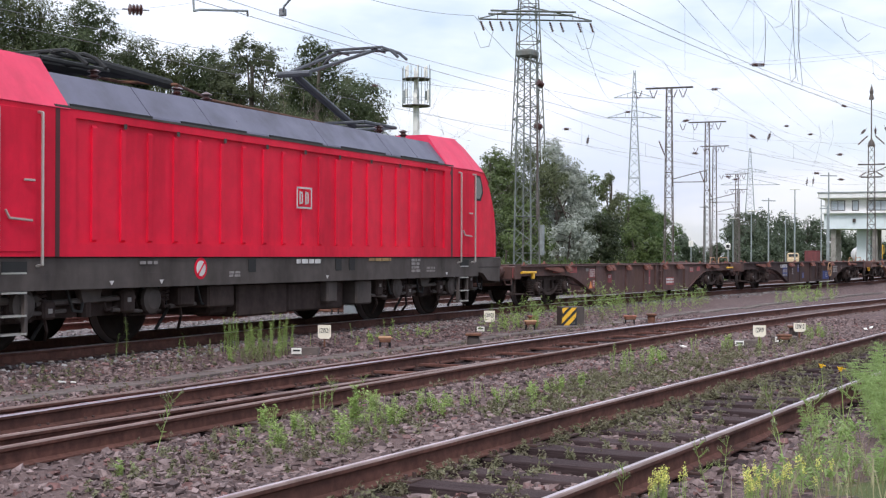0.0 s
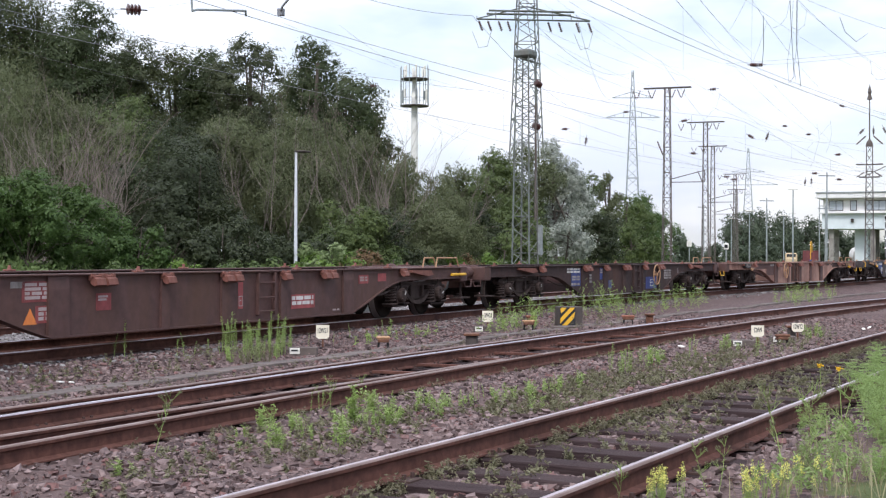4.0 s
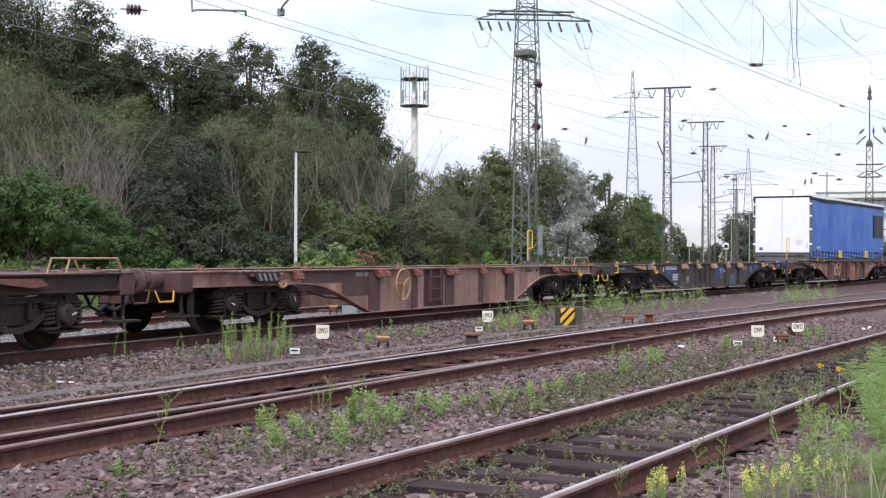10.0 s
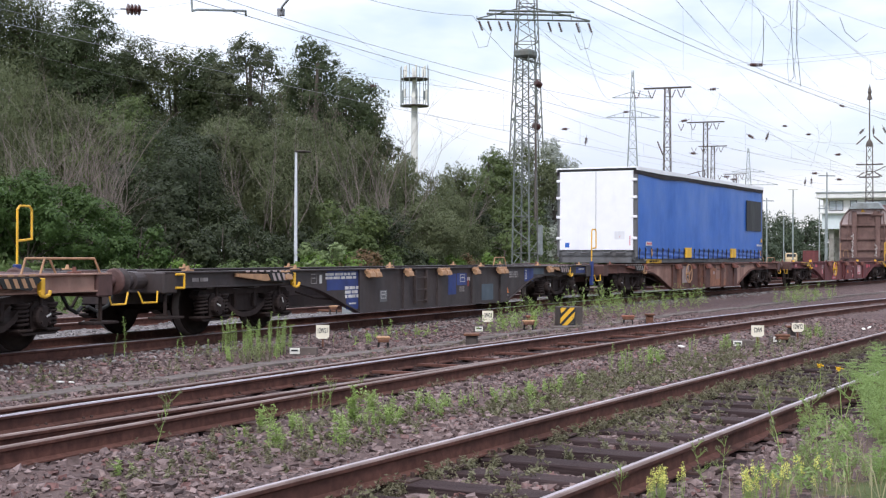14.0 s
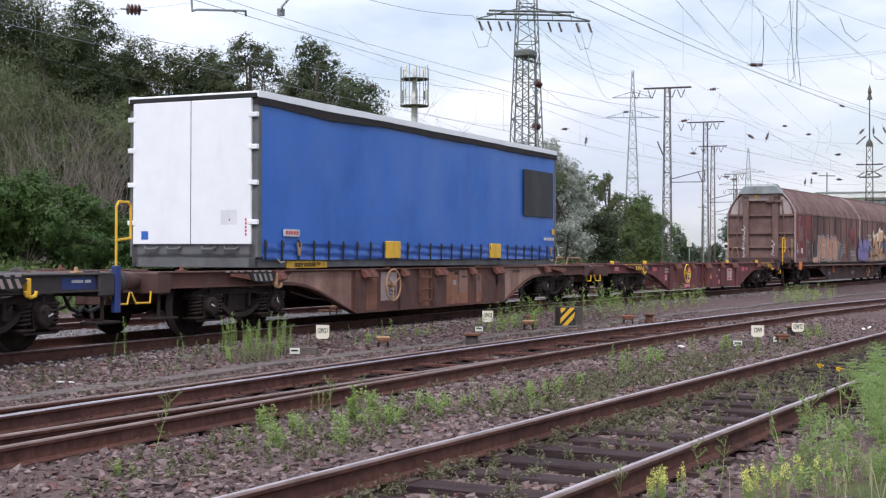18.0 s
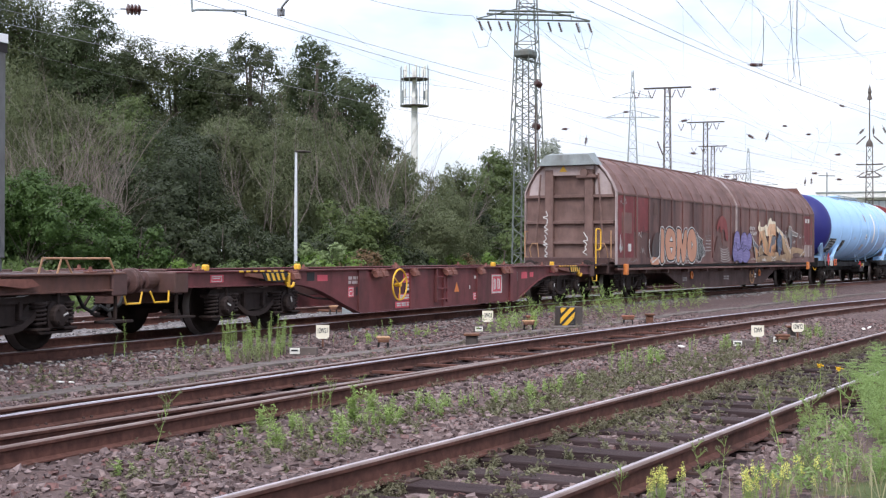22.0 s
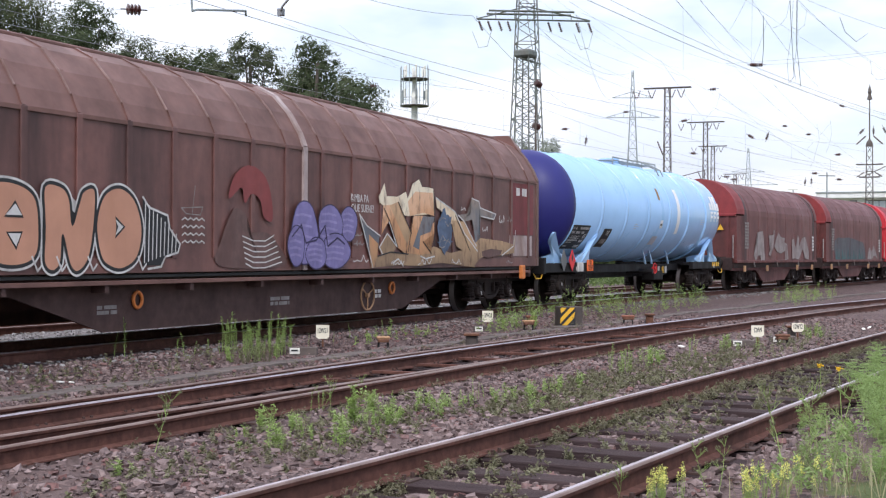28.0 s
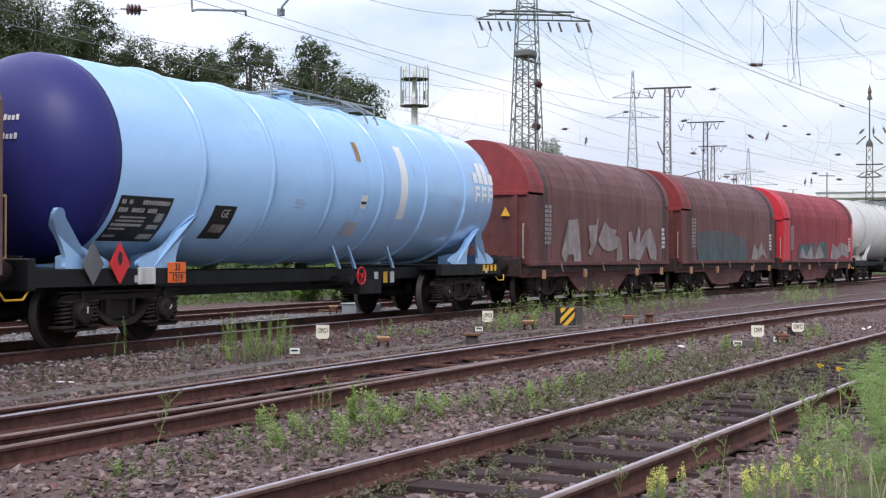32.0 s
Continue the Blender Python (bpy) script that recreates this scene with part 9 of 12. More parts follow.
tree("shrub", "dark green elder bush at the foot of the wood", "shrub", 46.9, 23.1, 2.5, 1.7, "d", 132, (0.12, 0.075), False, 0.0, 4.0, 13, "thicket shrubs")
tree("shrub", "green deciduous bush at the foot of the wood", "shrub", 49.2, 22.6, 3.6, 2.1, "g", 133, (0.12, 0.075), False, 0.0, 4.0, 13, "thicket shrubs")
tree("shrub", "dark green elder bush at the foot of the wood", "shrub", 51.7, 21.7, 3.4, 2.0, "d", 134, (0.12, 0.075), False, 0.0, 4.0, 13, "thicket shrubs")
tree("shrub", "olive-green willow bush at the foot of the wood", "shrub", 55.9, 21.8, 3.8, 2.0, "o", 135, (0.12, 0.075), False, 0.0, 4.0, 13, "thicket shrubs")
tree("shrub", "olive-green willow bush at the foot of the wood", "shrub", 62.0, 22.7, 4.6, 2.0, "o", 136, (0.12, 0.075), False, 0.0, 4.0, 13, "thicket shrubs")
tree("shrub", "dark green elder bush at the foot of the wood", "shrub", 42.5, 29.1, 1.9, 1.2, "d", 137, (0.12, 0.075), False, 0.0, 4.0, 13, "thicket shrubs")
# wood along the line
tree("tree", "olive-green willow bush beside the lattice mast", "tree", 82.8, 29.7, 7.4, 2.3, "o", 138, (0.2, 0.11), True, 0.03, 3.4, 13, "trees along the line")
tree("tree", "green deciduous bush beside the lattice mast", "tree", 85.4, 28.5, 8.9, 2.9, "g", 139, (0.2, 0.11), True, 0.03, 3.4, 13, "trees along the line")
tree("tree", "olive-green willow bush beside the lattice mast", "tree", 88.1, 27.1, 9.3, 2.9, "o", 140, (0.2, 0.11), True, 0.03, 3.4, 13, "trees along the line")
tree("tree", "silver-leaved white poplar beside the lattice mast", "tree", 90.8, 25.5, 9.9, 2.2, "s", 141, (0.2, 0.11), True, 0.03, 3.4, 13, "trees along the line")
tree("tree", "silver-leaved white poplar beside the lattice mast", "tree", 95.1, 25.5, 8.0, 1.9, "s", 142, (0.2, 0.11), True, 0.03, 3.4, 13, "trees along the line")
tree("tree", "green deciduous bush beside the lattice mast", "tree", 101.4, 25.7, 8.0, 1.9, "g", 143, (0.2, 0.11), True, 0.03, 3.4, 13, "trees along the line")
tree("tree", "olive-green willow bush beside the lattice mast", "tree", 107.8, 25.8, 8.4, 1.1, "o", 144, (0.2, 0.11), True, 0.03, 3.4, 13, "trees along the line")
tree("tree", "green deciduous bush beside the lattice mast", "tree", 116.2, 26.2, 7.0, 2.3, "g", 145, (0.2, 0.11), True, 0.03, 3.4, 13, "trees along the line")
tree("tree", "vivid green creeper-covered bush beside the lattice mast", "tree", 123.7, 26.0, 7.5, 2.4, "v", 146, (0.2, 0.11), True, 0.03, 3.4, 13, "trees along the line")
tree("tree", "vivid green creeper-covered bush beside the lattice mast", "tree", 134.2, 26.6, 5.9, 2.0, "v", 147, (0.2, 0.11), True, 0.03, 3.4, 13, "trees along the line")
tree("tree", "dark green elder bush beside the lattice mast", "tree", 75.7, 25.9, 4.7, 2.3, "d", 148, (0.2, 0.11), True, 0.03, 3.4, 13, "trees along the line")
tree("tree", "green deciduous bush beside the lattice mast", "tree", 78.6, 24.0, 5.1, 2.3, "g", 149, (0.2, 0.11), True, 0.03, 3.4, 13, "trees along the line")
tree("tree", "silver-leaved white poplar beside the lattice mast", "tree", 83.3, 22.7, 3.9, 2.0, "s", 150, (0.2, 0.11), True, 0.03, 3.4, 13, "trees along the line")
tree("tree", "dark green elder bush beside the lattice mast", "tree", 89.9, 22.1, 4.5, 2.3, "d", 151, (0.2, 0.11), True, 0.03, 3.4, 13, "trees along the line")
tree("tree", "green deciduous bush beside the lattice mast", "tree", 98.6, 21.7, 3.5, 2.3, "g", 152, (0.2, 0.11), True, 0.03, 3.4, 13, "trees along the line")
tree("tree", "green deciduous bush beside the lattice mast", "tree", 72.4, 23.4, 2.6, 1.9, "g", 153, (0.2, 0.11), True, 0.03, 3.4, 13, "trees along the line")
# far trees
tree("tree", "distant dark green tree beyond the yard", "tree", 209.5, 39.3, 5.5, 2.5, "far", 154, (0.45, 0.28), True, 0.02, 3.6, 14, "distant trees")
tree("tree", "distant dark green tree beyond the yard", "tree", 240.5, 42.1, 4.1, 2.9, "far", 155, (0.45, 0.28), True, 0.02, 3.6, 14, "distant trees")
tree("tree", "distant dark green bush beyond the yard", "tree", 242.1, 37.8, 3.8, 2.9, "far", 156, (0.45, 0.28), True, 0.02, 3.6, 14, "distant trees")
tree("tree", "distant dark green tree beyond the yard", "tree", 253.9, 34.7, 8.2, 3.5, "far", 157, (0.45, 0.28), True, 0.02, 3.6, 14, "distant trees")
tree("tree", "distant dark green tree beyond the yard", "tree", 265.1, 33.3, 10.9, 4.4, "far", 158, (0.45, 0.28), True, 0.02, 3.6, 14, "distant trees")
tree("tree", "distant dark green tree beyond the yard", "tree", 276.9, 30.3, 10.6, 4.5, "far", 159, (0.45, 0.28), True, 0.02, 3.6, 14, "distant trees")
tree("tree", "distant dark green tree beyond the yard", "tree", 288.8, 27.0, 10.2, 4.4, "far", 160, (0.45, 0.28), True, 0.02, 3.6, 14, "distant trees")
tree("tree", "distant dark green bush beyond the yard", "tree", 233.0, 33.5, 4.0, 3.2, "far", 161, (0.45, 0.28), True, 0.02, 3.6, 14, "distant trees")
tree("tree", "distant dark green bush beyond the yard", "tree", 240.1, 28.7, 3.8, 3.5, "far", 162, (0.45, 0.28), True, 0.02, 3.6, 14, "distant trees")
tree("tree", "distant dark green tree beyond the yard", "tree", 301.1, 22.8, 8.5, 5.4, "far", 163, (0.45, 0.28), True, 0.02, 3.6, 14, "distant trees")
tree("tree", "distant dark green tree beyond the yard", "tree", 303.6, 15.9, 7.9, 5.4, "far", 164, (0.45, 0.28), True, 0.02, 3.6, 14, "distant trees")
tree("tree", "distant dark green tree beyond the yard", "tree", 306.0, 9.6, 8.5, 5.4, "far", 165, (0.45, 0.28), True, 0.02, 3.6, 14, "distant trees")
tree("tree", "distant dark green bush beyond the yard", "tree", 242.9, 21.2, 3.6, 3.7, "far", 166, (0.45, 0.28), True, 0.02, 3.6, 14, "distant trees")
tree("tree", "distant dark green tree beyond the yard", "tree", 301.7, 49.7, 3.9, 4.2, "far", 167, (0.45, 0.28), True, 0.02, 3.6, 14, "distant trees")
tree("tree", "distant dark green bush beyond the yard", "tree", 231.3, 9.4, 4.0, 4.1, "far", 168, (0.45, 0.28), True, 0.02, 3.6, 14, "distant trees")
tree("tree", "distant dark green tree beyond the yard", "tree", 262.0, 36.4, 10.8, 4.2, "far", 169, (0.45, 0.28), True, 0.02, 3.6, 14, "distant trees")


def bare_shrub(x, y, top, r, seed, count):
    """A dead or leafless shrub: sheaves of thin forking stems."""
    rng = random.Random(seed)
    z = float(land(np.array([x]), np.array([y]))[0])
    h = top - z
    v = thing("bare_shrub", "leafless grey-brown shrub of thin forking stems", "shrub", "bare shrubs", "", Matrix.Translation((x, y, z)))
    vs, fs = [], []

    def twig(p, d, length, rad, depth):
        q = p
        for i in range(3):
            d2 = (d + Vector((rng.uniform(-0.3, 0.3), rng.uniform(-0.3, 0.3), rng.uniform(-0.05, 0.12)))).normalized()
            e = q + d2 * length / 3
            n = len(vs)
            s = Vector((-d2.y, d2.x, 0.001)).normalized() * rad
            u = d2.cross(s).normalized() * rad
            for c, k in ((q, 1.0), (e, 0.8)):
                vs.extend([tuple(c + s * k), tuple(c - s * 0.5 * k + u * 0.87 * k), tuple(c - s * 0.5 * k - u * 0.87 * k)])
            fs.extend([(n, n + 1, n + 4, n + 3), (n + 1, n + 2, n + 5, n + 4), (n + 2, n, n + 3, n + 5)])
            q, d, rad = e, d2, rad * 0.8
            if depth:
                for _ in range(2):
                    b = (d2 + Vector((rng.uniform(-0.7, 0.7), rng.uniform(-0.7, 0.7), rng.uniform(-0.1, 0.4)))).normalized()
                    twig(q, b, length * rng.uniform(0.3, 0.5), rad * 0.6, depth - 1)

    for i in range(count):
        a = rng.uniform(0, 6.283)
        p = Vector((math.cos(a) * r * 0.5 * rng.random(), math.sin(a) * r * 0.5 * rng.random(), 0))
        d = Vector((math.cos(a) * rng.uniform(0, 0.5), math.sin(a) * rng.uniform(0, 0.5), 1)).normalized()
        twig(p, d, h * rng.uniform(0.7, 1.0), 0.022, 2)
    me = bpy.data.meshes.new("stems")
    me.from_pydata(vs, [], fs)
    me.materials.append(M["twig"])
    part("branchwork", me, None, v)


for i, (x, y, top, r) in enumerate(((43.2, 32.9, 6.4, 1.1), (42.9, 30.8, 6.1, 1.2), (42.4, 29.3, 5.3, 1.0), (49.7, 27.0, 6.3, 0.9), (50.0, 26.1, 6.6, 0.9), (52.0, 23.6, 6.9, 1.0), (53.4, 22.7, 6.8, 1.0), (57.7, 22.8, 5.6, 1.0), (61.9, 22.9, 5.5, 0.8), (50.5, 21.9, 5.9, 1.2))):
    bare_shrub(x, y, top, r, i, 15 if i < 3 else 4)
tree("weed_clump", "pale green knotweed clump on the bank", "plant", 38.9, 18.9, 1.8, 0.7, "pale", 400, (0.13, 0.08), False, 0.0, 3.0, 6, "bank weeds")
tree("weed_clump", "pale green knotweed clump on the bank", "plant", 39.0, 18.3, 1.8, 0.7, "pale", 401, (0.13, 0.08), False, 0.0, 3.0, 6, "bank weeds")
tree("weed_clump", "reddish-brown fading weed clump on the bank", "plant", 40.2, 18.0, 1.6, 0.7, "red", 402, (0.13, 0.08), False, 0.0, 3.0, 6, "bank weeds")
tree("weed_clump", "reddish-brown fading weed clump on the bank", "plant", 40.4, 17.6, 1.5, 0.7, "red", 403, (0.13, 0.08), False, 0.0, 3.0, 6, "bank weeds")
tree("weed_clump", "fresh green weed clump on the bank", "plant", 36.5, 22.3, 1.2, 0.7, "bright", 404, (0.13, 0.08), False, 0.0, 3.0, 6, "bank weeds")
tree("weed_clump", "fresh green weed clump on the bank", "plant", 36.3, 22.7, 1.1, 0.7, "bright", 405, (0.13, 0.08), False, 0.0, 3.0, 6, "bank weeds")
tree("weed_clump", "fresh green weed clump on the bank", "plant", 38.8, 19.1, 1.6, 0.7, "bright", 406, (0.13, 0.08), False, 0.0, 3.0, 6, "bank weeds")
tree("weed_clump", "fresh green weed clump on the bank", "plant", 39.2, 18.0, 1.5, 0.7, "bright", 407, (0.13, 0.08), False, 0.0, 3.0, 6, "bank weeds")
tree("weed_clump", "reddish-brown fading weed clump on the bank", "plant", 58.5, 20.6, 1.5, 0.7, "red", 408, (0.13, 0.08), False, 0.0, 3.0, 6, "bank weeds")
tree("weed_clump", "fresh green weed clump on the bank", "plant", 56.3, 20.6, 1.4, 0.7, "bright", 409, (0.13, 0.08), False, 0.0, 3.0, 6, "bank weeds")
tree("weed_clump", "fresh green weed clump on the bank", "plant", 58.8, 19.8, 1.5, 0.7, "bright", 410, (0.13, 0.08), False, 0.0, 3.0, 6, "bank weeds")
tree("weed_clump", "fresh green weed clump on the bank", "plant", 52.3, 20.1, 1.3, 0.7, "bright", 411, (0.13, 0.08), False, 0.0, 3.0, 6, "bank weeds")
tree("weed_clump", "dull green weed clump on the bank", "plant", 38.8, 21.7, 1.2, 0.7, "green", 412, (0.13, 0.08), False, 0.0, 3.0, 6, "bank weeds")
tree("weed_clump", "dull green weed clump on the bank", "plant", 39.2, 20.7, 1.3, 0.7, "green", 413, (0.13, 0.08), False, 0.0, 3.0, 6, "bank weeds")
tree("weed_clump", "dull green weed clump on the bank", "plant", 48.1, 19.9, 1.3, 0.7, "green", 414, (0.13, 0.08), False, 0.0, 3.0, 6, "bank weeds")
tree("weed_clump", "dull green weed clump on the bank", "plant", 36.6, 25.0, 1.1, 0.7, "green", 415, (0.13, 0.08), False, 0.0, 3.0, 6, "bank weeds")


def bank_growth():
    """Rough grass and low weeds along the foot of the wood, as stuff."""
    rng = np.random.default_rng(77)
    n = 26000
    s = 14 + 150 * rng.random(n) ** 1.4
    o = 9.5 + 11 * rng.random(n)
    c = np.minimum(s, 150)
    x, y = s - K2 ** 2 * c ** 3 / 6, bend_y(s) + o
    z = land(x, y)
    hgt = rng.uniform(0.05, 0.55, n) * (0.6 + 0.4 * np.sin(x * 0.7) * np.sin(y * 0.9))
    p = np.stack([x, y, z + hgt], -1)
    d = rng.normal(0, 1, (n, 3)) * (1, 1, 0.5)
    me = leaf_mesh("bank_grass", p, d, 0.3, 0.09, rng, LEAF["green"])
    tagged(new("bank_grass", me), "rough green grass and weeds along the bank", "grass", kind="stuff")


bank_growth()


# ---- masts, wires, buildings ----
def lattice_face(p0, p1, q0, q1, n, r):
    """Zigzag bracing between two legs."""
    bm = B()
    p0, p1, q0, q1 = Vector(p0), Vector(p1), Vector(q0), Vector(q1)
    for i in range(n):
        a, b = i / n, (i + 1) / n
        if i % 2:
            tube(bm, p0.lerp(p1, a), q0.lerp(q1, b), r, seg=4, caps=False)
        else:
            tube(bm, q0.lerp(q1, a), p0.lerp(p1, b), r, seg=4, caps=False)
        if i % 3 == 0:
            tube(bm, p0.lerp(p1, a), q0.lerp(q1, a), r, seg=4, caps=False)
    return bm


def insulator_string(parent, p, q, r=0.07, n=5, name="insulator"):
    p, q = Vector(p), Vector(q)
    prof = [(0.0, 0.0)]
    L = (q - p).length
    for i in range(n):
        a = L * (0.1 + 0.8 * i / n)
        prof += [(r * 0.35, a), (r, a + L * 0.05), (r, a + L * 0.09), (r * 0.35, a + L * 0.13)]
    prof += [(0.012, L * 0.92), (0.0, L)]
    m = Matrix.Translation(p) @ (q - p).to_track_quat("Z", "Y").to_matrix().to_4x4()
    return part(name, lathe(B(), prof, 8, "Z", m), M["insulator"], parent)


def lattice_mast(name, label, x, y, h, w0, w1, mat, turn=0.0, arms=(), leg=0.042, brace=0.017, n=14, cat="mast", group="overhead line masts"):
    z = float(land(np.array([x]), np.array([y]))[0]) - 0.1
    v = thing(name, label, cat, group, "", Matrix.Translation((x, y, z)) @ Matrix.Rotation(turn, 4, "Z"))
    H = h - z
    cor = [(-1, -1), (1, -1), (1, 1), (-1, 1)]
    lo = [Vector((a * w0 / 2, b * w0 / 2, 0)) for a, b in cor]
    hi = [Vector((a * w1 / 2, b * w1 / 2, H)) for a, b in cor]
    for a, b in zip(lo, hi):
        part("leg", tube(B(), a, b, leg, leg * 0.75, 4), mat, v)
    for i in range(4):
        j = (i + 1) % 4
        tagged(part("bracing", lattice_face(lo[i], hi[i], lo[j], hi[j], n, brace), mat, v), kind="stuff")
    part("footing", box(B(), -w0 / 2 - 0.2, w0 / 2 + 0.2, -w0 / 2 - 0.2, w0 / 2 + 0.2, -0.3, 0.15, 0.03), M["concrete"], v)
    for za, ya, yb, depth in arms:
        zl = za - z
        bm = B()
        for s in (-0.12, 0.12):
            tube(bm, (s, ya, zl), (s, yb, zl), leg * 0.7, seg=4)
            tube(bm, (s, 0, zl + depth), (s, ya, zl + 0.05), leg * 0.5, seg=4)
            tube(bm, (s, 0, zl + depth), (s, yb, zl + 0.05), leg * 0.5, seg=4)
        k = 6
        for i in range(k + 1):
            yy = ya + (yb - ya) * i / k
            f = 1 - abs(yy) / max(abs(ya), abs(yb))
            tube(bm, (-0.12, yy, zl), (0.12, yy, zl), brace, seg=4)
            if depth > 0.3:
                tube(bm, (0.12, yy, zl), (0.12, yy, zl + depth * f + 0.03), brace, seg=4)
        part("cross_arm", bm, mat, v)
    return v, z


# line mast in front of the wood, with its cap and hung insulators
turn = math.atan2(-0.19, 1)
v, z = lattice_mast("lattice_mast", "grey-green lattice mast carrying overhead line gear", 59.3, 18.1, 10.4, 0.92, 0.62, M["mast"], turn, (), 0.046, 0.019, 19)
part("mast_cap", box(B(), -0.42, 0.42, -0.42, 0.42, 10.4 - z, 10.75 - z, 0.08), M["mast"], v, "green box on the mast's head")
part("cap_arm", loop_rail([(-0.5, 0, 10.3 - z), (0.9, -0.3, 10.2 - z)], 0.05), M["mast"], v)
part("switch_box", box(B(), 0.42, 0.6, -0.62, -0.4, 1.6, 3.0, 0.02), M["zinc"], v, "grey cabinet on the mast")
insulator_string(v, (0.25, -0.35, 9.3 - z), (0.65, -0.5, 9.1 - z), 0.16, 4)
insulator_string(v, (0.1, -0.35, 7.3 - z), (0.5, -0.5, 7.15 - z), 0.16, 4)
part("steel_upright", loop_rail([(0.05, -0.5, 3.2), (0.05, -0.5, 8.6)], 0.05), M["mast_rust"], v)

# tall traction tower behind it
v, z = lattice_mast("traction_tower", "tall lattice tower with a wide cross arm above the trees", 143.5, 43.7, 33.5, 4.3, 1.7, M["mast"], 0.45, ((27.6, -7.2, 5.6, 1.5),), 0.105, 0.044, 24, "tower", "power towers")
bm = B()
for s in (-1.0, 1.0):
    tube(bm, (s, -5.2, 28.4 - z), (s, 4.4, 28.4 - z), 0.12, seg=4)
part("cross_arm", bm, M["mast"], v)
for yy in (-7.0, -5.6, -3.6, -2.4, 2.2, 3.2, 4.4, 5.4):
    insulator_string(v, (0.1, yy, 27.5 - z), (0.1, yy + 0.45 * (1 if int(yy * 10) % 2 else -1), 26.2 - z), 0.16, 5)
for yy, d in ((-6.6, 1.2), (4.9, 1.2)):
    part("jumper_loop", loop_rail([(0.1, yy - d * 0.8, 26.4 - z), (0.1, yy - d * 0.4, 24.6 - z), (0.1, yy + d * 0.4, 24.4 - z), (0.1, yy + d, 26.2 - z)], 0.03), M["wire_far"], v)

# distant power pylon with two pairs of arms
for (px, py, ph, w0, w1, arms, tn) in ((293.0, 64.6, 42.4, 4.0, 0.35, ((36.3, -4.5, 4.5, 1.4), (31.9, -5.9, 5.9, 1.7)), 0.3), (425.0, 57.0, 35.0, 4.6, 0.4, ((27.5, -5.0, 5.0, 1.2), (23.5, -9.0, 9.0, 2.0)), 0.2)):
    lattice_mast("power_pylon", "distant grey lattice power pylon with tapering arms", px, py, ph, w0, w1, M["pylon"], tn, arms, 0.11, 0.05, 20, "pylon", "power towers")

# row of line masts with T-shaped heads
for x, y, h, arm, tw in ((93.3, 18.1, 13.0, 1.65, 0.02), (123.3, 20.4, 13.5, 1.7, 0.02), (153.1, 24.5, 13.7, 1.6, 0.02), (188.0, 27.0, 12.6, 1.6, 0.02), (228.0, 32.5, 12.4, 1.5, 0.02)):
    v, z = lattice_mast("lattice_mast", "slender brown lattice mast with a T-shaped head and insulators", x, y, h, 0.62, 0.36, M["mast_rust"], tw, ((h, -arm, arm, 0.05),), 0.042, 0.018, 22)
    for yy in (-0.75, -0.35, 0.5, 1.15):
        insulator_string(v, (0, yy * arm, h - z - 0.05), (0, yy * arm + 0.28, h - z - 0.75), 0.05, 4)
        insulator_string(v, (0, yy * arm + 0.56, h - z - 0.05), (0, yy * arm + 0.28, h - z - 0.75), 0.05, 4)
    part("line_bracket", loop_rail([(0, -0.2, 6.6), (0, -2.6, 7.2), (0, -2.6, 6.4), (0, -0.2, 6.4)], 0.03), M["mast_rust"], v)
    insulator_string(v, (0.0, 0.25, 8.2), (0.0, 0.75, 9.4), 0.06, 6)

# mast with a thin pole and a lamp on top, near the signal box
v, z = lattice_mast("lattice_mast", "brown lattice mast topped by a thin pole with a lamp", 99.9, 4.9, 9.2, 0.62, 0.4, M["mast_rust"], 0.0, ((7.8, -0.9, 0.9, 0.02), (6.9, -0.7, 0.7, 0.02)), 0.042, 0.019, 15)
part("top_pole", tube(B(), (0, 0, 9.2 - z), (0, 0, 13.2 - z), 0.05, 0.035, 6), M["mast_rust"], v)
part("top_lamp", lathe(B(), [(0.0, 12.4 - z), (0.2, 12.45 - z), (0.1, 12.8 - z), (0.14, 13.0 - z), (0.0, 13.55 - z)], 8, "Z"), M["mast_rust"], v)
part("pole_base", lathe(B(), [(0.28, 9.1 - z), (0.2, 9.4 - z), (0.0, 9.7 - z)], 4, "Z"), M["mast_rust"], v)
for s in (-1, 1):
    insulator_string(v, (0, s * 0.2, 9.9 - z), (0, s * 0.95, 9.2 - z), 0.06, 6)
    insulator_string(v, (0, s * 0.3, 7.3 - z), (0, s * 0.9, 6.9 - z), 0.06, 5)
part("second_arm", loop_rail([(0, 0.3, 7.0 - z), (0, -1.6, 7.9 - z)], 0.03), M["mast_rust"], v)

# far thin poles over the yard
for i, (x, y, h) in enumerate(((150.0, 15.3, 8.6), (165.0, 13.0, 7.5), (175.0, 19.0, 6.5), (140.0, 16.9, 7.2), (182.0, 15.2, 9.0), (168.0, 28.0, 7.6), (205.0, 30.0, 7.0), (130.0, 10.3, 6.0), (160.0, 21.3, 6.6), (120.0, 9.4, 8.5), (215.0, 22.0, 8.0))):
    v = thing("lamp_post", "thin grey yard pole with small arms", "pole", "yard poles", "", Matrix.Translation((x, y, -0.3)))
    part("pole", tube(B(), (0, 0, 0), (0, 0, h + 0.3), 0.09, 0.06, 6), M["zinc"], v)
    if i % 2:
        part("arm", loop_rail([(0, -0.7, h), (0, 0.7, h + 0.05)], 0.05), M["zinc"], v)
    else:
        part("lamp_head", box(B(), -0.1, 0.1, -0.55, 0.55, h + 0.2, h + 0.32, 0.03), M["white"], v)

M["lamp_grey"] = surf("pale_galvanised_pole", (0.66, 0.68, 0.72), 0.5, 0.1, 0.08, 4, amount=0.15)
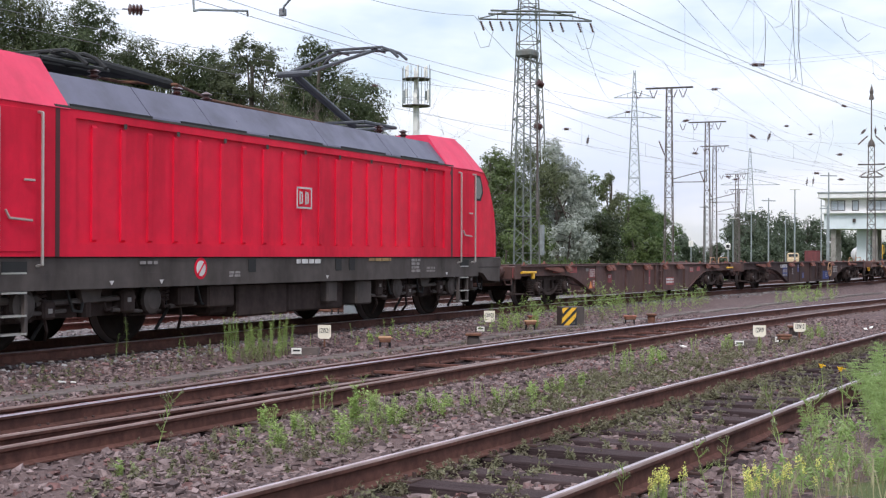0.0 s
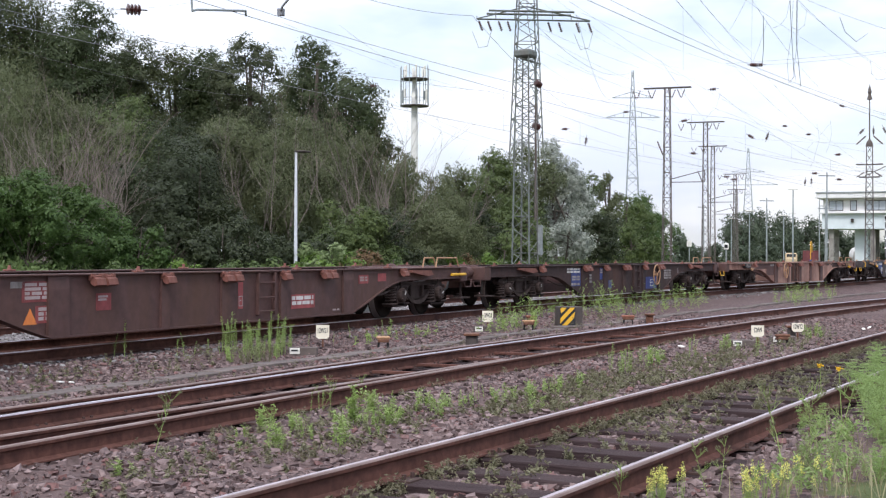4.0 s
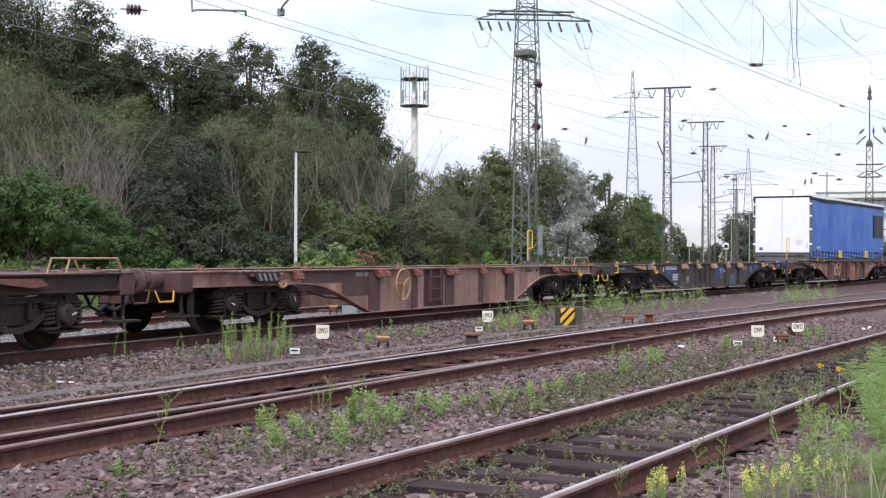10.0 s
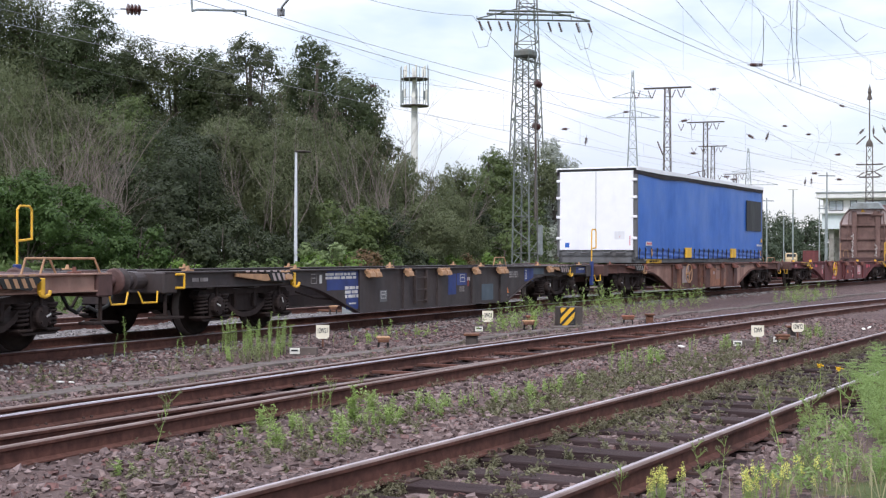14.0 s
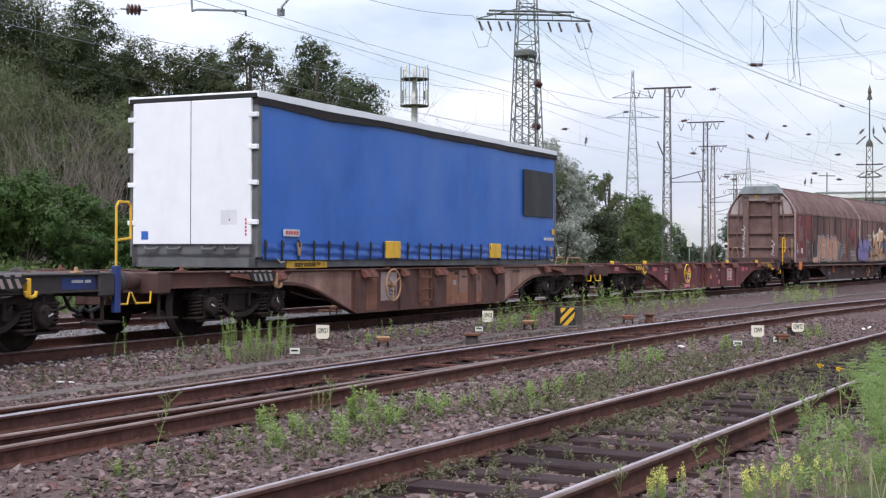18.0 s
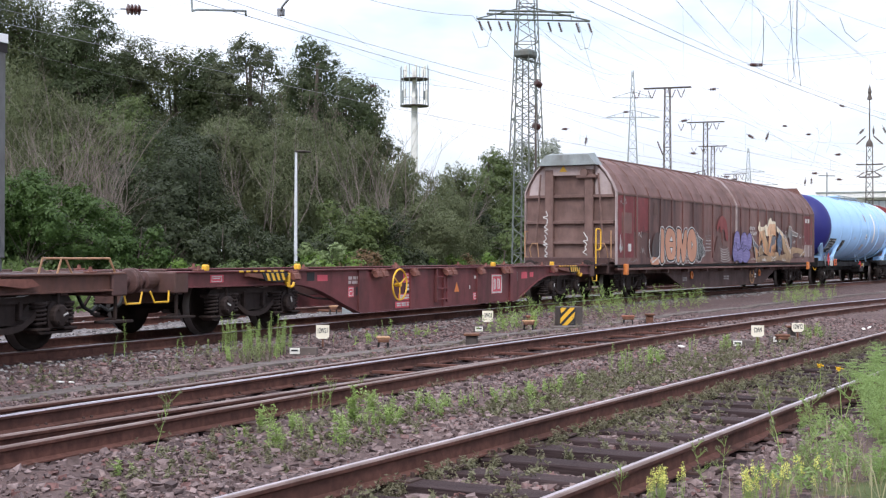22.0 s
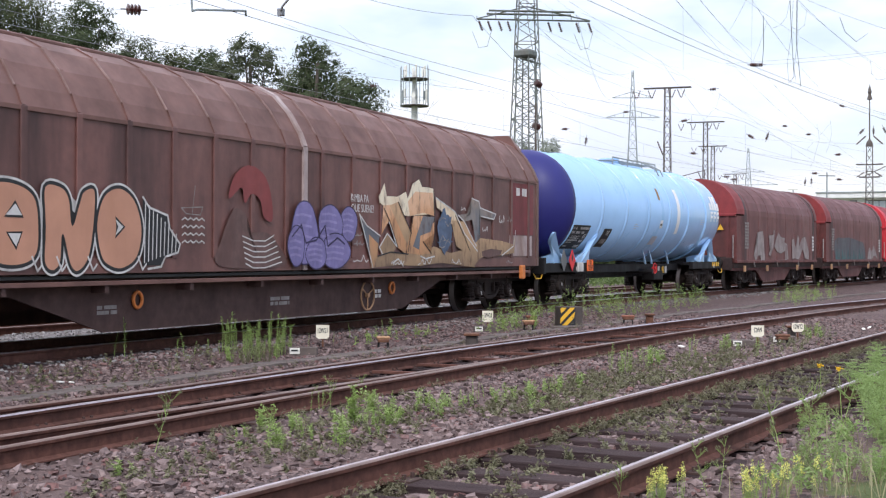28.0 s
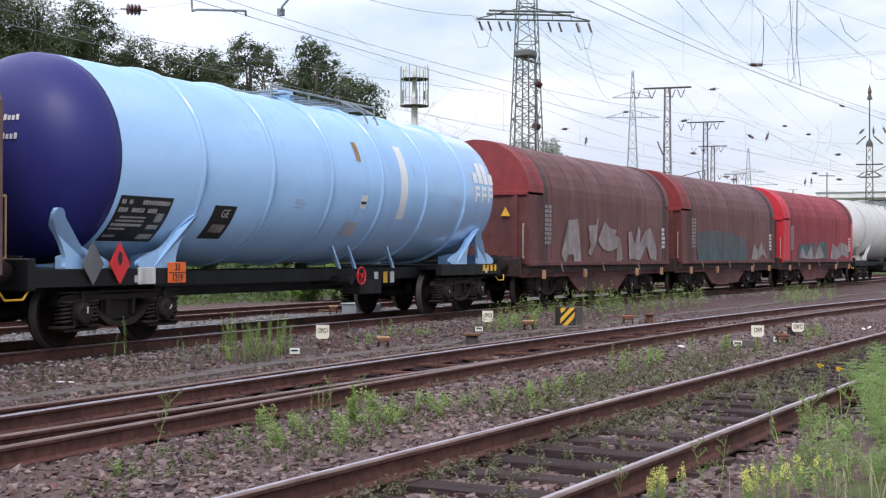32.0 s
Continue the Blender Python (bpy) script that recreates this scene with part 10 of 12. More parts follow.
# street lamp at the wood's edge
z = float(land(np.array([44.6]), np.array([22.5]))[0])
v = thing("street_lamp", "slim grey steel lamp post with a flat head", "lamp post", "", "", Matrix.Translation((44.6, 22.5, z)))
part("pole", tube(B(), (0, 0, -0.2), (0, 0, 5.05 - z), 0.075, 0.045, 10), M["lamp_grey"], v)
part("lamp_head", box(B(), -0.08, 0.42, -0.42, 0.05, 5.05 - z, 5.11 - z, 0.02), M["umbra"], v, "flat dark lamp head")

# mobile-phone tower
z = float(land(np.array([171.9]), np.array([68.5]))[0])
v = thing("phone_tower", "pale concrete phone tower with two antenna platforms", "tower", "", "", Matrix.Translation((171.9, 68.5, z)))
part("shaft", tube(B(), (0, 0, -0.5), (0, 0, 24.5), 0.62, 0.42, 14), M["concrete_pale"], v)
part("upper_shaft", tube(B(), (0, 0, 24.5), (0, 0, 27.2), 0.36, 0.3, 10), M["concrete_pale"], v)
for zz in (22.3, 26.0):
    # dark paint stands in for the platforms' shaded undersides
    part("platform", lathe(B(), [(0.4, zz), (1.95, zz), (2.0, zz + 0.1), (1.9, zz + 0.14), (0.4, zz + 0.14)], 20, "Z"), M["umbra"], v, "round steel antenna platform, dark for its shaded underside")
for i in range(12):
    a = i * math.pi / 6
    part("railing_post", tube(B(), (1.95 * math.cos(a), 1.95 * math.sin(a), 22.3), (1.95 * math.cos(a), 1.95 * math.sin(a), 28.0 - 0.4 * (i % 3)), 0.05, seg=5), M["zinc"], v)
    part("railing", tube(B(), (1.97 * math.cos(a), 1.97 * math.sin(a), 23.4), (1.97 * math.cos(a + math.pi / 6), 1.97 * math.sin(a + math.pi / 6), 23.4), 0.035, seg=4), M["zinc"], v)
    if i % 2:
        part("antenna", box(B(), 1.75 * math.cos(a) - 0.12, 1.75 * math.cos(a) + 0.12, 1.75 * math.sin(a) - 0.12, 1.75 * math.sin(a) + 0.12, 22.8 + 0.3 * (i % 3), 24.6, 0.03), M["white"] if i % 4 == 1 else M["zinc"], v)
        part("antenna", box(B(), 1.5 * math.cos(a) - 0.12, 1.5 * math.cos(a) + 0.12, 1.5 * math.sin(a) - 0.12, 1.5 * math.sin(a) + 0.12, 26.4, 27.9, 0.03), M["white"], v)
part("dish", lathe(B(), [(0.0, 0.0), (0.3, 0.05), (0.32, 0.12), (0.0, 0.1)], 12, "X", Matrix.Translation((-1.9, -0.6, 23.6)) @ Matrix.Rotation(math.pi, 4, "Z")), M["white"], v)


# signal box on stilts
M["box_wall"] = surf("pale_blue_grey_cladding", (0.66, 0.72, 0.73), 0.6, 0, 0.08, 1.2, (0.35, 0.37, 0.36), 0.3, 0.5, 0.3)
M["box_white"] = surf("off_white_render", (0.76, 0.75, 0.73), 0.7, 0, 0.08, 1.2, (0.4, 0.38, 0.35), 0.3, 0.5, 0.3)
v = thing("signal_box", "pale raised signal box with a window band over the yard", "building", "", "structure", Matrix.Translation((149.5, 12.2, 0)) @ Matrix.Rotation(radians(-2), 4, "Z"))
part("wall", box(B(), 0, 7, -15.0, 0.0, 4.2, 5.9), M["box_wall"], v)
part("wall", box(B(), 0.05, 6.9, -15.0, -0.1, 5.95, 7.45), M["box_white"], v)
part("ledge", box(B(), -0.5, 7.2, -15.2, 0.25, 5.86, 5.98), M["box_white"], v)
part("roof", box(B(), -0.9, 7.6, -15.4, 0.5, 7.45, 8.05, 0.06), M["box_white"], v, "flat overhanging roof")
part("roof_edge", box(B(), -1.0, 7.7, -15.5, 0.6, 8.0, 8.15, 0.03), M["zinc"], v)
for y0, y1 in ((-2.2, -0.7), (-3.6, -2.9), (-6.6, -4.4), (-9.2, -7.2), (-12.0, -10.0)):
    w = part("window", box(B(), -0.01, 0.1, y0, y1, 6.15, 7.25), M["umbra"], v)
    n = max(1, round((y1 - y0) / 0.75))
    for i in range(n):
        a = y0 + 0.07 + i * (y1 - y0 - 0.07) / n
        part("pane", box(B(), -0.03, 0.0, a, a + (y1 - y0 - 0.07) / n - 0.07, 6.22, 7.18), M["pane_sky"], w)
for y in (-0.9, -5.2, -9.8, -14.2):
    for x in (0.8, 6.0):
        part("pillar", box(B(), x - 0.25, x + 0.25, y - 0.25, y + 0.25, -0.4, 4.2), M["concrete"], v)
part("stair_tower", box(B(), 2.0, 6.0, -4.6, -3.2, -0.4, 4.2), M["box_wall"], v)
part("loudspeaker", box(B(), -0.25, 0.0, -3.3, -3.0, 4.9, 5.3, 0.04), M["umbra"], v)

# small equipment and parked vehicles in the distance
v = thing("signal_post", "small white and black track signal on a post", "signal", "", "", Matrix.Translation((84.0, 12.6, -0.3)))
part("post", tube(B(), (0, 0, 0), (0, 0, 2.3), 0.05, seg=8), M["zinc"], v)
part("screen", box(B(), -0.05, 0.02, -0.15, 0.15, 1.95, 2.35, 0.03), M["white"], v)
part("screen_mark", box(B(), -0.06, -0.05, -0.1, 0.1, 2.05, 2.25), M["black"], v)
v = thing("signal_post", "small track signal with a plain white screen on a post", "signal", "", "", Matrix.Translation((110.0, 19.5, -0.3)))
part("post", tube(B(), (0, 0, 0), (0, 0, 2.7), 0.05, seg=8), M["zinc"], v)
part("screen", box(B(), -0.06, 0.06, -0.2, 0.2, 2.3, 2.8, 0.03), M["white"], v)


def parked_tank(x, y, turn, mat, label):
    v = thing("parked_tank_wagon", label, "tank wagon", "parked wagons", "", Matrix.Translation((x, y, -0.9)) @ Matrix.Rotation(turn, 4, "Z"))
    R = 1.4
    prof = [(0.0, -5.6)] + [(R * math.sin(t), -5.0 - 0.6 * math.cos(t)) for t in np.linspace(0.2, 1.5, 6)] + [(R, 5.0), (0.9, 5.5), (0.0, 5.6)]
    part("barrel", lathe(B(), prof, 32, "X", Matrix.Translation((0, 0, 2.5))), mat, v, "", True)
    part("chassis", box(B(), -6.5, 6.5, -1.1, 1.1, 0.75, 1.1, 0.02), M["blackpaint"], v)
    for x_ in (-4.6, 4.6):
        for s in (-1, 1):
            part("saddle", box(B(), x_ - 0.15, x_ + 0.15, s * 0.9 - 0.12, s * 0.9 + 0.12, 1.05, 1.6), mat, v)
        for xx in (-0.9, 0.9):
            part("wheelset", lathe(B(), [(0.0, -0.8), (0.45, -0.8), (0.48, -0.7), (0.1, -0.65), (0.1, 0.65), (0.48, 0.7), (0.45, 0.8), (0.0, 0.8)], 18, "Y", Matrix.Translation((x_ + xx, 0, 0.46))), M["wheel"], v)
    bm = B()
    for s in (-0.5, 0.5):
        tube(bm, (-6.3, s, 1.1), (-6.3, s, 2.9), 0.05, seg=5)
    tube(bm, (-6.3, -0.5, 2.9), (-6.3, 0.5, 2.9), 0.05, seg=5)
    part("end_ladder", bm, M["rust"], v)


parked_tank(264.0, 19.6, 0.074, M["tank_grey"], "white-grey tank wagon parked by the signal box")
parked_tank(264.0, 15.2, 0.058, M["tank_grey"], "grey tank wagon parked under the signal box")
v = thing("parked_open_wagon", "dark red open wagon parked in the yard", "freight wagon", "parked wagons", "", Matrix.Translation((239.0, 21.3, -0.7)) @ Matrix.Rotation(0.09, 4, "Z"))
part("body", box(B(), -5, 5, -1.4, 1.4, 1.0, 2.9, 0.04), M["redbrown"], v)
for i in range(7):
    part("stanchion", box(B(), -4.7 + i * 1.55, -4.55 + i * 1.55, -1.47, -1.4, 1.0, 2.9), M["redbrown"], v)
part("chassis", box(B(), -5.2, 5.2, -1.1, 1.1, 0.5, 1.0), M["blackpaint"], v)
v = thing("parked_shunter", "small cream and yellow shunting tractor", "vehicle", "parked wagons", "", Matrix.Translation((189.0, 19.5, -0.2)) @ Matrix.Rotation(0.1, 4, "Z"))
part("body", box(B(), -1.5, 1.4, -0.8, 0.8, 0.5, 1.9, 0.2), M["cream"], v)
part("window", box(B(), -1.52, -1.45, -0.6, 0.6, 1.35, 1.75, 0.03), M["glass"], v)
part("bonnet", box(B(), -2.3, -1.5, -0.75, 0.75, 0.5, 1.2, 0.15), M["cream"], v)


# ---- overhead line ----
def span(a, b, sag=0.012, r=0.0058, far=None, n=14, label="thin overhead line wire"):
    """A hung wire between two points."""
    a, b = Vector(a), Vector(b)
    L = (b - a).length
    if not far:
        r *= min(1.0, max(0.5, min(a.length, b.length) / 60))
    pts = [a.lerp(b, i / n) - Vector((0, 0, 4 * sag * L * (i / n) * (1 - i / n))) for i in range(n + 1)]
    wire(pts, r, label, far)


def wire(pts, r, label="thin overhead line wire", far=None):
    bm = B()
    vs = []
    for i, p in enumerate(pts):
        p = Vector(p)
        d = (Vector(pts[min(i + 1, len(pts) - 1)]) - Vector(pts[max(i - 1, 0)])).normalized()
        s = d.cross(Vector((0, 0, 1)))
        if s.length < 1e-3:
            s = Vector((1, 0, 0))
        s.normalize()
        u = s.cross(d)
        ring = [bm.verts.new(p + (s * math.cos(t) + u * math.sin(t)) * r) for t in (0, 2.094, 4.189)]
        vs.append(ring)
    for p, q in zip(vs, vs[1:]):
        for i in range(3):
            j = (i + 1) % 3
            bm.faces.new((p[i], p[j], q[j], q[i]))
    tagged(link_mesh("overhead_wire", bm, M["wire_far"] if far else M["wire"]), label, "wire", "overhead wires")


def catenary(offset, z, s0, s1, first, step, gap=1.25, least=0.16):
    """Contact wire, its messenger that swings up to each support, and droppers."""
    def mess(s):
        f = ((s - first) / step) % 1.0
        return z + least + (gap - least) * (2 * f - 1) ** 2
    ss = np.linspace(s0, s1, 70)
    wire([(*track(s, offset)[:2], z) for s in ss], 0.0065, "contact wire over the track")
    wire([(*track(s, offset)[:2], mess(s)) for s in ss], 0.0055, "messenger wire over the track")
    s = s0 + 3
    while s < min(s1, 90):
        if mess(s) - z > 0.22:
            wire([(*track(s, offset)[:2], z), (*track(s, offset)[:2], mess(s))], 0.004, "thin dropper between wires")
        s += 6.5


catenary(0.0, 5.46, 13.0, 150.0, -8.0, 62.0)
catenary(4.35, 5.42, 13.0, 150.0, -20.0, 62.0)
mids = [(x, (mid_far(x) + mid_near(x)) / 2) for x in np.linspace(18, 75, 30)]
wire([(x, y, 5.5) for x, y in mids], 0.0065, "contact wire over the middle track")
wire([(x, y, 5.62 + 0.0016 * (x - 33) ** 2 * 0.35) for x, y in mids], 0.0055, "messenger wire over the middle track")
# lines strung across the yard
span((57.93, 16.25, 12.72), (110.22, 19.11, 15.80))
span((86.45, 25.54, 18.44), (159.60, 29.69, 23.76))
span((25.92, 4.86, 6.23), (83.10, 6.07, 8.15))
span((28.08, 4.77, 6.62), (94.60, 3.87, 7.12))
span((24.40, 3.22, 5.86), (39.48, 2.84, 5.62))
span((24.68, 2.45, 5.86), (35.93, 0.93, 5.67))
span((30.45, 4.15, 7.00), (58.12, 1.50, 8.42))
span((40.82, 4.97, 6.98), (38.04, 0.98, 6.83))
span((45.32, 7.21, 6.85), (105.12, 4.30, 6.50))
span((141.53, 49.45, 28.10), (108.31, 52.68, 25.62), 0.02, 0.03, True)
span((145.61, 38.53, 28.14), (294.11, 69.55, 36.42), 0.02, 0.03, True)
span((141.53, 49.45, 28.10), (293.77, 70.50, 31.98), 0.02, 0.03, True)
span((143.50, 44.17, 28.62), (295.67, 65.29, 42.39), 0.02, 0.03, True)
span((21.32, 17.17, 5.31), (35.41, 19.45, 5.99))
span((20.32, 14.14, 5.63), (22.60, 13.73, 6.14))
span((35.75, 18.51, 8.19), (63.21, 19.30, 8.84))
span((45.74, 20.36, 7.23), (76.63, 23.39, 9.03))
span((76.63, 23.39, 9.03), (125.67, 20.71, 9.34))
span((56.05, 21.34, 7.33), (106.51, 29.11, 10.42))
span((30.89, 14.38, 7.09), (56.49, 20.16, 8.52))
span((63.44, 18.65, 11.35), (94.49, 18.38, 12.61))
span((63.44, 18.65, 12.19), (94.49, 18.38, 13.01))
span((94.50, 18.38, 12.53), (125.61, 20.81, 13.46))
span((63.44, 18.65, 10.79), (94.22, 19.13, 10.80))
span((46.19, 19.17, 6.98), (62.25, 21.91, 6.88))
span((91.13, 13.13, 8.99), (115.76, 4.38, 7.96))
span((94.51, 18.37, 10.12), (105.22, 3.99, 9.67))
span((94.66, 18.00, 8.19), (154.57, 14.76, 10.36))
span((96.82, 26.46, 10.64), (172.92, 22.78, 12.27))
span((113.02, 11.69, 8.40), (105.23, 3.98, 7.77))
span((80.52, 12.94, 10.15), (104.78, 5.17, 9.04))
span((22.68, 2.11, 5.48), (23.14, 0.88, 5.00))
span((37.94, 10.25, 8.69), (94.26, 8.86, 9.13), 0.006)
span((39.99, 10.44, 8.72), (68.78, 9.05, 10.64), 0.006)
span((68.78, 9.05, 10.64), (94.46, 3.58, 10.71), 0.006)
span((32.83, 6.18, 7.56), (53.89, 7.60, 9.22), 0.006)
span((32.94, 5.61, 7.55), (53.97, 6.97, 9.26), 0.006)
span((33.30, 3.24, 7.34), (47.55, 1.81, 7.55), 0.006)
span((58.75, 8.84, 9.62), (57.35, 2.18, 9.65), 0.006)
span((48.40, 8.83, 10.18), (48.74, 8.88, 8.02), 0.006)
span((58.23, 11.63, 9.88), (78.66, 12.58, 8.62), 0.006)
span((78.33, 14.83, 7.99), (80.80, 12.14, 8.12), 0.006)
span((83.86, 12.22, 7.85), (84.78, 3.21, 6.40), 0.006)
span((53.25, 11.48, 8.84), (42.60, 12.43, 8.74), 0.006)
span((66.66, 18.68, 11.64), (82.31, 18.50, 11.66), 0.006)
span((46.85, 6.95, 9.06), (38.96, 5.30, 8.61), 0.006)
span((89.35, 8.25, 8.16), (89.33, 6.77, 9.84), 0.006)
span((38.98, 5.13, 8.60), (54.00, 7.13, 8.89), 0.006)
span((44.04, 5.33, 8.80), (54.00, 7.10, 8.89), 0.006)
wire([(44.00, 4.60, 9.47), (44.09, 4.71, 8.95), (44.11, 4.93, 8.68), (44.09, 5.19, 8.61), (44.04, 5.33, 8.80)], 0.007, "thin drooping jumper cable")
wire([(44.99, 4.60, 9.65), (45.17, 4.67, 8.57), (45.30, 4.82, 7.67), (45.38, 4.78, 7.06), (45.41, 4.67, 6.96)], 0.007, "thin drooping jumper cable")
wire([(45.01, 4.47, 9.65), (45.22, 4.47, 8.38), (45.34, 4.61, 7.48), (45.41, 4.54, 7.02)], 0.007, "thin drooping jumper cable")
wire([(45.10, 4.18, 9.31), (45.17, 4.25, 8.83), (45.18, 4.47, 8.66), (45.14, 4.65, 8.79)], 0.007, "thin drooping jumper cable")
wire([(45.50, 2.20, 7.66), (45.56, 2.18, 7.21), (45.60, 2.01, 6.99), (45.60, 1.77, 7.01)], 0.007, "thin drooping jumper cable")
wire([(78.50, 12.13, 10.80), (78.56, 12.37, 9.92), (78.53, 12.88, 9.41), (78.51, 13.18, 9.15)], 0.007, "thin drooping jumper cable")
wire([(84.31, 7.19, 9.31), (84.40, 7.06, 8.45), (84.48, 7.40, 7.09), (84.48, 7.60, 6.71)], 0.007, "thin drooping jumper cable")
wire([(84.36, 6.40, 9.50), (84.44, 6.34, 8.61), (84.50, 6.64, 7.59)], 0.007, "thin drooping jumper cable")
# hung cables and brackets of the line gear
wire([(25.65, 2.71, 6.6), (29.0, 3.0, 5.95), (32.5, 3.3, 5.5), (36.9, 3.9, 5.9)], 0.008, "thin hanging feeder cable")
wire([(25.71, 2.56, 6.5), (29.5, 2.95, 5.85), (33.0, 3.2, 5.4), (37.0, 3.6, 5.8)], 0.008, "thin hanging feeder cable")
wire([(27.5, 3.4, 6.1), (30.0, 3.7, 5.9), (33.0, 4.1, 5.85), (36.6, 4.8, 6.35)], 0.008, "thin hanging feeder cable")
wire([(26.9, 8.2, 6.9), (27.0, 8.2, 6.2), (27.4, 8.2, 5.6), (28.2, 8.3, 5.5)], 0.007, "thin drooping jumper cable")
wire([(28.7, 2.0, 6.2), (28.8, 1.9, 5.9), (29.2, 1.7, 5.75), (29.8, 1.5, 6.0)], 0.007, "thin drooping jumper cable")


def hung_insulator(p, axis, size, label, fat=0.42):
    v = thing("line_insulator", label, "insulator", "line insulators", "", Matrix.Translation(p))
    size *= 0.75
    d = Vector(axis).normalized() * size
    insulator_string(v, -d, d, size * fat, 4, "insulator_discs")
    part("clamp", tube(B(), d * 0.9, d * 1.5, 0.015, seg=5), M["wire"], v)
    part("clamp", tube(B(), -d * 1.5, -d * 0.9, 0.015, seg=5), M["wire"], v)


hung_insulator((20.52, 13.6, 5.64), (1, -0.8, 0.05), 0.22, "red-brown porcelain insulator string in a wire", 0.62)
for p, sz in (((41.31, 17.95, 6.94), 0.17), ((79.95, 14.49, 9.33), 0.2), ((98.8, 6.91, 8.52), 0.18), ((98.84, 6.83, 6.71), 0.2), ((38.65, 5.05, 6.69), 0.16), ((120.24, 20.93, 10.43), 0.28), ((141.72, 20.59, 9.26), 0.3), ((71.0, 16.0, 9.0), 0.2), ((88.0, 9.5, 9.6), 0.22), ((90.0, 8.2, 9.2), 0.22), ((64.0, 17.5, 7.5), 0.22)):
    hung_insulator(p, (0.5, -0.6, 0.35 if sz > 0.3 else 0.05), sz, "dark brown insulator in an overhead wire")
for p, axis in (((67.56, 17.34, 7.22), (0.2, -0.1, 1)), ((69.13, 9.14, 7.33), (0.6, -0.8, -0.5)), ((69.24, 8.34, 7.32), (0.2, -0.3, 1)), ((79.57, 4.33, 8.36), (0.3, -0.6, 0.7)), ((79.60, 3.69, 8.38), (0, 0, 1)), ((79.62, 3.11, 8.43), (-0.2, 0.4, 1)), ((68.61, 10.97, 9.75), (0.5, -1, 0.15)), ((89.28, 6.07, 10.90), (0.6, -1, -0.3)), ((56.01, 7.09, 9.12), (0.5, -1, 0.02)), ((89.54, 6.33, 7.80), (0.5, -1, 0)), ((84.53, 7.33, 6.33), (0.5, -1, 0)), ((80.55, 14.05, 7.41), (0.5, -1, -0.1)), ((73.44, 13.31, 8.68), (0.5, -1, 0.3)), ((88.94, 12.81, 6.28), (0.5, -1, 0.1)), ((89.48, 8.37, 6.09), (0.1, -0.1, 1)), ((89.51, 7.98, 6.12), (0.1, -0.1, 1)), ((89.65, 6.26, 6.21), (0.5, -1, 0)), ((86.88, 13.02, 6.35), (0.5, -1, 0))):
    hung_insulator(p, axis, 0.26, "dark brown insulator in an overhead wire")


def arm(pts, r, label):
    v = thing("registration_arm", label, "line bracket", "line brackets", "", Matrix.Translation(pts[0]))
    part("tube", pipe(B(), [Vector(p) - Vector(pts[0]) for p in pts], r, 6), M["zinc"], v)
    part("clamp", box(B(), -0.05, 0.05, -0.05, 0.05, -0.06, 0.06, 0.01), M["wire"], v)


arm([(16.53, 10.01, 5.3), (16.53, 10.0, 4.85), (16.53, 9.99, 4.71), (16.7, 10.01, 4.76), (18.57, 10.26, 5.08), (18.6, 10.27, 5.0)], 0.018, "thin steel registration arm holding a contact wire")
arm([(19.65, 10.2, 5.24), (19.5, 10.1, 5.3), (18.03, 8.84, 5.5)], 0.018, "thin steel registration arm holding a contact wire")


# ---- things beside the tracks ----
def ground_z(x, y):
    return float(land(np.array([x]), np.array([y]))[0])


FACE = math.radians(20.5)


M["cream"] = surf("creamy_enamel", (0.8, 0.74, 0.6), 0.45, 0, 0.06, 5, (0.45, 0.38, 0.27), 0.3, 6)
M["box_orange"] = surf("faded_brick_red_paint", (0.3, 0.105, 0.06), 0.7, 0, 0.25, 6, (0.12, 0.055, 0.04), 0.45, 5)


def switch_sign(x, y, text, w=0.25, hgt=0.22, label=""):
    """White point-number plate with cropped lower corners on a short post."""
    z = ground_z(x, y)
    v = thing("point_number_sign", label, "sign", "point number signs", "", Matrix.Translation((x, y, z)) @ Matrix.Rotation(FACE - math.pi / 2, 4, "Z"))
    part("post", tube(B(), (0, 0.015, -0.1), (0, 0.015, 0.22), 0.018, seg=6), M["rust"], v)
    c = w * 0.16
    bm = prism(B(), [(-w / 2, 0.14 + c), (-w / 2 + c, 0.14), (w / 2 - c, 0.14), (w / 2, 0.14 + c), (w / 2, 0.14 + hgt), (-w / 2, 0.14 + hgt)], -0.006, 0.006)
    pl = part("plate", bm, M["cream"], v, "cream-white enamel plate with black characters")
    side_text("characters", text, 0.115, 0, 0.14 + hgt * 0.58, -0.009, M["black"], pl, 0.5, 0.002, 0.001)


for a in ((19.34, 9.27, "12W21", 0.21, 0.22), (25.85, 8.68, "12W22", 0.22, 0.23), (23.69, 3.01, "12W9", 0.22, 0.2), (25.39, 2.5, "12W12", 0.22, 0.16)):
    switch_sign(*a, "small white enamel point number sign reading " + a[2])


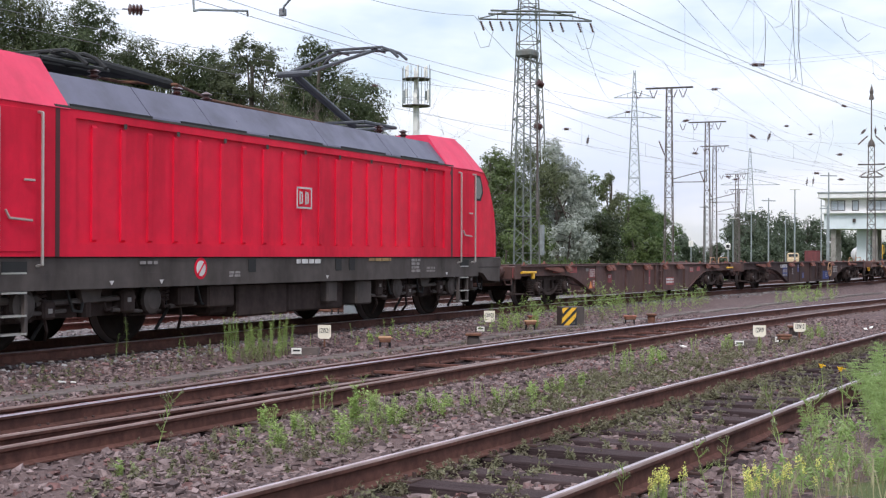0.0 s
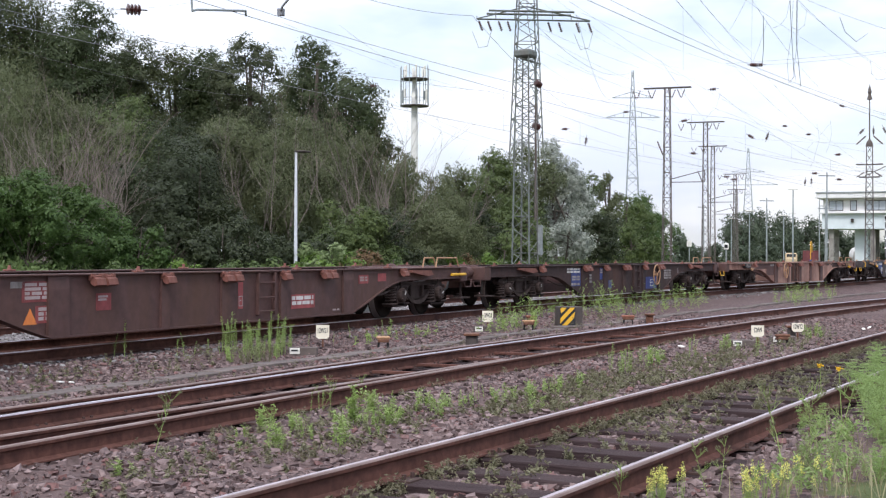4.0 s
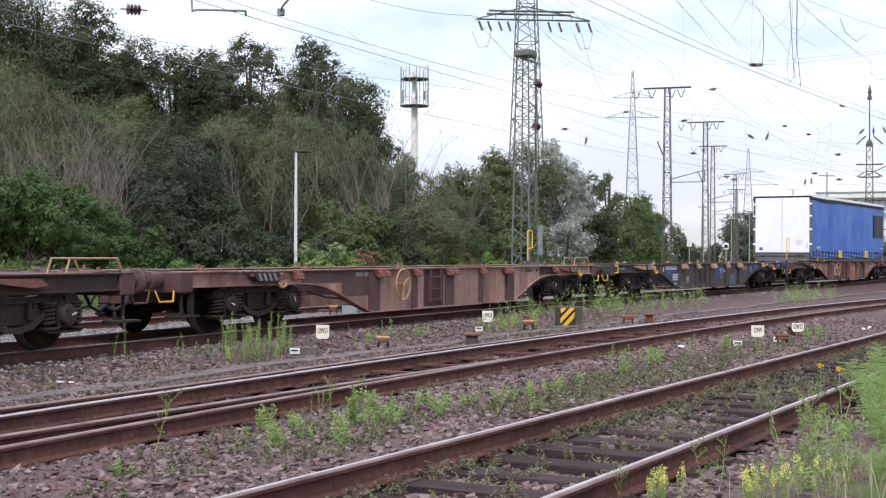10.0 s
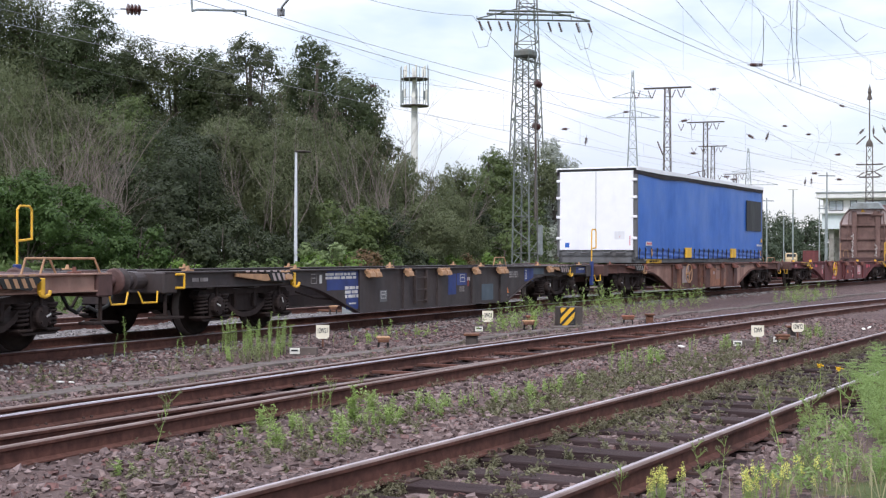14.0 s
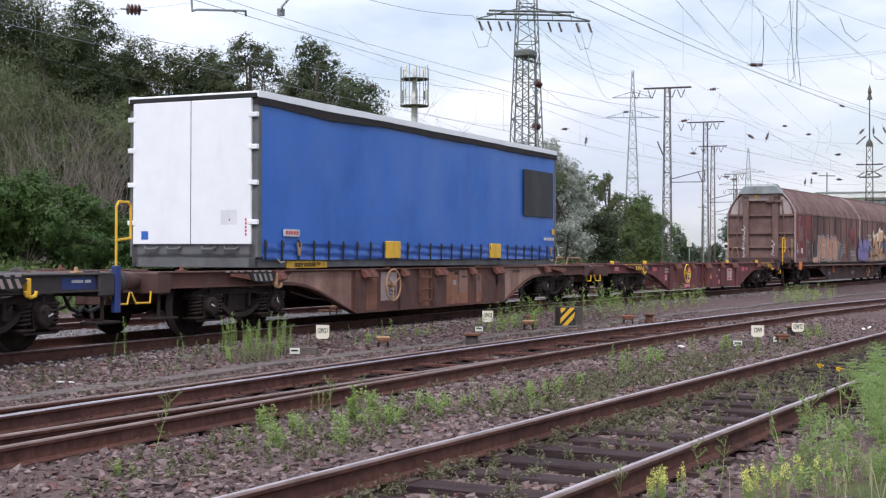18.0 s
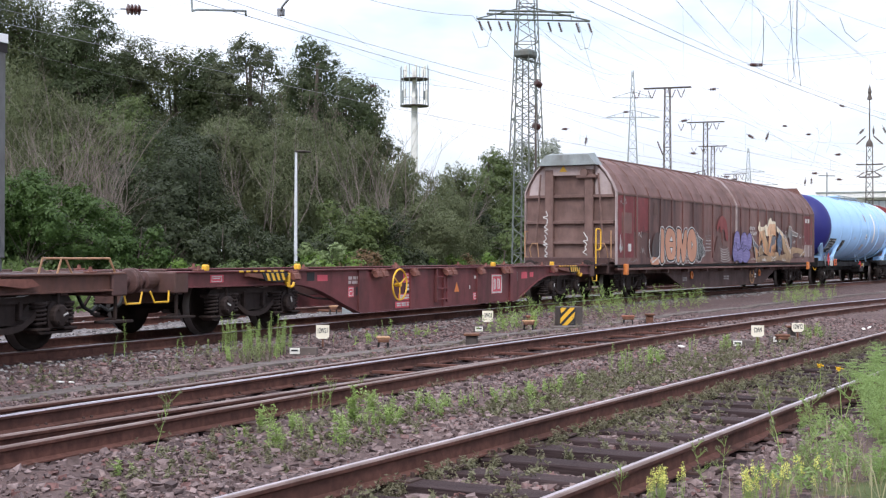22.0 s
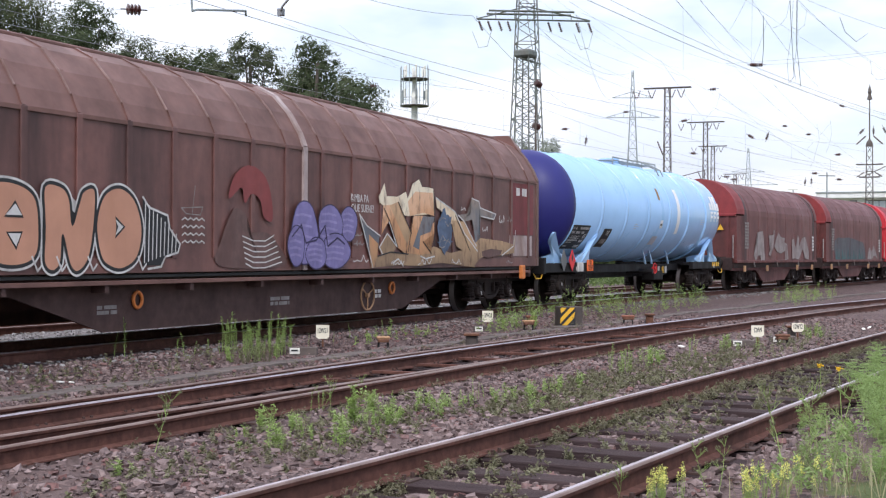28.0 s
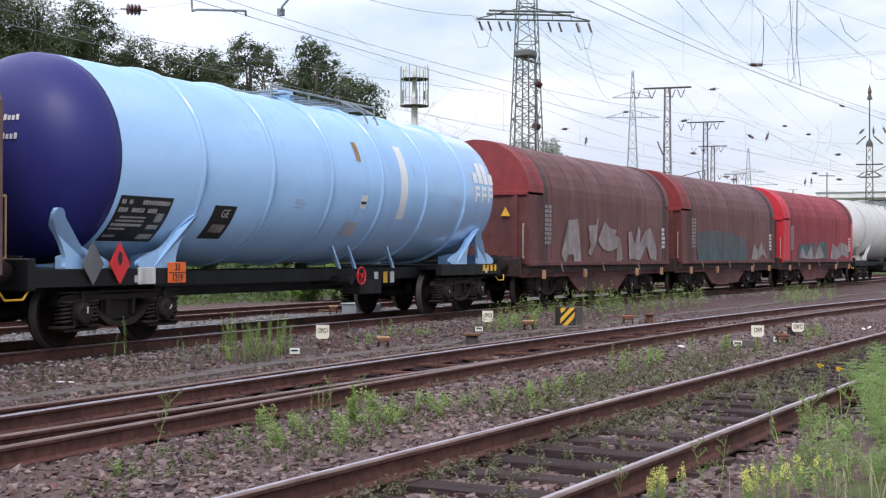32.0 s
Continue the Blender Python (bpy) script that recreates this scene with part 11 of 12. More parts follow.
def hazard_board(x, y):
    z = ground_z(x, y)
    v = thing("hazard_board", "black box with a yellow diagonal striped face", "sign", "", "", Matrix.Translation((x, y, z)) @ Matrix.Rotation(FACE - math.pi / 2 + 0.25, 4, "Z"))
    part("body", box(B(), -0.19, 0.32, 0.0, 0.3, 0.04, 0.43, 0.01), M["umbra"], v)
    part("face", box(B(), -0.19, 0.15, -0.008, 0.0, 0.04, 0.42), M["black"], v)
    for k in (0, 1, 2):
        o = -0.13 + k * 0.19
        def clip(px, pz):
            return min(max(px, -0.185), 0.145), pz
        q = [(-0.19 + o - 0.2, 0.045), (-0.19 + o - 0.09, 0.045), (-0.19 + o + 0.28, 0.415), (-0.19 + o + 0.17, 0.415)]
        poly = []
        for i in range(4):
            p0, p1 = Vector(q[i]), Vector(q[(i + 1) % 4])
            for t in np.linspace(0, 1, 12, endpoint=False):
                p = p0.lerp(p1, float(t))
                if -0.19 <= p.x <= 0.15:
                    poly.append((p.x, p.y))
        if len(poly) > 2:
            part("stripe", prism(B(), poly, -0.012, -0.008), M["yellow"], v)
    part("foot", box(B(), -0.1, 0.1, 0.05, 0.2, -0.15, 0.05), M["concrete"], v)


hazard_board(27.2, 7.35)


def marker_box(x, y, mat, w=0.3, label="faded orange cable box on two bent legs"):
    z = ground_z(x, y)
    v = thing("cable_box", label, "cable box", "cable boxes", "", Matrix.Translation((x, y, z)) @ Matrix.Rotation(FACE - math.pi / 2 + 0.1, 4, "Z"))
    w *= 0.72
    part("lid", box(B(), -w / 2, w / 2, -0.07, 0.07, 0.17, 0.215, 0.015), M[mat], v)
    part("body", box(B(), -w / 2 + 0.02, w / 2 - 0.02, -0.075, 0.075, 0.12, 0.172, 0.01), M["rust"], v)
    for s in (-1, 1):
        part("leg", loop_rail([(s * w * 0.33, 0, 0.13), (s * w * 0.36, 0, 0.04), (s * w * 0.3, 0.02, -0.1)], 0.018), M["rubber"], v)


marker_box(19.48, 8.28, "buff")
marker_box(28.69, 6.41, "box_orange", 0.38, "orange-rusty cable box on two legs")
marker_box(25.58, 7.73, "buff", 0.34)
marker_box(27.6, 8.3, "box_orange", 0.26)
marker_box(28.72, 13.49, "buff", 0.3)
marker_box(23.54, 2.57, "rust", 0.34, "brown cable box on two legs")


def stub_post(x, y, hgt, label, mat="concrete", w=0.09):
    z = ground_z(x, y)
    v = thing("stub_post", label, "post", "", "", Matrix.Translation((x, y, z)) @ Matrix.Rotation(0.3, 4, "Z"))
    part("post", box(B(), -w, w, -w, w, -0.15, hgt, 0.02), M[mat], v)
    part("cap", box(B(), -w - 0.05, w + 0.07, -w - 0.03, w + 0.03, hgt, hgt + 0.04, 0.01), M["rust"], v)


stub_post(20.83, 7.27, 0.2, "stubby dark post with a flat rusty cap", "umbra", 0.1)
stub_post(29.66, 6.14, 0.17, "stubby rusty post beside the track", "rust", 0.08)
stub_post(25.5, 2.62, 0.2, "stubby dark post with a flat rusty cap", "umbra", 0.07)


def small_plate(x, y, w=0.15):
    z = ground_z(x, y)
    v = thing("small_plate", "small cream plate with faint lettering on a concrete block", "sign", "small plates", "", Matrix.Translation((x, y, z)) @ Matrix.Rotation(FACE - math.pi / 2, 4, "Z"))
    part("block", box(B(), -w * 0.7, w * 2.2, 0.01, 0.2, -0.1, 0.12, 0.01), M["slab"], v)
    pl = part("plate", box(B(), -w / 2, w / 2, 0.0, 0.01, 0.02, 0.11), M["white"], v)
    bars(pl, -w * 0.35, w * 0.35, 0.05, 0.085, -0.001, 1, M["black"], 1)


for p in ((18.02, 9.1), (24.78, 8.5), (22.76, 3.22), (24.4, 2.75)):
    small_plate(*p)

# point motor boxes by the far track
v = thing("point_motor", "grey point motor box beside the far track", "point motor", "", "", Matrix.Translation((29.93, 13.3, -0.2)) @ Matrix.Rotation(-0.1, 4, "Z"))
part("case", box(B(), -0.6, 0.6, -0.22, 0.22, 0.0, 0.26, 0.03), M["zinc"], v)
part("rod", tube(B(), (-0.3, 0.1, 0.08), (-0.3, 1.6, 0.08), 0.03, seg=6), M["rust"], v)
part("lid", box(B(), -0.62, 0.2, -0.24, 0.24, 0.26, 0.29, 0.01), M["zinc"], v)

# cable trough beside the running track, cover by cover
tr = thing("cable_trough", "dirty concrete cable trough with butted covers", "cable trough", kind="structure")


def cover_mesh(seed):
    rng = random.Random(seed)
    bm = B()
    box(bm, -0.245, 0.245, -0.16, 0.16, -0.1, 0.0, 0.01)
    for q in bm.verts:
        q.co.z += rng.uniform(-0.006, 0.004)
    me = bpy.data.meshes.new("cover")
    bm.to_mesh(me)
    bm.free()
    me.materials.append(M["slab"])
    return me


COVERS = [cover_mesh(i) for i in range(4)]
rng = random.Random(3)
x = 9.0
while x < 62:
    y = trough_y(x)
    sl = -0.0789 - 0.0017 * x
    ob = new("cover", COVERS[rng.randrange(4)])
    ob.parent = tr
    ob.matrix_basis = Matrix.Translation((x, y, ground_z(x, y) + 0.035 + rng.uniform(-0.008, 0.008))) @ Matrix.Rotation(math.atan(sl) + rng.uniform(-0.015, 0.015), 4, "Z")
    x += 0.5 / math.sqrt(1 + sl * sl)

# litter
for i, (x, y) in enumerate(((12.84, 9.49), (12.95, 9.42), (15.32, 7.64), (15.5, 7.66), (29.16, 1.41), (28.6, 1.5), (21.9, 4.0), (10.4, 9.9))):
    bm = B()
    box(bm, -0.05, 0.05, -0.03, 0.03, 0, 0.02, 0.006)
    for q in bm.verts:
        q.co += Vector((math.sin(q.co.y * 90 + i), math.cos(q.co.x * 70), math.sin(i + q.co.x * 60))) * 0.012
    ob = link_mesh("litter", bm, M["white"])
    ob.matrix_basis = pose(x, y, ground_z(x, y) + 0.02, 10, 15, 40 * i)
    tagged(ob, "crumpled scrap of white litter on the ballast", "litter", "litter")

# switch tie bars and slide plates between the middle rails
for i in range(24):
    x = 14.5 + i * 0.62
    y0, y1 = mid_near(x) + 0.1, mid_far(x) - 0.1
    if i % 2 == 0:
        bm = B()
        box(bm, x - 0.03, x + 0.03, y0, y1, MID_Z - 0.14, MID_Z - 0.1, 0.006)
        ob = link_mesh("tie_bar", bm, M["rail"])
        tagged(ob, "rusty flat bar between the switch rails", "switch bar", "switch bars", "structure")

# ---- weeds ----
GREEN = {
    "tall": leaf("tall_weed_leaves", (0.23, 0.32, 0.09), (0.42, 0.53, 0.19), 0.3),
    "lush": leaf("lush_weed_leaves", (0.27, 0.38, 0.1), (0.46, 0.6, 0.2), 0.3),
    "dull": leaf("dull_weed_leaves", (0.16, 0.155, 0.085), (0.28, 0.27, 0.16), 0.25),
    "grass": leaf("tall_grass_blades", (0.09, 0.13, 0.035), (0.2, 0.27, 0.085), 0.3),
    "pale": leaf("feathery_weed_leaves", (0.26, 0.37, 0.12), (0.42, 0.54, 0.22), 0.45),
    "fuzz": leaf("dry_fine_weed_leaves", (0.13, 0.115, 0.07), (0.26, 0.235, 0.14), 0.2),
    "straw": leaf("straw_stalks", (0.26, 0.24, 0.13), (0.4, 0.36, 0.2), 0.2),
}
M["flower"] = leaf("yellow_flowers", (0.85, 0.8, 0.17), (0.95, 0.93, 0.4), 0.3)
M["bloom"] = leaf("golden_flower_heads", (0.8, 0.5, 0.02), (0.85, 0.62, 0.05), 0.3)


def plant_meshes(kind, seed):
    """Stem and leaf meshes of one plant, about a metre tall before scaling."""
    rng = np.random.default_rng(seed)
    out = []
    stems = {"tall": 1, "lush": 3, "dull": 6, "flower": 4, "branchy": 1, "feathery": 5}[kind]
    sv = B()
    pts, nrm, fl, fn = [], [], [], []
    for s in range(stems):
        a = rng.uniform(0, 6.283)
        lean = rng.uniform(0.02, 0.12) if kind in ("tall", "flower") else rng.uniform(0.04, 0.22) if kind == "lush" else rng.uniform(0.1, 0.5)
        top = Vector((math.cos(a) * lean, math.sin(a) * lean, rng.uniform(0.75, 1.0)))
        base = Vector((math.cos(a) * 0.05 * (stems > 1), math.sin(a) * 0.05 * (stems > 1), 0))
        mid = base.lerp(top, 0.5) + Vector((rng.uniform(-0.03, 0.03), rng.uniform(-0.03, 0.03), 0))
        tube(sv, base, mid, 0.008, 0.006, 4, False)
        tube(sv, mid, top, 0.006, 0.003, 4, False)
        n = {"tall": 80, "lush": 46, "dull": 45, "flower": 34, "branchy": 12, "feathery": 0}[kind]
        for i in range(n):
            t = rng.uniform(0.12, 1.0)
            c = (base.lerp(mid, t * 2) if t < 0.5 else mid.lerp(top, t * 2 - 1))
            b = rng.uniform(0, 6.283)
            rr = {"tall": 0.045, "lush": 0.1, "dull": 0.09, "flower": 0.05, "branchy": 0.03, "feathery": 0.05}[kind] * (1.15 - 0.75 * t if kind != "lush" else 1.0)
            rr *= rng.uniform(0.4, 1.1)
            pts.append((c.x + math.cos(b) * rr, c.y + math.sin(b) * rr, c.z + rr * 0.5))
            nrm.append((math.cos(b) * -0.5 + rng.normal(0, 0.3), math.sin(b) * -0.5 + rng.normal(0, 0.3), 1.0))
        if kind == "feathery":
            # fronds along the stem, each a midrib with paired leaflets
            for k in range(11):
                t = rng.uniform(0.15, 1.0)
                c = base.lerp(mid, t * 2) if t < 0.5 else mid.lerp(top, t * 2 - 1)
                b = rng.uniform(0, 6.283)
                fd = Vector((math.cos(b), math.sin(b), rng.uniform(0.05, 0.5))).normalized()
                sd = fd.cross(Vector((0, 0, 1))).normalized()
                L = rng.uniform(0.14, 0.28)
                for q in range(9):
                    w = L * 0.34 * math.sin(math.pi * (0.12 + 0.8 * q / 9))
                    for sg in (-1, 1):
                        for ww in (0.5, 1.0):
                            e = c + fd * L * (q + 0.5) / 9 + sd * sg * w * ww + Vector((0, 0, -0.25 * L * (q / 9) ** 2))
                            pts.append(tuple(e))
                            nrm.append((rng.normal(0, 0.8), rng.normal(0, 0.8), 0.8))
        if kind == "branchy":
            for k in range(9):
                t = rng.uniform(0.35, 1.0)
                c = base.lerp(top, t)
                b = rng.uniform(0, 6.283)
                e = c + Vector((math.cos(b) * 0.16, math.sin(b) * 0.16, 0.14))
                tube(sv, c, e, 0.005, 0.003, 4, False)
                fl += [tuple(e + Vector(rng.normal(0, 0.008, 3))) for _ in range(7)]
                for q in range(2):
                    g = c.lerp(e, rng.uniform(0.4, 0.9)) + Vector((rng.normal(0, 0.05), rng.normal(0, 0.05), 0.08))
                    tube(sv, c.lerp(e, 0.4), g, 0.004, 0.002, 4, False)
                    fl += [tuple(g + Vector(rng.normal(0, 0.007, 3))) for _ in range(5)]
        if kind == "flower":
            for k in range(15):
                c = mid.lerp(top, rng.uniform(0.45, 1.0))
                fl.append(tuple(c + Vector(rng.normal(0, 0.026, 3))))
    lm = {"tall": "tall", "lush": "lush", "dull": "dull", "flower": "tall", "branchy": "tall", "feathery": "pale"}[kind]
    size = {"tall": (0.1, 0.016), "lush": (0.15, 0.042), "dull": (0.06, 0.03), "flower": (0.07, 0.012), "branchy": (0.1, 0.02), "feathery": (0.035, 0.016)}[kind]
    lv = leaf_mesh("leaves", np.array(pts), np.array(nrm), size[0], size[1], rng, GREEN[lm])
    sm = bpy.data.meshes.new("stem")
    sv.to_mesh(sm)
    sv.free()
    sm.materials.append(GREEN["dull" if kind == "dull" else "tall"])
    fm = None
    if fl:
        fm = leaf_mesh("flowers", np.array(fl), rng.normal(0, 1, (len(fl), 3)), 0.05 if kind == "flower" else 0.028, 0.036 if kind == "flower" else 0.022, rng, M["flower"] if kind == "flower" else GREEN["dull"])
    return sm, lv, fm


PLANTS = {k: [plant_meshes(k, 10 * i + j) for j in range(4)] for i, k in enumerate(("tall", "lush", "dull", "flower", "branchy", "feathery"))}
WEED_TEXT = {"tall": ("slender upright light green weed among the ballast", "tall weeds"), "lush": ("bright green leafy weed between the tracks", "leafy weeds"), "dull": ("low dull olive weed among the sleepers", "low weeds"), "flower": ("yellow-flowering toadflax clump beside the rail", "flowering weeds"), "feathery": ("light green bushy feather-leaved weed on the verge", "verge weeds"), "branchy": ("thin branching seed-headed weed", "seeding weeds")}
WR = random.Random(8)


def weed(kind, x, y, h):
    sm, lv, fm = PLANTS[kind][WR.randrange(4)]
    v = thing("weed", WEED_TEXT[kind][0], "plant", WEED_TEXT[kind][1], "", Matrix.Translation((x, y, ground_z(x, y) - 0.01)) @ Matrix.Rotation(WR.uniform(0, 6.28), 4, "Z") @ Matrix.Scale(h, 4))
    for nm, me in (("stem", sm), ("foliage", lv), ("flower", fm)):
        if me:
            ob = new(nm, me)
            ob.parent = v
            tagged(ob, kind="stuff")


def patch(kind, x, y, rx, ry, n, h0, h1):
    for _ in range(n):
        a, d = WR.uniform(0, 6.283), math.sqrt(WR.random())
        weed(kind, x + rx * d * math.cos(a), y + ry * d * math.sin(a), WR.uniform(h0, h1))


# beside the running track
for x, y, h in ((15.64, 10.66, 0.42), (15.68, 10.52, 0.6), (15.98, 9.87, 0.36), (16.05, 9.8, 0.46), (16.4, 9.85, 0.28), (16.63, 9.77, 0.32), (16.75, 9.65, 0.26), (20.9, 9.5, 0.36), (21.6, 9.2, 0.38), (20.2, 9.6, 0.3), (22.4, 8.9, 0.34), (19.3, 9.5, 0.22), (19.8, 9.3, 0.25)):
    weed("tall", x, y, h)
patch("tall", 17.55, 9.5, 0.85, 0.42, 60, 0.34, 0.64)
patch("lush", 16.9, 9.15, 0.7, 0.3, 8, 0.16, 0.28)
patch("dull", 16.3, 8.85, 0.35, 0.2, 8, 0.2, 0.34)
patch("lush", 26.3, 8.1, 0.9, 0.4, 9, 0.25, 0.42)
# strip between the middle and near tracks: single upright shoots and small leafy tufts
for x, y, h in ((9.83, 5.46, 0.1), (10.37, 5.52, 0.24), (9.29, 4.84, 0.24), (10.45, 5.32, 0.18), (10.49, 5.22, 0.16), (9.88, 4.57, 0.26), (11.06, 5.01, 0.32), (11.81, 5.14, 0.2), (10.34, 4.48, 0.12), (11.44, 4.69, 0.14), (11.8, 4.47, 0.16), (7.82, 5.25, 0.14), (9.19, 5.1, 0.08)):
    patch("lush", x, y, 0.1, 0.06, 3, h * 0.7, h * 1.15)
for x, y, h in ((11.85, 5.75, 0.3), (11.65, 5.52, 0.3), (11.06, 5.0, 0.36), (10.4, 5.5, 0.24), (11.7, 5.15, 0.34), (9.3, 4.84, 0.26), (12.4, 5.3, 0.2), (12.9, 4.67, 0.22), (13.6, 4.63, 0.24), (15.03, 3.93, 0.26), (14.9, 4.2, 0.24)):
    patch("tall", x, y, 0.06, 0.05, 2, h * 0.8, h)
patch("lush", 13.7, 4.35, 0.7, 0.25, 12, 0.12, 0.22)
patch("lush", 11.3, 4.75, 0.75, 0.28, 16, 0.09, 0.2)
patch("lush", 12.6, 4.7, 0.7, 0.25, 12, 0.1, 0.2)
patch("lush", 10.2, 5.0, 0.6, 0.3, 8, 0.07, 0.14)
patch("tall", 11.4, 4.95, 0.5, 0.2, 6, 0.16, 0.3)
patch("tall", 13.0, 4.6, 0.6, 0.2, 6, 0.16, 0.28)
patch("lush", 14.8, 4.05, 0.6, 0.2, 8, 0.14, 0.26)
patch("lush", 12.67, 3.75, 0.1, 0.06, 3, 0.12, 0.2)
patch("tall", 16.95, 3.85, 0.24, 0.1, 9, 0.3, 0.52)
patch("tall", 17.3, 4.12, 0.08, 0.06, 3, 0.3, 0.42)
patch("lush", 18.5, 3.8, 0.7, 0.16, 9, 0.16, 0.26)
patch("tall", 19.95, 3.5, 0.08, 0.06, 4, 0.34, 0.46)
patch("lush", 21.9, 3.2, 0.5, 0.16, 6, 0.16, 0.3)
patch("tall", 20.6, 2.65, 0.1, 0.06, 3, 0.28, 0.36)
patch("lush", 26.0, 2.3, 1.2, 0.25, 9, 0.14, 0.3)
patch("branchy", 8.57, 5.5, 0.05, 0.05, 1, 0.5, 0.6)
patch("branchy", 12.5, 5.9, 1.5, 0.2, 5, 0.25, 0.4)
# at the camera's feet
patch("flower", 7.5, 1.47, 0.2, 0.1, 11, 0.14, 0.3)
patch("flower", 7.62, 0.95, 0.28, 0.14, 14, 0.14, 0.27)
patch("flower", 7.85, 0.72, 0.3, 0.16, 7, 0.14, 0.26)
patch("branchy", 7.75, 1.85, 0.1, 0.06, 2, 0.26, 0.36)
patch("branchy", 8.0, 1.3, 0.1, 0.06, 2, 0.28, 0.36)
patch("branchy", 8.7, 0.9, 0.2, 0.1, 2, 0.4, 0.56)
patch("branchy", 10.9, 0.98, 0.5, 0.12, 1, 0.42, 0.62)
patch("branchy", 9.7, 0.8, 0.5, 0.16, 2, 0.4, 0.6)
patch("feathery", 9.3, 0.66, 0.4, 0.16, 5, 0.1, 0.2)
patch("dull", 8.9, 0.85, 0.5, 0.18, 6, 0.14, 0.26)
patch("feathery", 8.7, 0.28, 0.4, 0.16, 5, 0.16, 0.3)
patch("feathery", 10.4, 0.32, 0.6, 0.2, 7, 0.2, 0.34)
patch("feathery", 12.0, 0.5, 0.8, 0.22, 9, 0.28, 0.46)
patch("feathery", 14.2, 0.6, 1.0, 0.22, 10, 0.28, 0.48)
patch("feathery", 16.5, 0.45, 1.2, 0.3, 9, 0.3, 0.5)
patch("feathery", 11.3, 1.02, 0.5, 0.15, 5, 0.14, 0.24)


def weed_carpet(name, label, spots, material, size, spread=0.3):
    """Low or far weeds too many to count, as one mesh of leaves."""
    rng = np.random.default_rng(len(spots))
    pts = []
    for x, y, rx, ry, n, h in spots:
        k = int(n)
        a, d = rng.uniform(0, 6.283, k), np.sqrt(rng.random(k))
        px, py = x + rx * d * np.cos(a), y + ry * d * np.sin(a)
        for qx, qy in zip(px, py):
            m = rng.integers(14, 34)
            t = rng.random(m)
            hh = h * rng.uniform(0.4, 1.1)
            s = spread * hh * (1.1 - t)
            b = rng.uniform(0, 6.283, m)
            pts.append(np.stack([qx + s * np.cos(b), qy + s * np.sin(b), ground_z(qx, qy) + t * hh], -1))
    p = np.concatenate(pts)
    nr = rng.normal(0, 0.6, p.shape) + (0, 0, 0.8)
    tagged(new(name, leaf_mesh(name, p, nr, size[0], size[1], rng, material)), label, "plants", kind="stuff")


weed_carpet("low_weeds", "low olive weeds scattered over the ballast", [(10.0, 4.9, 3.2, 0.75, 150, 0.08), (14.2, 3.9, 2.6, 0.55, 260, 0.075), (18.5, 3.2, 3.0, 0.5, 200, 0.085), (16.0, 3.6, 4.0, 0.6, 110, 0.12), (24.0, 2.6, 5.0, 0.8, 90, 0.16), (14.5, 9.6, 4.0, 0.6, 60, 0.14), (17.0, 1.6, 4.0, 0.6, 70, 0.14), (12.0, 2.4, 2.5, 0.6, 40, 0.1), (30.0, 7.4, 6.0, 0.9, 60, 0.22)] + [(7.0 + 0.45 * i, front_far(7.0 + 0.45 * i) - o, 0.25, 0.08, 5, 0.13) for i in range(36) for o in (0.14, 1.33, 0.45 + 0.6 * (i % 3) / 3)], GREEN["dull"], (0.05, 0.016))
weed_carpet("dry_weeds", "fine brownish-green dry weeds along the near rails", [(7.0 + 0.3 * i, front_far(7.0 + 0.3 * i) - o + 0.03 * math.sin(i * 2.3), 0.22, w, k, h) for i in range(60) for o, w, k, h in ((0.16, 0.06, 4 + 4 * (i % 3), 0.14), (1.3, 0.05, 2 + 3 * (i % 4 == 1), 0.12), (0.35 + 0.28 * (i % 4), 0.12, 3 * (i % 3), 0.1), (-0.22, 0.12, 2 + 2 * (i % 2), 0.09))] + [(9.0 + 0.5 * i, mid_near(9.0 + 0.5 * i) - 0.25, 0.3, 0.12, 5, 0.1) for i in range(34)] + [(8.0 + 0.6 * i, trough_y(8.0 + 0.6 * i) - 0.4, 0.4, 0.2, 4, 0.1) for i in range(36)] + [(10.6, 4.75, 3.0, 0.55, 200, 0.06), (15.0, 3.75, 3.0, 0.45, 200, 0.07), (20.0, 3.05, 3.5, 0.45, 150, 0.08), (14.0, 9.3, 4.0, 0.5, 60, 0.1)], GREEN["fuzz"], (0.032, 0.012), 0.5)
weed_carpet("far_weeds", "upright green weeds along the running track", [(38.5, 7.6, 5.0, 1.0, 90, 0.6), (33.5, 8.4, 2.2, 0.6, 50, 0.75), (48.0, 4.4, 6.0, 0.9, 80, 0.55), (30.0, 9.0, 3.0, 0.4, 40, 0.45), (26.0, 8.3, 2.0, 0.3, 20, 0.35), (22.0, 9.1, 2.0, 0.35, 18, 0.25)], GREEN["tall"], (0.09, 0.016), 0.12)
weed_carpet("verge_weeds", "mixed green weeds beside the near rail", [(8.6, 0.75, 0.6, 0.35, 22, 0.16), (10.5, 0.7, 1.2, 0.3, 26, 0.15), (15.0, 0.2, 2.2, 0.5, 70, 0.4), (19.0, -0.1, 2.5, 0.6, 80, 0.45), (24.0, -0.6, 4.0, 0.8, 80, 0.5)], GREEN["pale"], (0.05, 0.02))
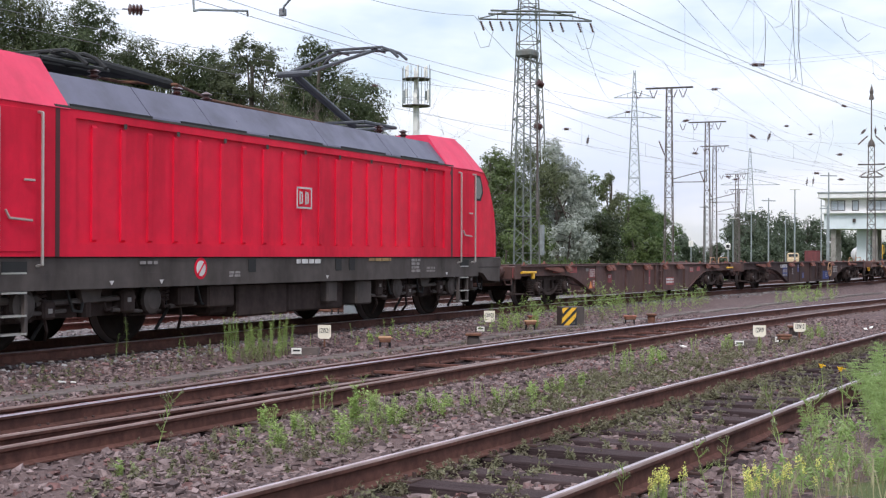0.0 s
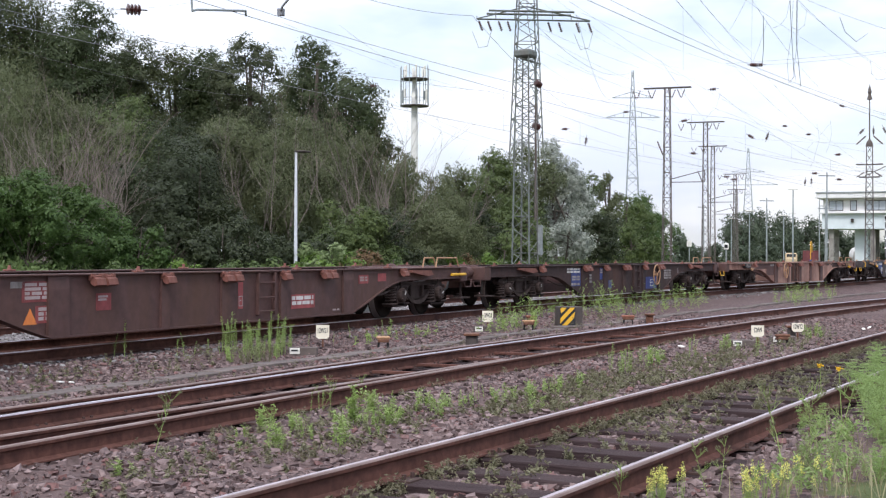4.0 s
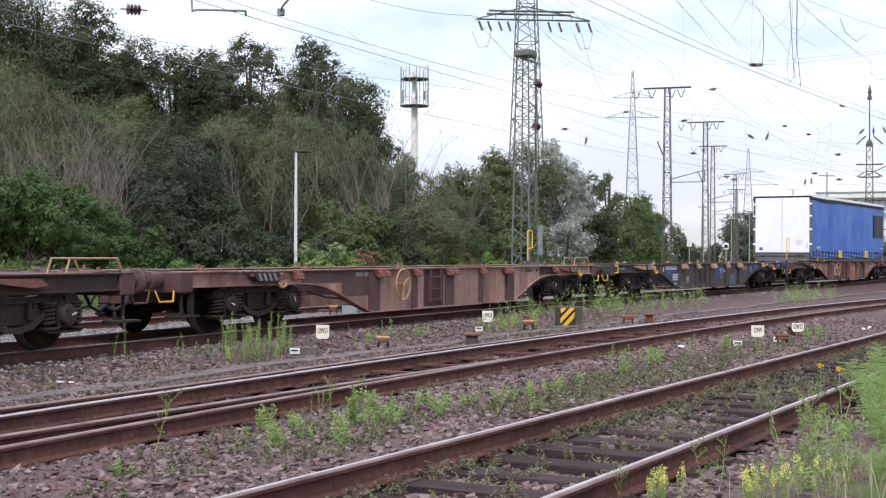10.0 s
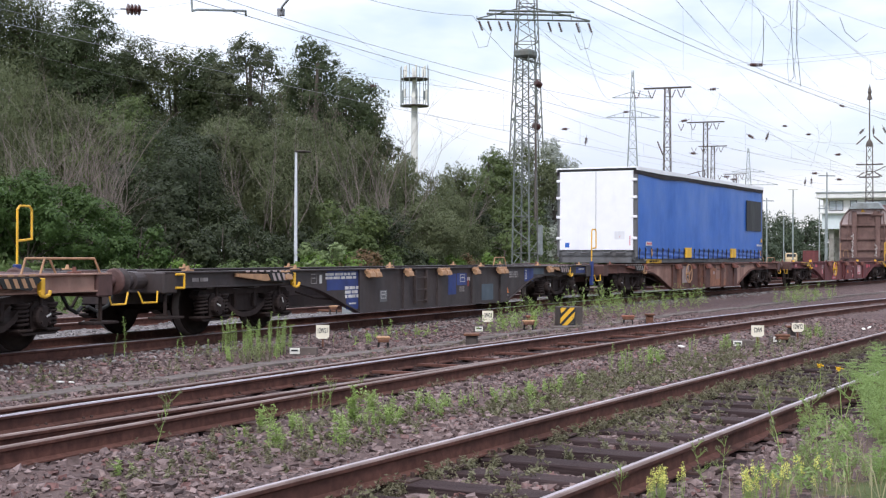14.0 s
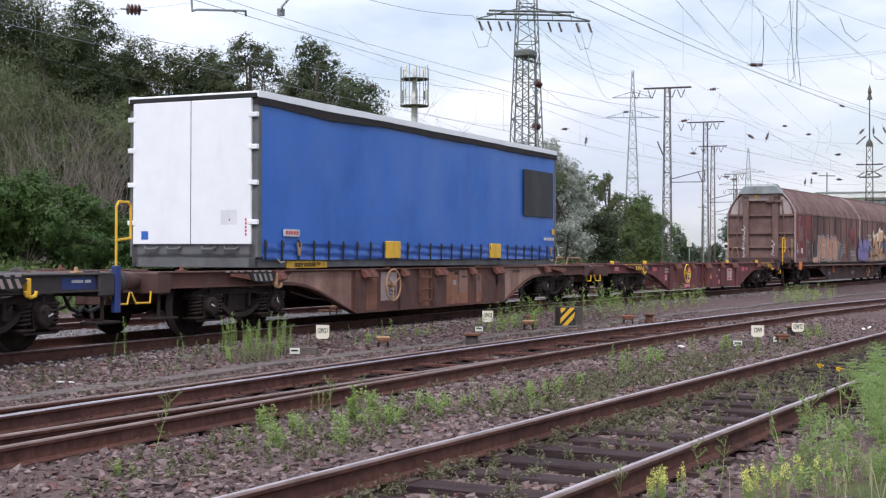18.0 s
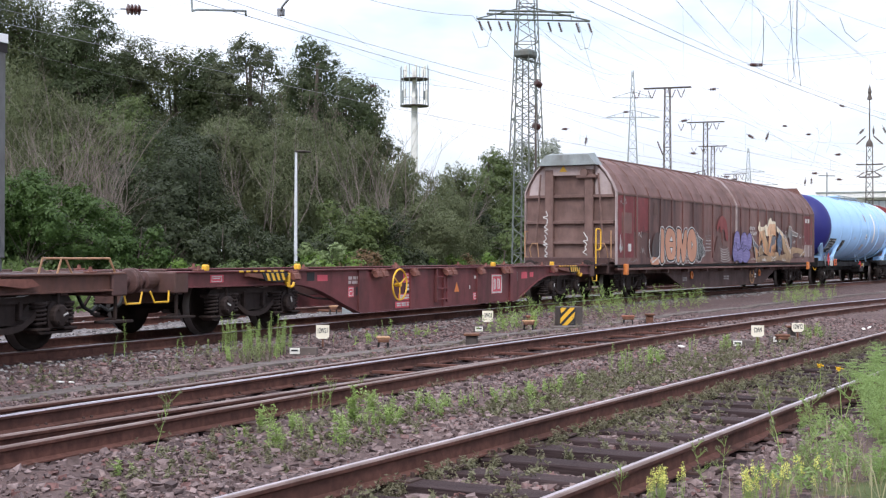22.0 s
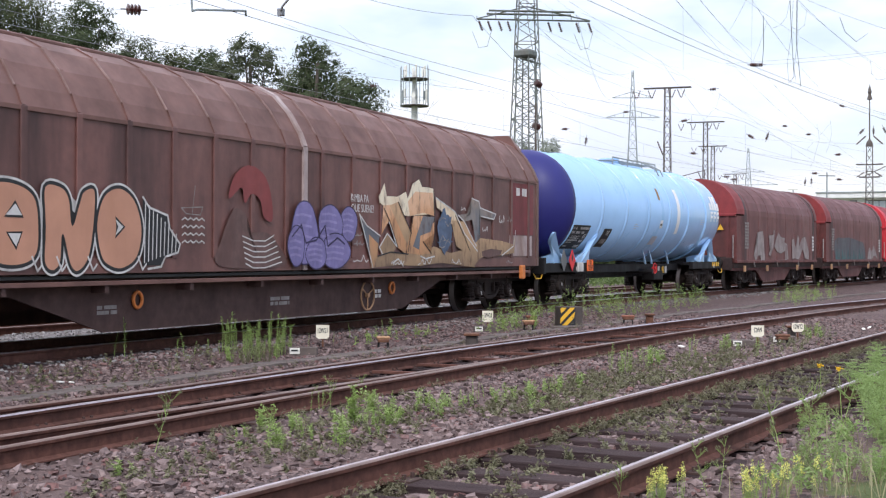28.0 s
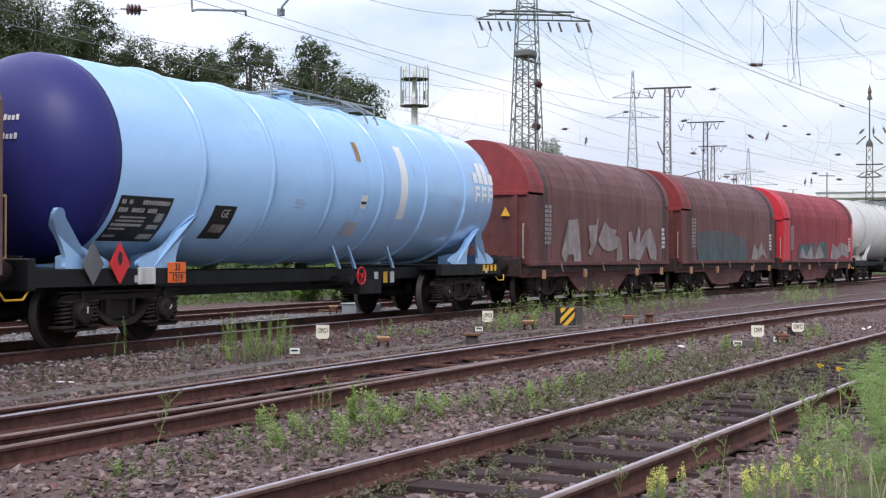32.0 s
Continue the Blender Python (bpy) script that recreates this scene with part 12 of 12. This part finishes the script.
for x, y, h in ((13.0, 1.05, 0.5), (11.6, 0.78, 0.5)):
    v = thing("hawkweed", "thin-stemmed weed with a golden flower head", "plant", "flowering weeds", "", Matrix.Translation((x, y, ground_z(x, y))))
    part("stem", tube(B(), (0, 0, 0), (0.02, 0.03, h), 0.005, 0.003, 5), GREEN["tall"], v)
    rng = np.random.default_rng(1)
    part("flower_head", leaf_mesh("flower_head", rng.normal(0, 0.012, (26, 3)) + (0.02, 0.03, h), rng.normal(0, 1, (26, 3)), 0.035, 0.02, rng, M["bloom"]), None, v)


def grass_blades():
    rng = np.random.default_rng(9)
    n = 1500
    x = 7.4 + 22 * rng.random(n) ** 1.5
    y = front_far(x) - 2.15 - 1.5 * rng.random(n) ** 0.8
    k = (np.sin(x * 2.1) * np.sin(y * 5.0 + x) > -0.35) & (y > 0.004 * x - 0.35)
    x, y = x[k], y[k]
    n = len(x)
    z = land(x, y)
    h = rng.uniform(0.08, 0.3, n)
    a = rng.uniform(0, 6.283, n)
    lean = rng.uniform(0.3, 1.1, n) * h
    w = rng.uniform(0.002, 0.004, n)
    dx, dy = np.cos(a), np.sin(a)
    p0 = np.stack([x - dy * w, y + dx * w, z], -1)
    p1 = np.stack([x + dy * w, y - dx * w, z], -1)
    m0 = np.stack([x + dx * lean * 0.35 + dy * w * 0.8, y + dy * lean * 0.35 - dx * w * 0.8, z + h * 0.6], -1)
    m1 = np.stack([x + dx * lean * 0.35 - dy * w * 0.8, y + dy * lean * 0.35 + dx * w * 0.8, z + h * 0.6], -1)
    tip = np.stack([x + dx * lean, y + dy * lean, z + h], -1)
    vs = np.stack([p0, p1, m0, m1, tip], 1).reshape(-1, 3)
    i = np.arange(n)[:, None] * 5
    quads = (i + np.array([0, 1, 2, 3])).tolist()
    tris = (i + np.array([3, 2, 4])).tolist()
    me = bpy.data.meshes.new("grass")
    me.from_pydata(vs.tolist(), [], quads + tris)
    me.materials.append(GREEN["straw"])
    tagged(new("grass", me), "thin straw-coloured grass beside the near rail", "grass", kind="stuff")


grass_blades()


def motions():
    """The train rolls by at a slowly falling pace, and its wheels with it."""
    for v, centre, half in STEPS:
        walk(v, [(t / 2, ride_pose(centre, half, t / 2)) for t in range(65)])
    for w, at, r in WHEELS:
        walk(w, [(t / 10, Matrix.Translation(at) @ Matrix.Rotation(-travelled(t / 10) / r, 4, "Y")) for t in range(321)])


motions()
